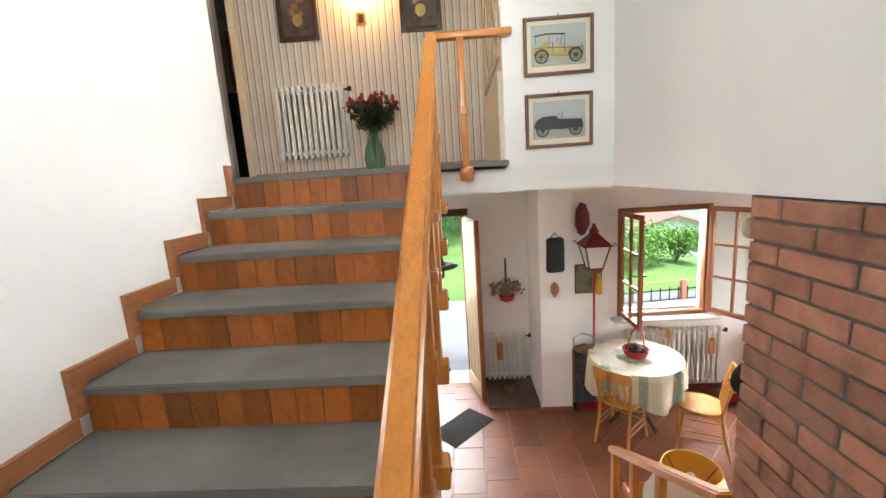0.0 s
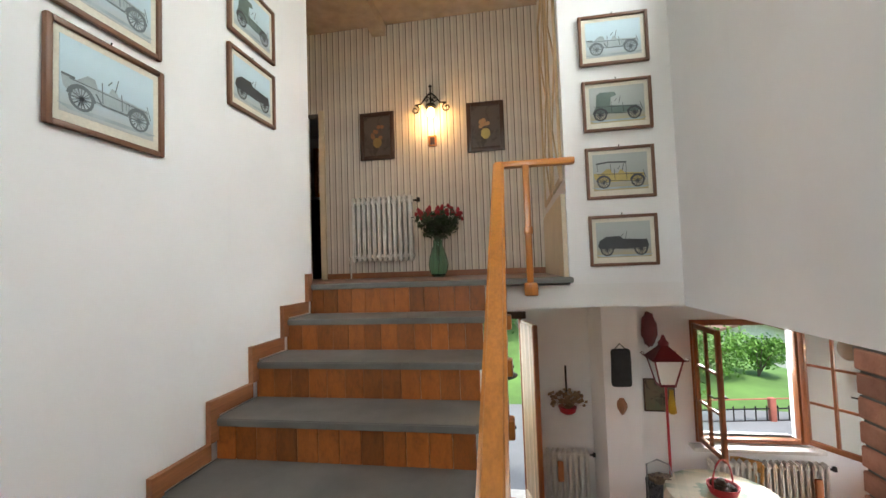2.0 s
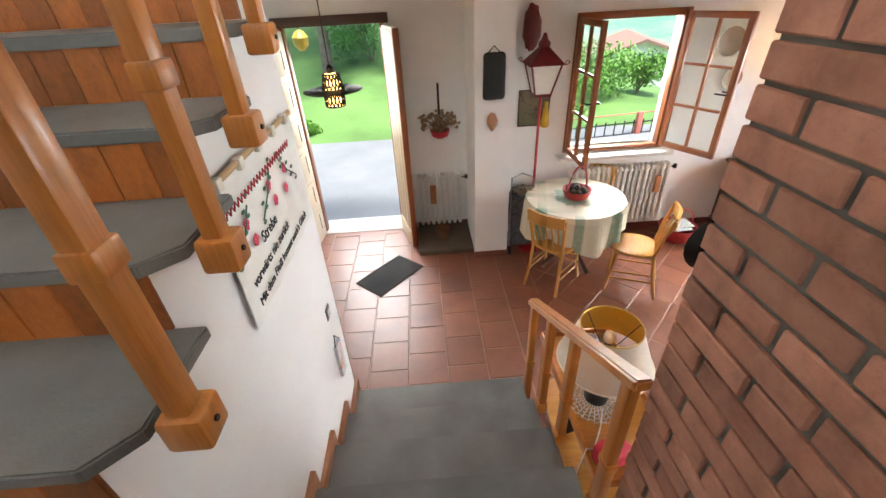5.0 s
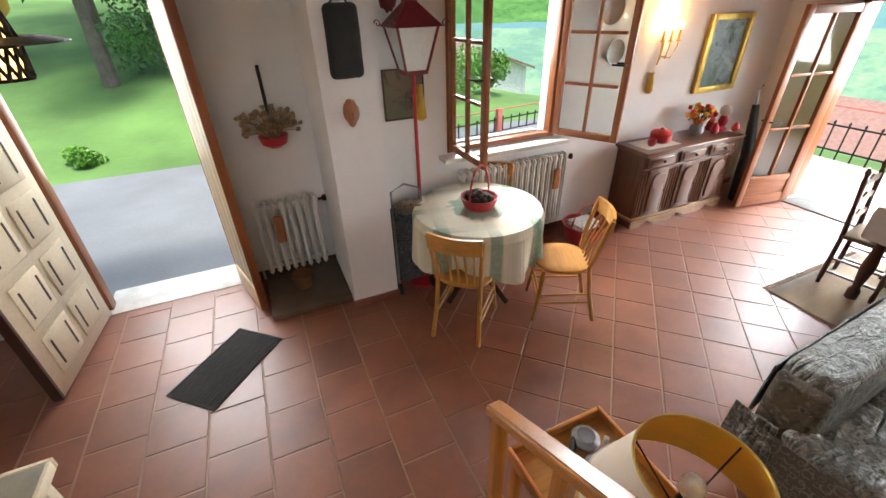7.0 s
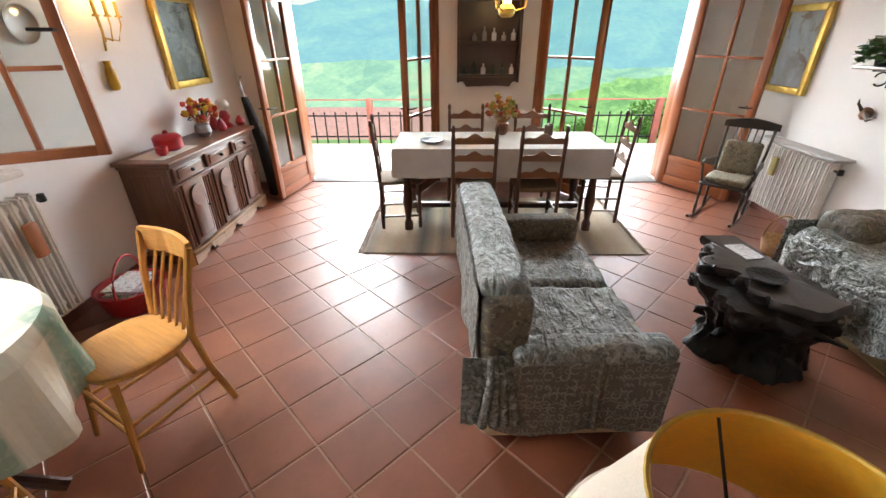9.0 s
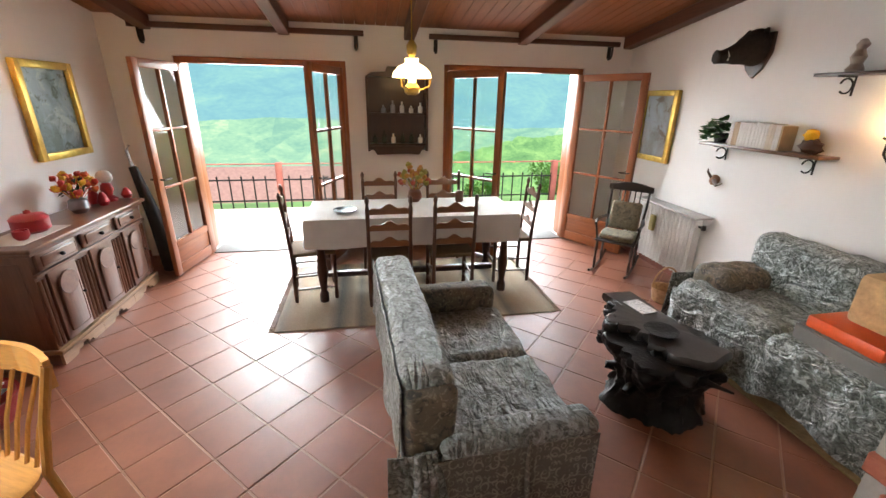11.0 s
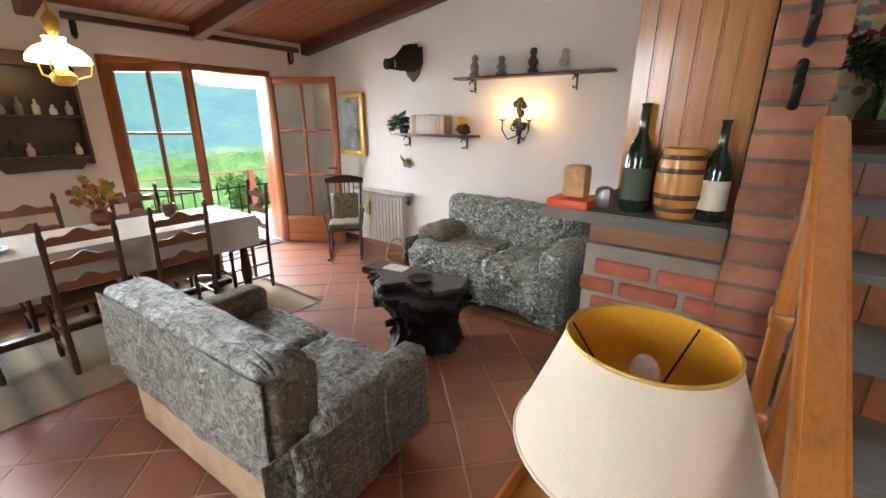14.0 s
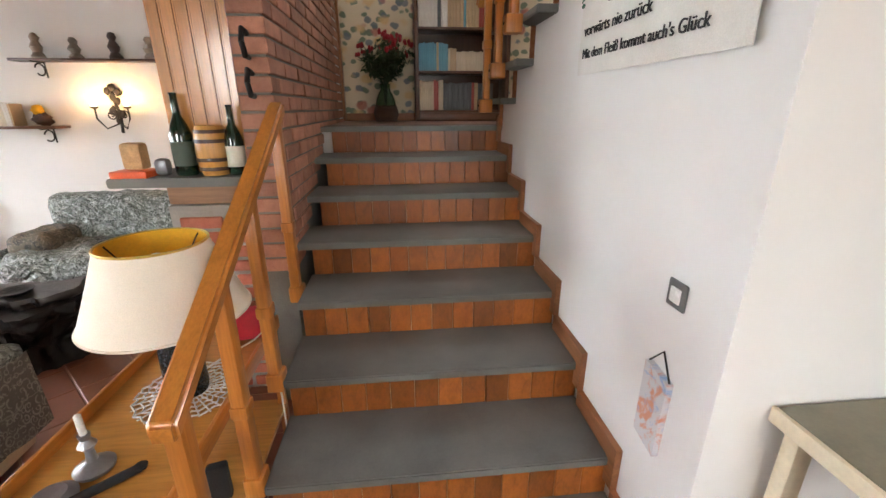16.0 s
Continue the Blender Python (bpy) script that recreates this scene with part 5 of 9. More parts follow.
# dining table with a white cloth
dt = thing("dining_table", "long dark wooden dining table with turned legs", "table", (5.02, 2.19, 0))
part("tabletop", bbox(-0.335, -0.9, 0.735, 0.335, 0.9, 0.772, 0.006), DARKWOOD, dt)
for x in (-0.27, 0.27):
    for y in (-0.8, 0.8):
        b = bmesh.new(); lathe(b, [(0.02, 0.02), (0.04, 0.03), (0.04, 0.1), (0.025, 0.13), (0.045, 0.3), (0.03, 0.5), (0.042, 0.6), (0.042, 0.735)], 14, (x, y, 0)); part("leg", b, DARKWOOD, dt)
part("stretcher", bbox(-0.03, -0.78, 0.14, 0.03, 0.78, 0.19, 0.008), DARKWOOD, dt)
LINEN = plain("white_linen", (0.56, 0.535, 0.5), 0.8, 0, 0.1, 6, 200, 0.3)
cl = thing("tablecloth", "long off-white linen cloth on the dining table", "tablecloth", (5.02, 2.19, 0))
b = bmesh.new()
n = 60
cx, cy = 0.345, 0.915
loop = []
for i in range(n):
    f = i / n * 4
    s, u = int(f), f - int(f)
    p = [(-cx + 2 * cx * u, -cy), (cx, -cy + 2 * cy * u), (cx - 2 * cx * u, cy), (-cx, cy - 2 * cy * u)][s]
    loop.append(p)
rings = [[(0.02 * x, 0.02 * y, 0.776) for x, y in loop], [(0.98 * x, 0.99 * y, 0.777) for x, y in loop]]
for j in range(1, 6):
    f = j / 5
    rings.append([(x * (1 + 0.016 * f) + 0.014 * f * math.sin(i * 1.7), y * (1 + 0.007 * f) + 0.014 * f * math.cos(i * 1.9), 0.774 - 0.24 * f) for i, (x, y) in enumerate(loop)])
ring_skin(b, rings, True, True)
part("cloth", b, LINEN, cl, sharp=60)


def ladder_chair(at, rz):
    c = thing("dining_chair", "dark wooden ladder-back dining chair with a rush seat", "chair", at, rz, "chairs at the dining table")
    RUSH = bpy.data.materials.get("rush_seat") or plain("rush_seat", (0.16, 0.1, 0.05), 0.85, 0, 0.3, 60, 150, 0.6)
    part("seat", bbox(-0.19, -0.18, 0.43, 0.19, 0.18, 0.465, 0.014, 3), RUSH, c)
    for sx in (-1, 1):
        b = bmesh.new(); lathe(b, [(0.014, 0), (0.019, 0.05), (0.014, 0.12), (0.02, 0.2), (0.015, 0.3), (0.02, 0.4), (0.018, 0.43)], 10, (sx * 0.175, -0.165, 0)); part("leg", b, WALNUT, c)
        b = bmesh.new(); lathe(b, [(0.014, 0), (0.019, 0.1), (0.016, 0.4), (0.018, 0.5), (0.014, 0.7), (0.018, 0.88), (0.012, 0.92), (0.02, 0.95), (0.008, 0.985)], 10)
        bmesh.ops.transform(b, matrix=Matrix.Translation((sx * 0.17, 0.175, 0)), verts=b.verts[:])
        for v in b.verts:
            v.co.y += 0.09 * max(0, v.co.z - 0.45)
        part("back_post", b, WALNUT, c)
        for z in (0.13, 0.25):
            b = bmesh.new(); tube(b, [(sx * 0.175, -0.165, z), (sx * 0.17, 0.175, z)], 0.01, 6); part("stretcher", b, WALNUT, c)
    b = bmesh.new(); tube(b, [(-0.175, -0.165, 0.2), (0, -0.165, 0.2), (0.175, -0.165, 0.2)], 0.013, 8); part("stretcher", b, WALNUT, c)
    for k, z in enumerate((0.56, 0.70, 0.84)):
        b = bmesh.new()
        n = 14
        y = 0.175 + 0.09 * (z - 0.42)
        for i in range(n):
            x0, x1 = -0.16 + 0.32 * i / n, -0.16 + 0.32 * (i + 1) / n
            def crest(x):
                u = x / 0.16
                return 0.05 + 0.022 * math.cos(u * 2.6) + 0.012 * math.cos(u * 7.5)
            prism(b, [(x0, z), (x1, z), (x1, z + crest(x1)), (x0, z + crest(x0))], "y", y - 0.008, y + 0.008)
        bmesh.ops.remove_doubles(b, verts=b.verts[:], dist=1e-4)
        part("ladder_slat", b, wood_slat, c)
    return c


wood_slat = wood("slat_wood", (0.2, 0.085, 0.035), 0.35, 0, 0.35, coat=0.25)
l1 = ladder_chair((4.79, 2.42, 0), 90)
for p in ((4.79, 1.88, 0, 90), (5.50, 2.46, 0, -90), (5.50, 1.78, 0, -90), (4.98, 3.08, 0, 8), (5.13, 1.22, 0, 176)):
    copy_thing(l1, pose(p[0], p[1], 0, 0, 0, p[3]))


def rug_mat():
    m, nt, p = node_mat("striped_rug")
    v = coords(nt, "World")
    s = nt.nodes.new("ShaderNodeSeparateXYZ")
    link(nt, v, s.inputs[0])
    f = math_node(nt, "FRACT", math_node(nt, "DIVIDE", s.outputs[1], 0.62))
    col = ramp(nt, f, (0.0, (0.42, 0.34, 0.24)), (0.18, (0.34, 0.25, 0.17)), (0.32, (0.15, 0.14, 0.13)), (0.42, (0.46, 0.37, 0.26)), (0.6, (0.09, 0.115, 0.13)), (0.75, (0.48, 0.4, 0.29)), (0.92, (0.4, 0.31, 0.21)))
    col = mix(nt, 0.35, col, ramp(nt, noise_tex(nt, v, 120, 3), (0.3, (0.1, 0.08, 0.05)), (0.7, (0.4, 0.31, 0.2))))
    link(nt, col, p.inputs["Base Color"])
    p.inputs["Roughness"].default_value = 0.95
    bump(nt, p, noise_tex(nt, v, 160, 3), 0.8, 0.006)
    return m


rug = thing("rug", "brown striped woven rug under the dining table", "rug")
part("weave", bbox(4.31, 1.03, 0.001, 5.62, 3.33, 0.012, 0.003), rug_mat(), rug)
b = bmesh.new()
for y0, s in ((1.03, -1), (3.33, 1)):
    for i in range(80):
        x = 4.32 + 1.29 * i / 79
        tube(b, [(x, y0, 0.008), (x + rng.uniform(-0.01, 0.01), y0 + s * 0.05, 0.004)], 0.003, 4)
tagged(part("fringe", b, plain("rug_fringe", (0.4, 0.32, 0.22), 0.9), rug), kind="stuff")
rug2 = thing("rug", "woven straw-coloured rug under the sofa", "rug")
part("weave", bbox(2.2, -0.3, 0.001, 3.55, 0.33, 0.012, 0.003), plain("straw_rug", (0.34, 0.24, 0.12), 0.95, 0, 0.3, 40, 150, 0.8, "World"), rug2)


def soft_block(x0, y0, z0, x1, y1, z1, r, amp, seed, cuts=22, crease=0.3):
    """An upholstered block under a loose cover: rounded, sagging, with folds."""
    bm = bmesh.new()
    box(bm, x0, y0, z0, x1, y1, z1)
    bmesh.ops.bevel(bm, geom=bm.edges[:], offset=r, segments=3, profile=0.5, affect="EDGES")
    bmesh.ops.subdivide_edges(bm, edges=[e for e in bm.edges if e.calc_length() > 0.12], cuts=cuts, use_grid_fill=True)
    bmesh.ops.triangulate(bm, faces=[f for f in bm.faces if len(f.verts) > 4])
    bmesh.ops.recalc_face_normals(bm, faces=bm.faces[:])
    bm.normal_update()
    for v in bm.verts:
        q = v.co * 3.1 + Vector((seed, seed * 1.7, 0))
        w = noise.noise(q) * 0.9 + noise.noise(Vector((q.x * 4 + 0.6 * q.z, q.y * 4, q.z * 1.2))) * 0.8 + abs(noise.noise(Vector((v.co.x * 9 + v.co.z * 3, v.co.y * 9, seed)))) * 0.9
        ridge = (1 - abs(noise.noise(Vector((v.co.x * 5 + 2.2 * v.co.y + seed, v.co.y * 5 - 1.5 * v.co.x, v.co.z * 5))))) ** 6
        v.co += v.normal * amp * (0.75 * w + crease * ridge)
    return bm


def skirt_cover(bm, pts, z_top, z_bot, seed, fold=0.014, hem=0.02):
    """A cover that hangs down from an edge line, nearly flat, in a few soft folds."""
    rows = []
    for j in range(11):
        f = j / 10
        row = []
        for i, (x, y, nx, ny) in enumerate(pts):
            w = 0.5 + 0.5 * math.sin(i * 0.42 + seed + 0.5 * f)
            pleat = max(0, noise.noise(Vector((i * 0.16, seed * 3.1, f * 0.8)))) ** 0.5
            o = 0.012 + fold * f * w + fold * 1.6 * pleat * (0.3 + 0.7 * f)
            row.append((x + nx * o, y + ny * o, z_top + (z_bot - z_top) * f + hem * f * (math.sin(i * 0.21 + seed) + noise.noise(Vector((i * 0.12, seed, 0))))))
        rows.append(row)
    ring_skin(bm, rows, False, False)


def line_pts(p, q, nx, ny, n):
    return [(p[0] + (q[0] - p[0]) * i / n, p[1] + (q[1] - p[1]) * i / n, nx, ny) for i in range(n + 1)]


# sofa in the middle of the room; its back is towards the north
s1 = thing("sofa", "two-seat sofa under a grey and white patterned loose cover", "sofa", (3.19, 2.12, 0), 3)
BASEC = plain("sofa_base_cloth", (0.5, 0.38, 0.24), 0.85)
part("base", bbox(-0.62, -0.33, 0.03, 0.62, 0.36, 0.3, 0.02), BASEC, s1)
part("backrest", soft_block(-0.61, 0.2, 0.3, 0.62, 0.40, 0.80, 0.045, 0.010, 1), TOILE, s1)
for x0, x1, sd in ((-0.565, -0.02, 2), (-0.025, 0.51, 3)):
    part("seat_cushion", soft_block(x0, -0.37, 0.25, x1, 0.22, 0.43, 0.045, 0.014, sd, 26, 0.7), TOILE, s1)
part("armrest", soft_block(-0.675, -0.35, 0.16, -0.555, 0.26, 0.52, 0.03, 0.004, 4), TOILE_GREY, s1, "grey scroll-patterned cover")
part("arm_cover", soft_block(-0.684, -0.36, 0.475, -0.545, 0.27, 0.555, 0.036, 0.006, 6), TOILE, s1)
b = bmesh.new()
for k in range(4):
    tube(b, [(-0.662, 0.30 + 0.02 * k, 0.53), (-0.688 - 0.004 * (k % 2), 0.285 + 0.024 * k, 0.44), (-0.694, 0.25 + 0.045 * k, 0.2)], 0.012, 8, 0.022)
part("tied_folds", b, TOILE, s1, "cover gathered in tied folds", 60)
b = bmesh.new(); tube(b, [(-0.683, -0.06, 0.53), (-0.692, -0.055, 0.38), (-0.698, -0.07, 0.17)], 0.007, 8, 0.014); part("fold", b, TOILE_GREY, s1, sharp=60)
part("armrest", soft_block(0.50, -0.36, 0.06, 0.68, 0.26, 0.565, 0.05, 0.008, 5), BROWNPRINT, s1)
b = bmesh.new(); skirt_cover(b, line_pts((-0.62, 0.40), (0.64, 0.40), 0, 1, 44), 0.77, 0.42, 1, 0.012, 0.03); solid(b, 0.006); part("cover_drape", b, TOILE, s1, sharp=60)
b = bmesh.new(); skirt_cover(b, line_pts((-0.67, -0.355), (-0.67, 0.33), -1, 0, 44), 0.50, 0.14, 4, 0.010, 0.012); solid(b, 0.006); part("cover_drape", b, TOILE_GREY, s1, sharp=60)
b = bmesh.new(); skirt_cover(b, [(-0.66 + 0.02 * k / 12, 0.30 + 0.16 * k / 12, -0.9, 0.35) for k in range(13)], 0.52, 0.2, 2, 0.02, 0.03); solid(b, 0.006); part("cover_corner", b, TOILE, s1, sharp=60)
part("back_knot", soft_block(-0.633, 0.207, 0.45, -0.575, 0.393, 0.765, 0.028, 0.010, 9, 8), BROWNPRINT, s1, "dark gathered end of the cover")

# sofa along the south wall
s2 = thing("sofa", "sofa under a glossy grey-green patterned loose cover by the wall", "sofa", (3.03, -0.06, 0), 180)
TOILE2 = blotches("toile_cover_light", (0.31, 0.34, 0.32), ((3, 0.44, 0.6, (0.17, 0.19, 0.17)), (12, 0.46, 0.58, (0.08, 0.095, 0.08)), (24, 0.5, 0.6, (0.03, 0.04, 0.03)), (16, 0.54, 0.62, (0.46, 0.5, 0.48)), (50, 0.55, 0.66, (0.15, 0.16, 0.13))), 0.36, 2.4, 0.35, wrinkles=0.09)
part("base", bbox(-0.8, -0.30, 0.03, 0.6, 0.40, 0.3, 0.02), BASEC, s2)
part("backrest", soft_block(-0.82, 0.16, 0.3, 0.5, 0.42, 0.83, 0.08, 0.02, 11), TOILE2, s2)
part("seat_cushion", soft_block(-0.80, -0.40, 0.26, -0.06, 0.2, 0.47, 0.06, 0.022, 12, 22, 0.8), TOILE2, s2)
part("seat_cushion", soft_block(-0.055, -0.42, 0.26, 0.46, 0.2, 0.47, 0.06, 0.022, 13, 22, 0.8), TOILE2, s2)
part("armrest", soft_block(-0.86, -0.24, 0.06, -0.57, 0.34, 0.585, 0.07, 0.02, 14), BROWNPRINT, s2)
part("armrest", soft_block(0.41, -0.40, 0.06, 0.64, 0.34, 0.62, 0.07, 0.02, 15), TOILE2, s2)
b = bmesh.new(); skirt_cover(b, line_pts((-0.80, -0.41), (0.6, -0.41), 0, -1, 60), 0.43, 0.10, 5, 0.035, 0.03); solid(b, 0.006); part("cover_drape", b, TOILE2, s2, sharp=60)
b = bmesh.new(); skirt_cover(b, line_pts((-0.86, -0.40), (-0.86, 0.30), -1, 0, 30), 0.5, 0.1, 7, 0.02, 0.02); solid(b, 0.006); part("cover_drape", b, TOILE2, s2, sharp=60)
CRATE = plain("green_plastic", (0.03, 0.16, 0.07), 0.4, 0, 0.15)
cr = thing("crate", "green plastic crate on the floor beside the sofa", "crate", (2.27, -0.3, 0))
part("body", bbox(-0.1, -0.19, 0, 0.1, 0.19, 0.44, 0.012), CRATE, cr)
part("rim", bbox(-0.11, -0.2, 0.441, 0.11, 0.2, 0.47, 0.008), CRATE, cr)

# root-wood coffee table
ROOT = plain("black_root_wood", (0.007, 0.005, 0.0045), 0.42, 0, 0.5, 14, 60, 1.0)
ROOT.node_tree.nodes["Principled BSDF"].inputs["Specular IOR Level"].default_value = 0.28
ROOTTOP = plain("polished_root_top", (0.026, 0.018, 0.0145), 0.36, 0, 0.5, 6, 60, 0.25, coat=0.2)
ct = thing("coffee_table", "dark polished coffee table cut from a gnarled tree root", "coffee table", (3.36, 0.86, 0), 0)


def slab_edge(u):
    """Half-widths of the slab to the north and to the south, along its length from -0.44 to 0.43."""
    north = 0.05 + 0.13 * math.exp(-((u + 0.22) / 0.2) ** 2) + 0.24 * math.exp(-((u - 0.08) / 0.11) ** 2) + 0.06 * (u > 0.2)
    south = 0.13 - 0.08 * max(0, u) + 0.07 * math.exp(-((u + 0.36) / 0.07) ** 2)
    rag = 0.05 * noise.noise(Vector((u * 16, 3, 0))) + 0.035 * noise.noise(Vector((u * 45, 8, 0)))
    close = min(1, (u + 0.46) / 0.09)
    return (north + rag * (1 if u < 0.2 else 0.25)) * close, (south + rag * 0.25) * close


n = 46
us_ = [-0.44 + 0.87 * i / n for i in range(n + 1)]
rim = [(u, -slab_edge(u)[1]) for u in us_] + [(u, slab_edge(u)[0]) for u in reversed(us_)]
b = bmesh.new()
rings = []
for f, z in ((0.05, 0.375), (0.72, 0.372), (0.95, 0.382), (1.0, 0.4), (0.99, 0.425), (0.965, 0.438), (0.6, 0.4395), (0.05, 0.44)):
    rings.append([(x * f, 0.04 * (1 - f) + y * f, z + (0.006 * noise.noise(Vector((x * 22, y * 22, z * 30))) if f > 0.96 else 0)) for x, y in rim])
ring_skin(b, rings)
part("tabletop", b, ROOTTOP, ct, sharp=50)
b = bmesh.new()
n = 84
rings = []
for j in range(30):
    f = j / 29
    z = 0.385 * f
    row = []
    for i in range(n):
        a = 2 * math.pi * i / n
        x, y = math.cos(a), math.sin(a)
        base = 0.27 - 0.07 * math.sin(math.pi * min(1, f * 1.2)) + 0.03 * f * f
        k = 1.04 + 0.26 * noise.noise(Vector((x * 1.6, y * 1.6, z * 3))) + 0.16 * noise.noise(Vector((x * 3.5, y * 3.5, z * 6 + 4))) + 0.12 * noise.noise(Vector((x * 7, y * 7, z * 17))) + 0.07 * noise.noise(Vector((x * 15, y * 15, z * 40)))
        row.append((-0.15 + base * x * k * 1.0, 0.05 + base * y * k * 0.98, z))
    rings.append(row)
ring_skin(b, rings)
part("root_base", b, ROOT, ct, sharp=60)
rr = random.Random(8)
for i in range(34):
    u = rr.uniform(-0.3, 0.3)
    x, y = u, slab_edge(u)[0] - 0.02 + rr.uniform(-0.03, 0.03)
    b = bmesh.new()
    for v in ball(b, (0, 0, 0), rr.uniform(0.03, 0.06), rr.uniform(0.025, 0.05), rr.uniform(0.03, 0.07), 14):
        v.co *= 1 + 0.5 * noise.noise(v.co * 40 + Vector((i, 0, 0))) + 0.25 * noise.noise(v.co * 95)
    part("knot", b, ROOT, ct, sharp=60, m=pose(x, y, rr.uniform(0.27, 0.4), rr.uniform(0, 180), rr.uniform(0, 180), 0))
for i in range(9):
    a = rr.uniform(0, 6.28)
    x, y = 0.2 * math.cos(a), 0.22 * math.sin(a)
    h0, h1 = rr.uniform(0.15, 0.33), rr.uniform(0.02, 0.3)
    b = bmesh.new()
    tube(b, [(-0.15 + x * 0.5, 0.05 + y * 0.5, h0), (-0.15 + x * 0.95, 0.05 + y * 0.95, (h0 + h1) / 2 + rr.uniform(-0.04, 0.04)), (-0.15 + x * 1.35, 0.05 + y * 1.35, h1)], 0.055, 10, 0.022)
    for v in b.verts:
        v.co += Vector((noise.noise(v.co * 28), noise.noise(v.co * 28 + Vector((5, 0, 0))), noise.noise(v.co * 28 + Vector((0, 5, 0))))) * 0.018
    part("root", b, ROOT, ct, sharp=60)
b = bmesh.new(); tube(b, [(-0.28, 0.06, 0.36), (-0.38, 0.07, 0.34), (-0.46, 0.0, 0.33), (-0.53, -0.08, 0.315)], 0.035, 9, 0.006); part("root", b, ROOT, ct, sharp=60)

b = bmesh.new(); lathe(b, [(0.03, 0.0), (0.07, 0.004), (0.095, 0.025), (0.09, 0.026), (0.05, 0.01), (0.001, 0.009)], 24)
tagged(part("ashtray", b, ROOT), "dark round bowl on the root table", "bowl").matrix_basis = pose(3.23, 0.93, 0.441)
tagged(part("paper_sheet", bbox(-0.09, -0.06, 0, 0.09, 0.06, 0.004, 0), PAPERM), "white folded paper on the root table", "paper").matrix_basis = pose(3.54, 0.85, 0.4425, 0, 0, 8)

# rocking chair
rc = thing("rocking_chair", "black wooden rocking chair with faded green cushions", "rocking chair", (5.12, 0.0, 0), 226)
rc.scale = (0.88, 0.88, 0.88)
BLK = wood("black_chair_wood", (0.02, 0.014, 0.011), 0.35, 2, 0.4, coat=0.3)
CUSH = blotches("striped_cushion", (0.2, 0.17, 0.11), ((18, 0.48, 0.55, (0.09, 0.085, 0.06)), (40, 0.5, 0.6, (0.27, 0.24, 0.17))), 0.9)
part("seat", bbox(-0.22, -0.21, 0.38, 0.22, 0.2, 0.41, 0.012), BLK, rc)
for sx in (-1, 1):
    b = bmesh.new(); tube(b, [(sx * 0.2, -0.38, 0.07), (sx * 0.2, -0.2, 0.022), (sx * 0.2, 0.0, 0.014), (sx * 0.2, 0.25, 0.03), (sx * 0.2, 0.42, 0.09)], 0.015, 8); part("rocker", b, BLK, rc)
    for y in (-0.17, 0.17):
        b = bmesh.new(); lathe(b, [(0.012, 0.02), (0.018, 0.12), (0.011, 0.2), (0.019, 0.28), (0.013, 0.38)], 10, (sx * 0.195, y, 0)); part("leg", b, BLK, rc)
    b = bmesh.new(); tube(b, [(sx * 0.19, 0.2, 0.4), (sx * 0.21, 0.28, 0.7), (sx * 0.215, 0.33, 0.96)], 0.014, 8); part("back_post", b, BLK, rc)
    b = bmesh.new(); tube(b, [(sx * 0.23, -0.22, 0.6), (sx * 0.25, -0.05, 0.62), (sx * 0.21, 0.25, 0.6)], 0.017, 8); tube(b, [(sx * 0.21, -0.15, 0.4), (sx * 0.24, -0.17, 0.6)], 0.012, 8); part("armrest", b, BLK, rc)
for k in range(5):
    x = -0.12 + 0.06 * k
    b = bmesh.new(); tube(b, [(x, 0.19, 0.4), (x, 0.27, 0.68), (x, 0.33, 0.93)], 0.008, 6); part("spindle", b, BLK, rc)
b = bmesh.new()
for i in range(12):
    x0, x1 = -0.25 + 0.5 * i / 12, -0.25 + 0.5 * (i + 1) / 12
    prism(b, [(x0, 0.92), (x1, 0.92), (x1, 1.0 + 0.025 * math.cos(x1 * 9) ), (x0, 1.0 + 0.025 * math.cos(x0 * 9))], "y", 0.315, 0.35)
bmesh.ops.remove_doubles(b, verts=b.verts[:], dist=1e-4)
part("crest_rail", b, BLK, rc)
part("seat_cushion", soft_block(-0.19, -0.19, 0.412, 0.19, 0.14, 0.48, 0.028, 0.008, 31, 5), CUSH, rc)
part("back_cushion", soft_block(-0.17, 0.0, 0.0, 0.17, 0.07, 0.33, 0.028, 0.008, 32, 5), CUSH, rc, m=pose(0, 0.15, 0.48, -14, 0, 0))


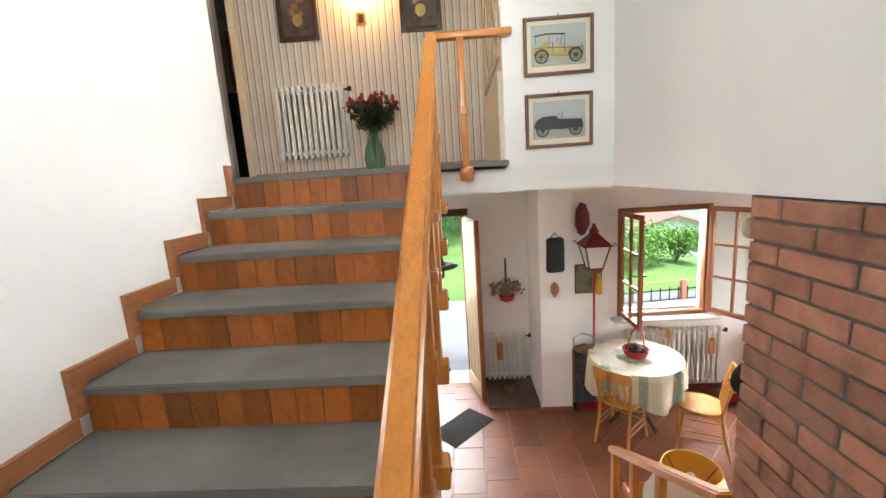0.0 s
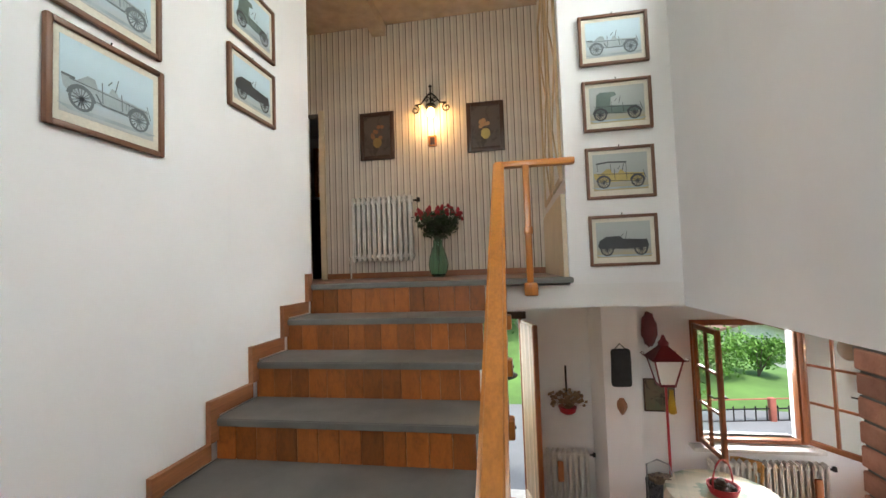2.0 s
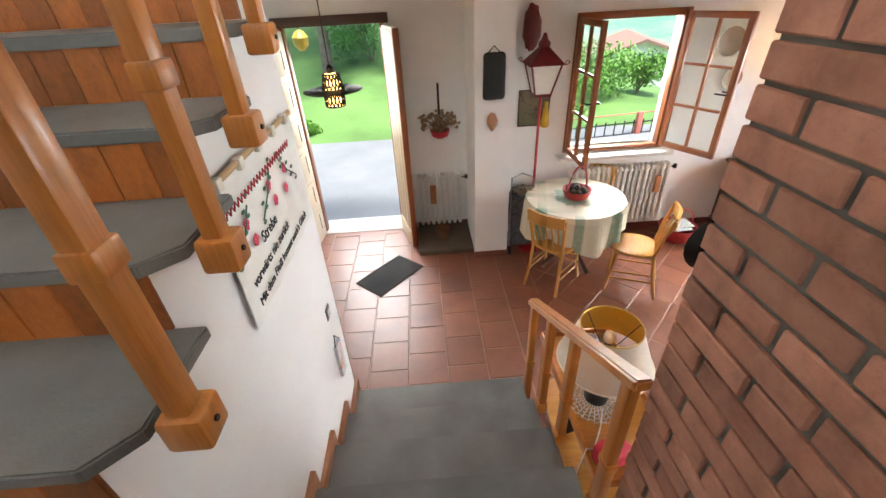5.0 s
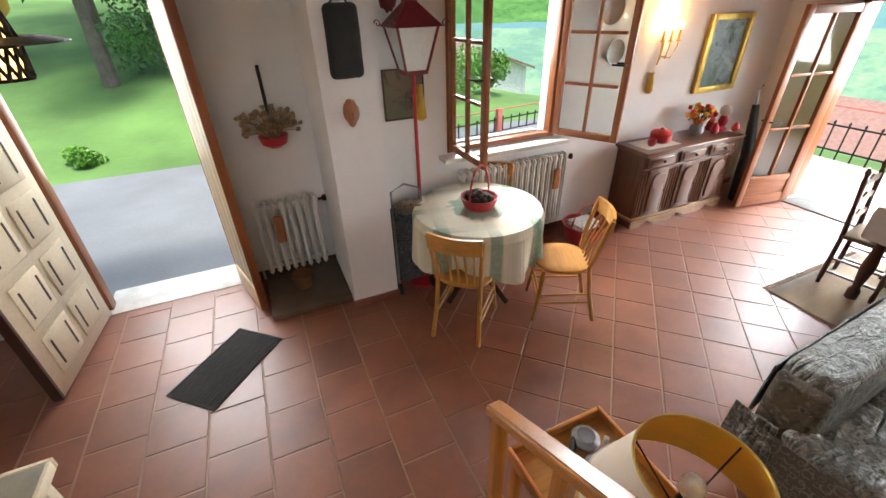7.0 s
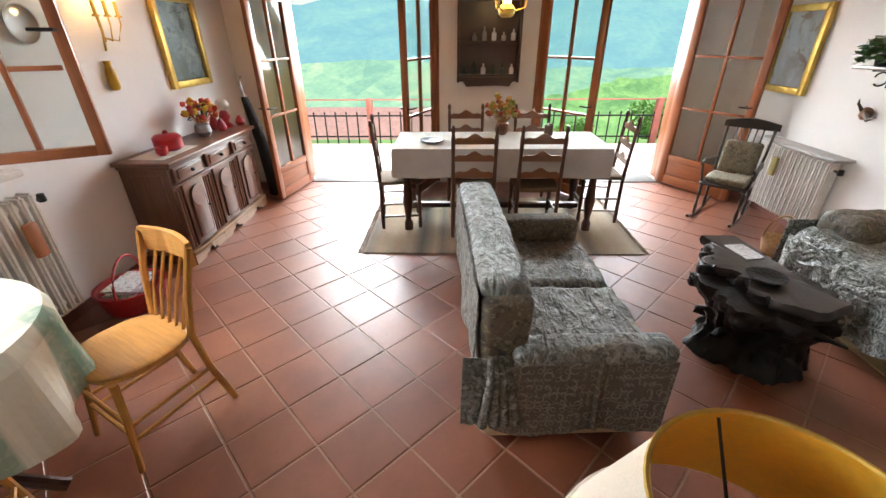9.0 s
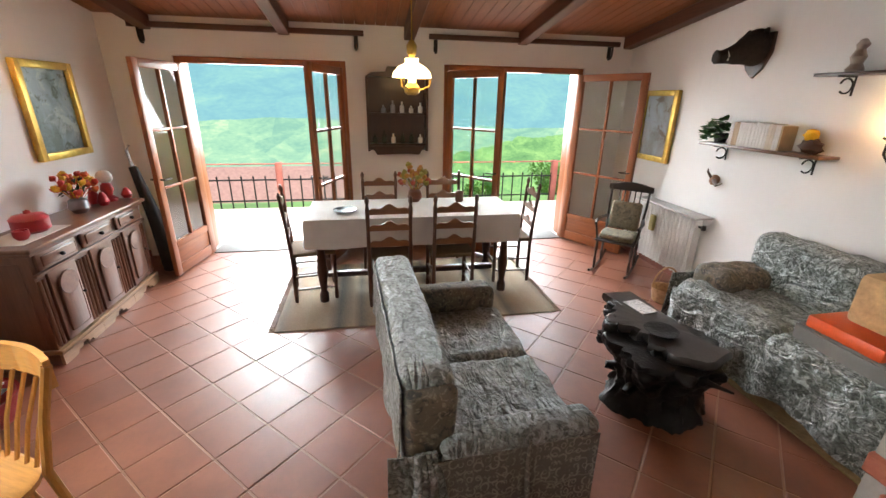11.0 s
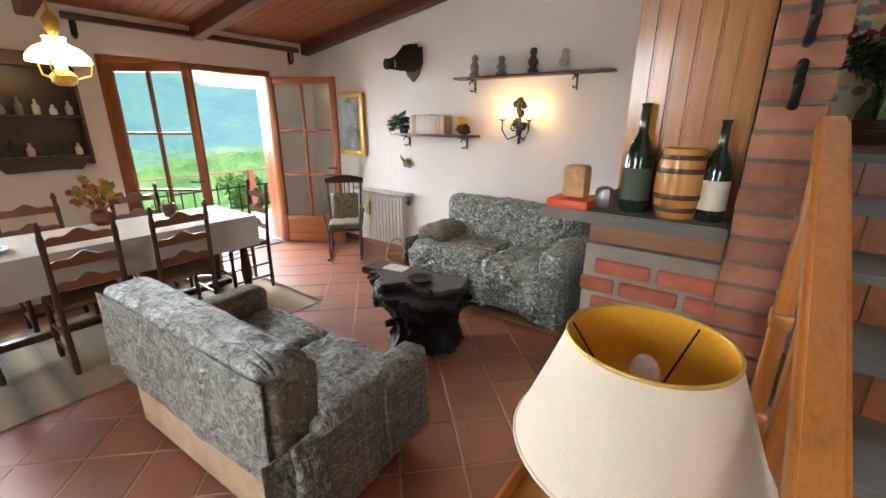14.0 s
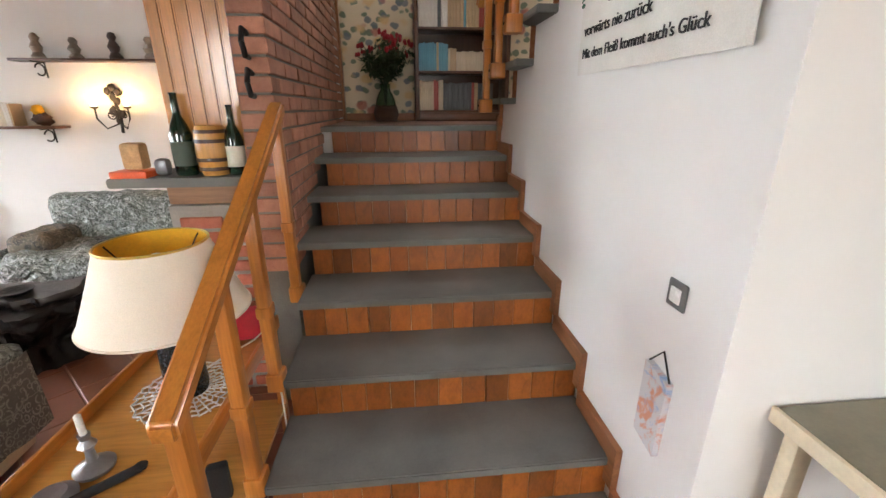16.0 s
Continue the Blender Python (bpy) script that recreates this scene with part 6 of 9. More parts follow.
def radiator(name, label, at, rz, n, pitch, h, z0, cover=None):
    """Column radiator: rounded columns on top and bottom pipes, on wall feet; its back at y = 0, front at -0.1."""
    r = thing(name, label, "radiator", at, rz)
    bm = bmesh.new()
    box(bm, -pitch * 0.30, -0.115, z0, pitch * 0.30, -0.015, z0 + h)
    bmesh.ops.bevel(bm, geom=bm.edges[:], offset=pitch * 0.2, segments=3, affect="EDGES")
    me = mesh_from("column", bm, ENAMEL)
    for i in range(n):
        o = new("column", me); o.parent = r; o.matrix_basis = Matrix.Translation(((i - (n - 1) / 2) * pitch, 0, 0))
    w = n * pitch / 2
    for z in (z0 + 0.06, z0 + h - 0.06):
        bm = bmesh.new(); tube(bm, [(-w, -0.065, z), (w, -0.065, z)], 0.024, 10); part("header_pipe", bm, ENAMEL, r)
    bm = bmesh.new(); tube(bm, [(w, -0.065, z0 + h - 0.06), (w + 0.05, -0.065, z0 + h - 0.06)], 0.011, 8); lathe(bm, [(0.018, 0), (0.022, 0.01), (0.018, 0.045)], 12, (w + 0.055, -0.065, z0 + h - 0.08)); part("valve", bm, IRON, r)
    for sx in (-w + pitch, w - pitch):
        part("bracket", bbox(sx - 0.012, -0.012, z0 + 0.08, sx + 0.012, -0.001, z0 + 0.12, 0.003), ENAMEL, r)
    bm = bmesh.new(); tube(bm, [(-w, -0.065, z0 + 0.06), (-w - 0.04, -0.065, z0 + 0.06), (-w - 0.04, -0.03, z0 - 0.05 if z0 < 0.2 else z0), (-w - 0.04, -0.03, 0.0 if z0 < 0.3 else z0)], 0.009, 8); part("pipe", bm, ENAMEL, r)
    return r


def humidifier(name_at, c, h=0.17):
    t = thing("humidifier", "narrow clay water evaporator hung on the radiator", "evaporator", name_at[:3], name_at[3])
    part("body", bbox(-0.035, -0.035, 0, 0.035, 0.0, h, 0.012), c, t)


CLAY = plain("clay", (0.42, 0.16, 0.06), 0.6)
radiator("radiator", "white column radiator in the niche by the entrance door", (0.885, DOORWALL, 0), 0, 8, 0.066, 0.66, 0.075)
humidifier((0.80, DOORWALL - 0.117, 0.38, 0), CLAY, 0.24)
radiator("radiator", "white column radiator under the window", (2.86, NORTH, 0), 0, 19, 0.06, 0.72, 0.13)
humidifier((3.29, NORTH - 0.117, 0.52, 0), CLAY, 0.2)
radiator("radiator", "white column radiator on the south wall behind the rocking chair", (4.98, SOUTH, 0), 180, 14, 0.055, 0.58, 0.1)
part_of = thing("radiator_shelf", "narrow pale shelf over the radiator", "shelf")
part("board", bbox(4.52, SOUTH + 0.001, 0.705, 5.44, SOUTH + 0.17, 0.725, 0.004), plain("grey_shelf_paint", (0.45, 0.43, 0.41), 0.5), part_of)
humidifier((5.14, SOUTH + 0.117, 0.42, 180), plain("olive_enamel", (0.4, 0.33, 0.12), 0.5), 0.17)
radiator("radiator", "white column radiator on the upper landing", (-1.025, 4.35, UP), 0, 12, 0.057, 0.70, 0.175)

# side table with the reading lamp beside the stairs
st = thing("side_table", "low orange wooden tray table beside the stair railing", "side table", (1.63, 2.22, 0))
st.scale = (0.86, 1, 1.135)
part("tray", bbox(-0.24, -0.46, 0.50, 0.26, 0.5, 0.52, 0.004), HONEY_X, st)
part("rim", bbox(-0.25, -0.47, 0.5, -0.232, 0.51, 0.555, 0.005), OAK_Y, st)
part("rim", bbox(0.252, -0.47, 0.5, 0.27, 0.51, 0.555, 0.005), OAK_Y, st)
part("rim", bbox(-0.231, 0.492, 0.5, 0.251, 0.51, 0.555, 0.005), OAK_X, st)
part("rim", bbox(-0.231, -0.47, 0.5, 0.251, -0.452, 0.555, 0.005), OAK_X, st)
for x in (-0.22, 0.24):
    for y in (-0.43, 0.47):
        part("leg", bbox(x - 0.02, y - 0.02, 0, x + 0.02, y + 0.02, 0.499, 0.006), OAK, st)
part("lower_shelf", bbox(-0.24, -0.45, 0.14, 0.26, 0.49, 0.16, 0.004), HONEY_X, st)
TRAY = 0.592
LAMP = (1.592, 2.222, TRAY)
DOILY = plain("lace", (0.7, 0.68, 0.62), 0.9, 0, 0.2, 60, 200, 0.8)
dl = thing("doily", "round white crocheted doily on the side table", "doily", (LAMP[0], LAMP[1], TRAY + 0.001))
b = bmesh.new()
for r in (0.06, 0.085, 0.11, 0.135, 0.16):
    k = 46
    tube(b, [((r + 0.008 * math.sin(i * 2.4)) * math.cos(2 * math.pi * i / k), (r + 0.008 * math.sin(i * 2.4)) * math.sin(2 * math.pi * i / k), 0.004) for i in range(k + 1)], 0.0035, 4)
for i in range(32):
    a = 2 * math.pi * i / 32
    tube(b, [(0.03 * math.cos(a), 0.03 * math.sin(a), 0.003), (0.168 * math.cos(a), 0.168 * math.sin(a), 0.003)], 0.003, 4)
part("lace", b, DOILY, dl)
lp = thing("table_lamp", "table lamp with a tall cream fabric shade, yellow inside", "lamp", LAMP)
b = bmesh.new(); lathe(b, [(0.001, 0.008), (0.062, 0.008), (0.066, 0.03), (0.062, 0.17), (0.05, 0.22), (0.02, 0.24), (0.012, 0.28), (0.012, 0.36), (0.001, 0.36)], 24); part("base", b, plain("black_glazed_base", (0.015, 0.017, 0.02), 0.25), lp)
SHADE = plain("cream_shade", (0.78, 0.7, 0.58), 0.9, 0, 0.05, 8, 300, 0.2)
INNER = plain("yellow_lining", (0.82, 0.46, 0.03), 0.6, 0, 0.12)
b = bmesh.new(); lathe(b, [(0.238, 0.308), (0.217, 0.36), (0.182, 0.45), (0.147, 0.545)], 48, caps=False); part("shade", b, SHADE, lp)
b = bmesh.new(); lathe(b, [(0.235, 0.308), (0.214, 0.36), (0.179, 0.45), (0.144, 0.545)], 48, caps=False); part("lining", b, INNER, lp, "yellow lining")
for r, z, mt in ((0.2385, 0.309, SHADE), (0.148, 0.545, GOLD)):
    b = bmesh.new()
    tube(b, [(r * math.cos(2 * math.pi * i / 48), r * math.sin(2 * math.pi * i / 48), z) for i in range(49)], 0.004, 6)
    part("trim_ring", b, mt, lp)
b = bmesh.new()
for a in (0, 120, 240):
    tube(b, [(0.012 * math.cos(radians(a)), 0.012 * math.sin(radians(a)), 0.36), (0.145 * math.cos(radians(a)), 0.145 * math.sin(radians(a)), 0.535)], 0.0025, 5)
lathe(b, [(0.02, 0.35), (0.022, 0.41), (0.012, 0.44)], 12)
part("shade_carrier", b, IRON, lp)
b = bmesh.new(); ball(b, (0, 0, 0.47), 0.03, 0.03, 0.04, 12); part("light_bulb", b, WHITE, lp)
b = bmesh.new(); tube(b, [(1.60, 2.14, 0.602), (1.55, 2.04, 0.602), (1.47, 1.92, 0.604), (1.418, 1.9, 0.65), (1.4, 1.91, 0.4), (1.39, 1.93, 0.1), (1.40, 1.98, 0.006)], 0.004, 6)
tagged(part("lamp_cord", b, WHITE), "thin pale lamp cord hanging off the side table", "cord")
chd = thing("candle_holder", "small pewter candle holder with a stub of white candle", "candle holder", (1.69, 2.54, TRAY))
chd.scale = (0.75, 0.75, 1.15)
PEWTER = plain("pewter", (0.3, 0.3, 0.32), 0.35, 0.7, 0.3)
b = bmesh.new(); lathe(b, [(0.001, 0.001), (0.06, 0.002), (0.065, 0.012), (0.05, 0.02), (0.018, 0.03), (0.014, 0.06), (0.03, 0.075), (0.016, 0.09), (0.02, 0.105), (0.001, 0.105)], 24); part("base", b, PEWTER, chd)
b = bmesh.new(); lathe(b, [(0.012, 0.1), (0.012, 0.155), (0.004, 0.16)], 14); part("candle", b, WHITE, chd)
b = bmesh.new(); lathe(b, [(0.001, 0.0), (0.05, 0.002), (0.055, 0.02), (0.035, 0.035), (0.001, 0.03)], 20)
tagged(part("ashtray", b, PEWTER), "small pewter ashtray on the side table", "ashtray").matrix_basis = pose(1.72, 2.645, TRAY + 0.001)
b = bmesh.new(); tube(b, [(0, 0, 0.014), (0.17, 0, 0.014)], 0.013, 10); lathe(b, [(0.013, 0), (0.018, 0.01), (0.001, 0.012)], 10, (0, 0, 0.01))
tagged(part("folding_fan", b, BLACK), "closed black folding fan on the side table", "fan").matrix_basis = pose(1.56, 2.56, TRAY + 0.001, 0, 0, 40)
b = soft_block(-0.08, -0.06, 0, 0.08, 0.06, 0.12, 0.03, 0.015, 41, 5)
tagged(part("red_pouch", b, plain("red_cloth", (0.6, 0.03, 0.06), 0.6)), "bright red cloth pouch on the side table", "pouch").matrix_basis = pose(1.53, 1.87, TRAY + 0.002, 0, 0, 25)
b = bbox(-0.035, -0.02, 0, 0.035, 0.02, 0.15, 0.01)
tagged(part("black_speaker", b, BLACK), "small black box under the side table", "box").matrix_basis = pose(1.52, 2.3, 0.183, 0, 0, 15)

# ---- pictures ----


def print_mat(name, top, low):
    m, nt, p = node_mat(name)
    v = coords(nt, "Generated")
    s = nt.nodes.new("ShaderNodeSeparateXYZ")
    link(nt, v, s.inputs[0])
    wob = math_node(nt, "ADD", s.outputs[2], math_node(nt, "MULTIPLY", noise_tex(nt, coords(nt, "Object"), 9, 4), 0.25))
    link(nt, ramp(nt, wob, (0.15, low), (0.45, dk(top, 0.85)), (0.9, top)), p.inputs["Base Color"])
    p.inputs["Roughness"].default_value = 0.5
    return m


def frame_bars(parent, w, h, d, t, mat_v, mat_h):
    part("frame_bar", bbox(-w / 2, -d, -h / 2, -w / 2 + t, 0, h / 2, 0.004), mat_v, parent)
    part("frame_bar", bbox(w / 2 - t, -d, -h / 2, w / 2, 0, h / 2, 0.004), mat_v, parent)
    part("frame_bar", bbox(-w / 2 + t, -d, -h / 2, w / 2 - t, 0, -h / 2 + t, 0.004), mat_h, parent)
    part("frame_bar", bbox(-w / 2 + t, -d, h / 2 - t, w / 2 - t, 0, h / 2, 0.004), mat_h, parent)


FRAMEWOOD = wood("picture_frame_wood", (0.16, 0.07, 0.035), 0.4, 2, 0.35)
FRAMEWOOD_X = wood("picture_frame_wood_flat", (0.16, 0.07, 0.035), 0.4, 0, 0.35)
BOARD_C = plain("picture_mount", (0.66, 0.62, 0.52), 0.6, 0, 0.08)
INK = plain("print_ink", (0.05, 0.055, 0.06), 0.6, 0, 0.3)
INK_L = plain("print_ink_pale", (0.34, 0.4, 0.42), 0.6, 0, 0.4)
INK_M = plain("print_ink_grey", (0.13, 0.155, 0.165), 0.6, 0, 0.4)
INK_Y = plain("print_ink_yellow", (0.45, 0.36, 0.12), 0.6, 0, 0.4)
INK_G = plain("print_ink_green", (0.12, 0.17, 0.15), 0.6, 0, 0.4)
PRINT_B = print_mat("pale_blue_print", (0.5, 0.64, 0.7), (0.42, 0.45, 0.45))
PRINT_G = print_mat("grey_green_print", (0.4, 0.43, 0.42), (0.42, 0.35, 0.2))


def flat_wheel(bm, x, z, r, d):
    n = 18
    for r0, r1 in ((r * 0.78, r), (0, r * 0.22)):
        for i in range(n):
            a0, a1 = 2 * math.pi * i / n, 2 * math.pi * (i + 1) / n
            ps = [(x + q * math.cos(a), d, z + q * math.sin(a)) for q, a in ((r0, a0), (r1, a0), (r1, a1), (r0, a1))]
            if r0 == 0:
                ps = ps[1:]
            bm.faces.new([bm.verts.new(p) for p in ps])
    for i in range(8):
        a = math.pi * i / 8
        c, s = math.cos(a), math.sin(a)
        w = r * 0.035
        bm.faces.new([bm.verts.new((x + u * c * r * 0.8 - k * s * w, d, z + u * s * r * 0.8 + k * c * w)) for u, k in ((-1, -1), (1, -1), (1, 1), (-1, 1))])


def car_print(at, rz, w, h, style, warm=False, group="framed car prints"):
    """A framed engraving of a vintage motor car."""
    t = thing("framed_picture", "wood-framed print of a vintage motor car hung on the white wall", "picture", at, rz, group)
    frame_bars(t, w, h, 0.022, 0.02, FRAMEWOOD, FRAMEWOOD_X)
    part("mount", bbox(-w / 2 + 0.019, -0.009, -h / 2 + 0.019, w / 2 - 0.019, -0.003, h / 2 - 0.019, 0), BOARD_C, t)
    part("print", bbox(-w / 2 + 0.045, -0.011, -h / 2 + 0.055, w / 2 - 0.045, -0.0092, h / 2 - 0.045, 0), PRINT_G if warm else PRINT_B, t)
    s = w / 0.36
    body = {0: INK_L, 1: INK, 2: INK_Y, 3: INK_G}[style % 4]
    line_ink = INK if style % 4 else INK_M
    wr, zw = 0.035 * s, -0.05 * s

    def stroke(bm, pts, wd, y):
        pts = [Vector((x * s, 0, z * s)) for x, z in pts]
        for a, c in zip(pts, pts[1:]):
            nrm = Vector((-(c - a).z, 0, (c - a).x)).normalized() * wd
            bm.faces.new([bm.verts.new((p.x, y, p.z)) for p in (a - nrm, c - nrm, c + nrm, a + nrm)])

    def arc(cx, cz, r, a0, a1):
        return [(cx + r * math.cos(radians(a0 + (a1 - a0) * k / 8)), cz + r * math.sin(radians(a0 + (a1 - a0) * k / 8))) for k in range(9)]
    bm = bmesh.new()
    bm.faces.new([bm.verts.new((x * s, -0.0116, z * s)) for x, z in ((-0.15, -0.078), (0.15, -0.078), (0.125, -0.088), (-0.12, -0.09))])
    part("ground_shade", bm, INK_L, t, sharp=0)
    for wx in (-0.088, 0.088):
        bm = bmesh.new()
        flat_wheel(bm, wx * s, zw, wr, -0.0136)
        for k in range(5):
            q = math.pi * k / 5
            stroke(bm, [(wx - 0.03 * math.cos(q), -0.052 - 0.03 * math.sin(q)), (wx + 0.03 * math.cos(q), -0.052 + 0.03 * math.sin(q))], 0.0011, -0.0134)
        tagged(part("wheel", bm, line_ink, t, sharp=0), kind="stuff")
    top = [(-0.135, -0.03), (-0.14, 0.0), (-0.1, -0.002), (-0.07, 0.022), (-0.05, 0.02), (-0.042, -0.002), (-0.01, -0.004), (0.0, 0.016), (0.012, 0.014), (0.022, -0.002), (0.12, -0.008), (0.126, -0.038), (0.1, -0.05), (-0.11, -0.05)]
    if style % 4 == 3:
        top = [(-0.125, -0.03), (-0.11, -0.005), (-0.105, 0.06), (-0.085, 0.075), (-0.01, 0.072), (0.0, 0.055), (-0.03, 0.045), (-0.035, 0.0), (0.03, -0.005), (0.1, -0.008), (0.115, -0.035), (0.1, -0.045), (-0.11, -0.045)]
    elif style % 4 == 1:
        top = [(-0.135, -0.03), (-0.125, 0.0), (-0.09, 0.022), (-0.02, 0.025), (0.0, 0.008), (0.12, 0.002), (0.13, -0.035), (0.1, -0.045), (-0.12, -0.045)]
    bm = bmesh.new()
    bm.faces.new([bm.verts.new((x * s, -0.0122, z * s)) for x, z in top])
    part("car_body", bm, body, t, sharp=0)
    bm = bmesh.new()
    for wx in (-0.088, 0.088):
        stroke(bm, arc(wx, -0.052, 0.038, 5, 170), 0.0032, -0.0130)
    if style % 4 == 0:
        stroke(bm, [(-0.14, 0.002), (-0.105, 0.0)], 0.004, -0.0131)
        stroke(bm, [(-0.048, -0.02), (-0.03, -0.046), (0.05, -0.046)], 0.003, -0.0131)
        for k in range(6):
            stroke(bm, [(0.045 + 0.01 * k, -0.012), (0.045 + 0.01 * k, -0.032)], 0.0009, -0.0131)
    for pts in (((-0.055, -0.042), (0.055, -0.05)), ((-0.12, -0.005), (-0.03, -0.008), (0.12, -0.014)), ((0.03, 0.01), (0.033, -0.04)), ((-0.03, 0.02), (-0.028, -0.04)), ((0.01, 0.008), (0.02, 0.048)), ((0.118, 0.006), (0.13, -0.035)), ((-0.012, 0.02), (0.0, 0.036))):
        stroke(bm, pts, 0.0018, -0.0131)
    if style % 4 == 2:
        stroke(bm, [(-0.125, 0.052), (-0.06, 0.06), (0.035, 0.055)], 0.005, -0.0131)
        for x in (-0.12, -0.05, 0.03):
            stroke(bm, [(x, 0.052), (x + 0.003, 0.01)], 0.0015, -0.0131)
    tagged(part("car_outline", bm, line_ink, t, sharp=0), kind="stuff")
    bm = bmesh.new(); tube(bm, [(0, -0.004, h / 2), (0, -0.012, h / 2 + 0.014)], 0.003, 6); part("hook", bm, IRON, t)
    return t


for i, (y0, y1, z0, z1) in enumerate(((1.07, 1.505, 3.87, 4.21), (1.08, 1.515, 3.475, 3.825), (1.92, 2.335, 4.26, 4.595), (1.915, 2.33, 3.86, 4.19))):
    car_print((-1.078, (y0 + y1) / 2, (z0 + z1) / 2), 90, y1 - y0, z1 - z0, (0, 0, 3, 1)[i])
for i, (x0, x1, z0, z1) in enumerate(((0.815, 1.245, 4.265, 4.60), (0.82, 1.245, 3.83, 4.165), (0.82, 1.24, 3.39, 3.725), (0.82, 1.235, 2.96, 3.285))):
    car_print(((x0 + x1) / 2, 2.828, (z0 + z1) / 2), 0, x1 - x0, z1 - z0, (0, 3, 2, 1)[i], i > 0)


def canvas(name, label, at, rz, w, h, t, spots, base, mv, mh, depth=0.03):
    o = thing(name, label, "picture", at, rz)
    frame_bars(o, w, h, depth, t, mv, mh)
    part("canvas", bbox(-w / 2 + t - 0.002, -0.012, -h / 2 + t - 0.002, w / 2 - t + 0.002, -0.004, h / 2 - t + 0.002, 0), blotches("painting_" + str(len(bpy.data.materials)), base, spots, 0.35, 0.8, 0.1), o, sharp=0)
    return o


for x, c in ((-1.075, (0.3, 0.2, 0.07)), (0.11, (0.5, 0.42, 0.16))):
    p = canvas("framed_picture", "small dark still life of flowers in a heavy wooden frame", (x, 4.348, 4.455), 0, 0.39, 0.525, 0.045, ((6, 0.5, 0.62, (0.05, 0.035, 0.03)),), (0.1, 0.08, 0.07), DARKWOOD, DARKWOOD)
    b = bmesh.new()
    for k in range(9):
        ball(b, (rng.uniform(-0.06, 0.06), -0.013, 0.03 + rng.uniform(-0.05, 0.09)), 0.022, 0.002, 0.022, 8)
    part("painted_flowers", b, plain("painted_petals_%d" % (x > 0), (c[0], c[1] * 0.7, c[2]), 0.6), p)
    b = bmesh.new(); lathe(b, [(0.02, -0.13), (0.05, -0.09), (0.045, -0.04), (0.02, -0.02)], 12)
    bmesh.ops.scale(b, vec=(1, 0.04, 1), verts=b.verts[:]); bmesh.ops.translate(b, vec=(0, -0.014, 0), verts=b.verts[:])
    part("painted_vase", b, plain("painted_vase_%d" % (x > 0), c, 0.6), p)
LAND1 = ((3, 0.45, 0.6, (0.1, 0.14, 0.13)), (6, 0.5, 0.6, (0.3, 0.36, 0.36)), (12, 0.56, 0.66, (0.06, 0.08, 0.06)))
canvas("framed_picture", "gilt-framed blue-grey landscape over the sideboard", (5.31, NORTH - 0.001, 1.565), 0, 0.61, 0.72, 0.055, LAND1, (0.2, 0.27, 0.3), GOLD, GOLD, 0.045)
canvas("framed_picture", "gilt-framed blue-grey landscape beside the terrace door", (5.52, SOUTH + 0.001, 1.465), 180, 0.54, 0.72, 0.055, ((2.5, 0.45, 0.6, (0.32, 0.33, 0.33)), (7, 0.52, 0.62, (0.25, 0.2, 0.17))), (0.45, 0.52, 0.58), GOLD, GOLD, 0.045)


# ---- wall lamps ----
def scroll(bm, c, r, turns, sgn, rad, plane="xz", start=0.0):
    pts = []
    for k in range(22):
        f = k / 21
        a = start + sgn * turns * 2 * math.pi * f
        q = r * (1 - 0.75 * f)
        pts.append((c[0] + q * math.cos(a), c[1], c[2] + q * math.sin(a)))
    tube(bm, pts, rad, 6)


us = thing("wall_lamp", "black wrought-iron wall lamp glowing warm over the radiator", "wall lamp", (-0.46, 4.35, 4.62))
b = bmesh.new()
for s in (-1, 1):
    scroll(b, (s * 0.17, -0.05, 0.07), 0.05, 1.2, s, 0.008, start=math.pi / 2)
    tube(b, [(s * 0.17, -0.05, 0.12), (s * 0.1, -0.05, 0.13), (s * 0.05, -0.05, 0.2), (0, -0.05, 0.24)], 0.009, 6)
    scroll(b, (s * 0.04, -0.05, 0.17), 0.03, 1.1, -s, 0.006, start=0)
tube(b, [(0, -0.05, 0.1), (0, -0.05, 0.3)], 0.009, 6); ball(b, (0, -0.05, 0.31), 0.018)
tube(b, [(0, 0, 0.18), (0, -0.05, 0.18)], 0.012, 8)
part("scrollwork", b, IRON, us)
b = bmesh.new(); lathe(b, [(0.03, 0.12), (0.055, 0.1), (0.06, 0.08), (0.05, 0.085), (0.02, 0.11)], 18, (0, -0.06, 0)); part("cap", b, IRON, us)
b = bmesh.new(); ball(b, (0, -0.06, 0.02), 0.042, 0.042, 0.06, 16); part("light_bulb", b, WARM, us)
bulb("wall_lamp_light", (-0.46, 4.22, 4.60), 6)
pq = thing("wall_plaque", "tiny gilt wooden plaque below the wall lamp", "plaque", (-0.46, 4.349, 4.35))
part("plate", bbox(-0.045, -0.015, -0.06, 0.045, 0, 0.06, 0.006), OAK, pq)
part("motif", bbox(-0.025, -0.02, -0.04, 0.025, -0.0155, 0.04, 0.004), DARKWOOD, pq)

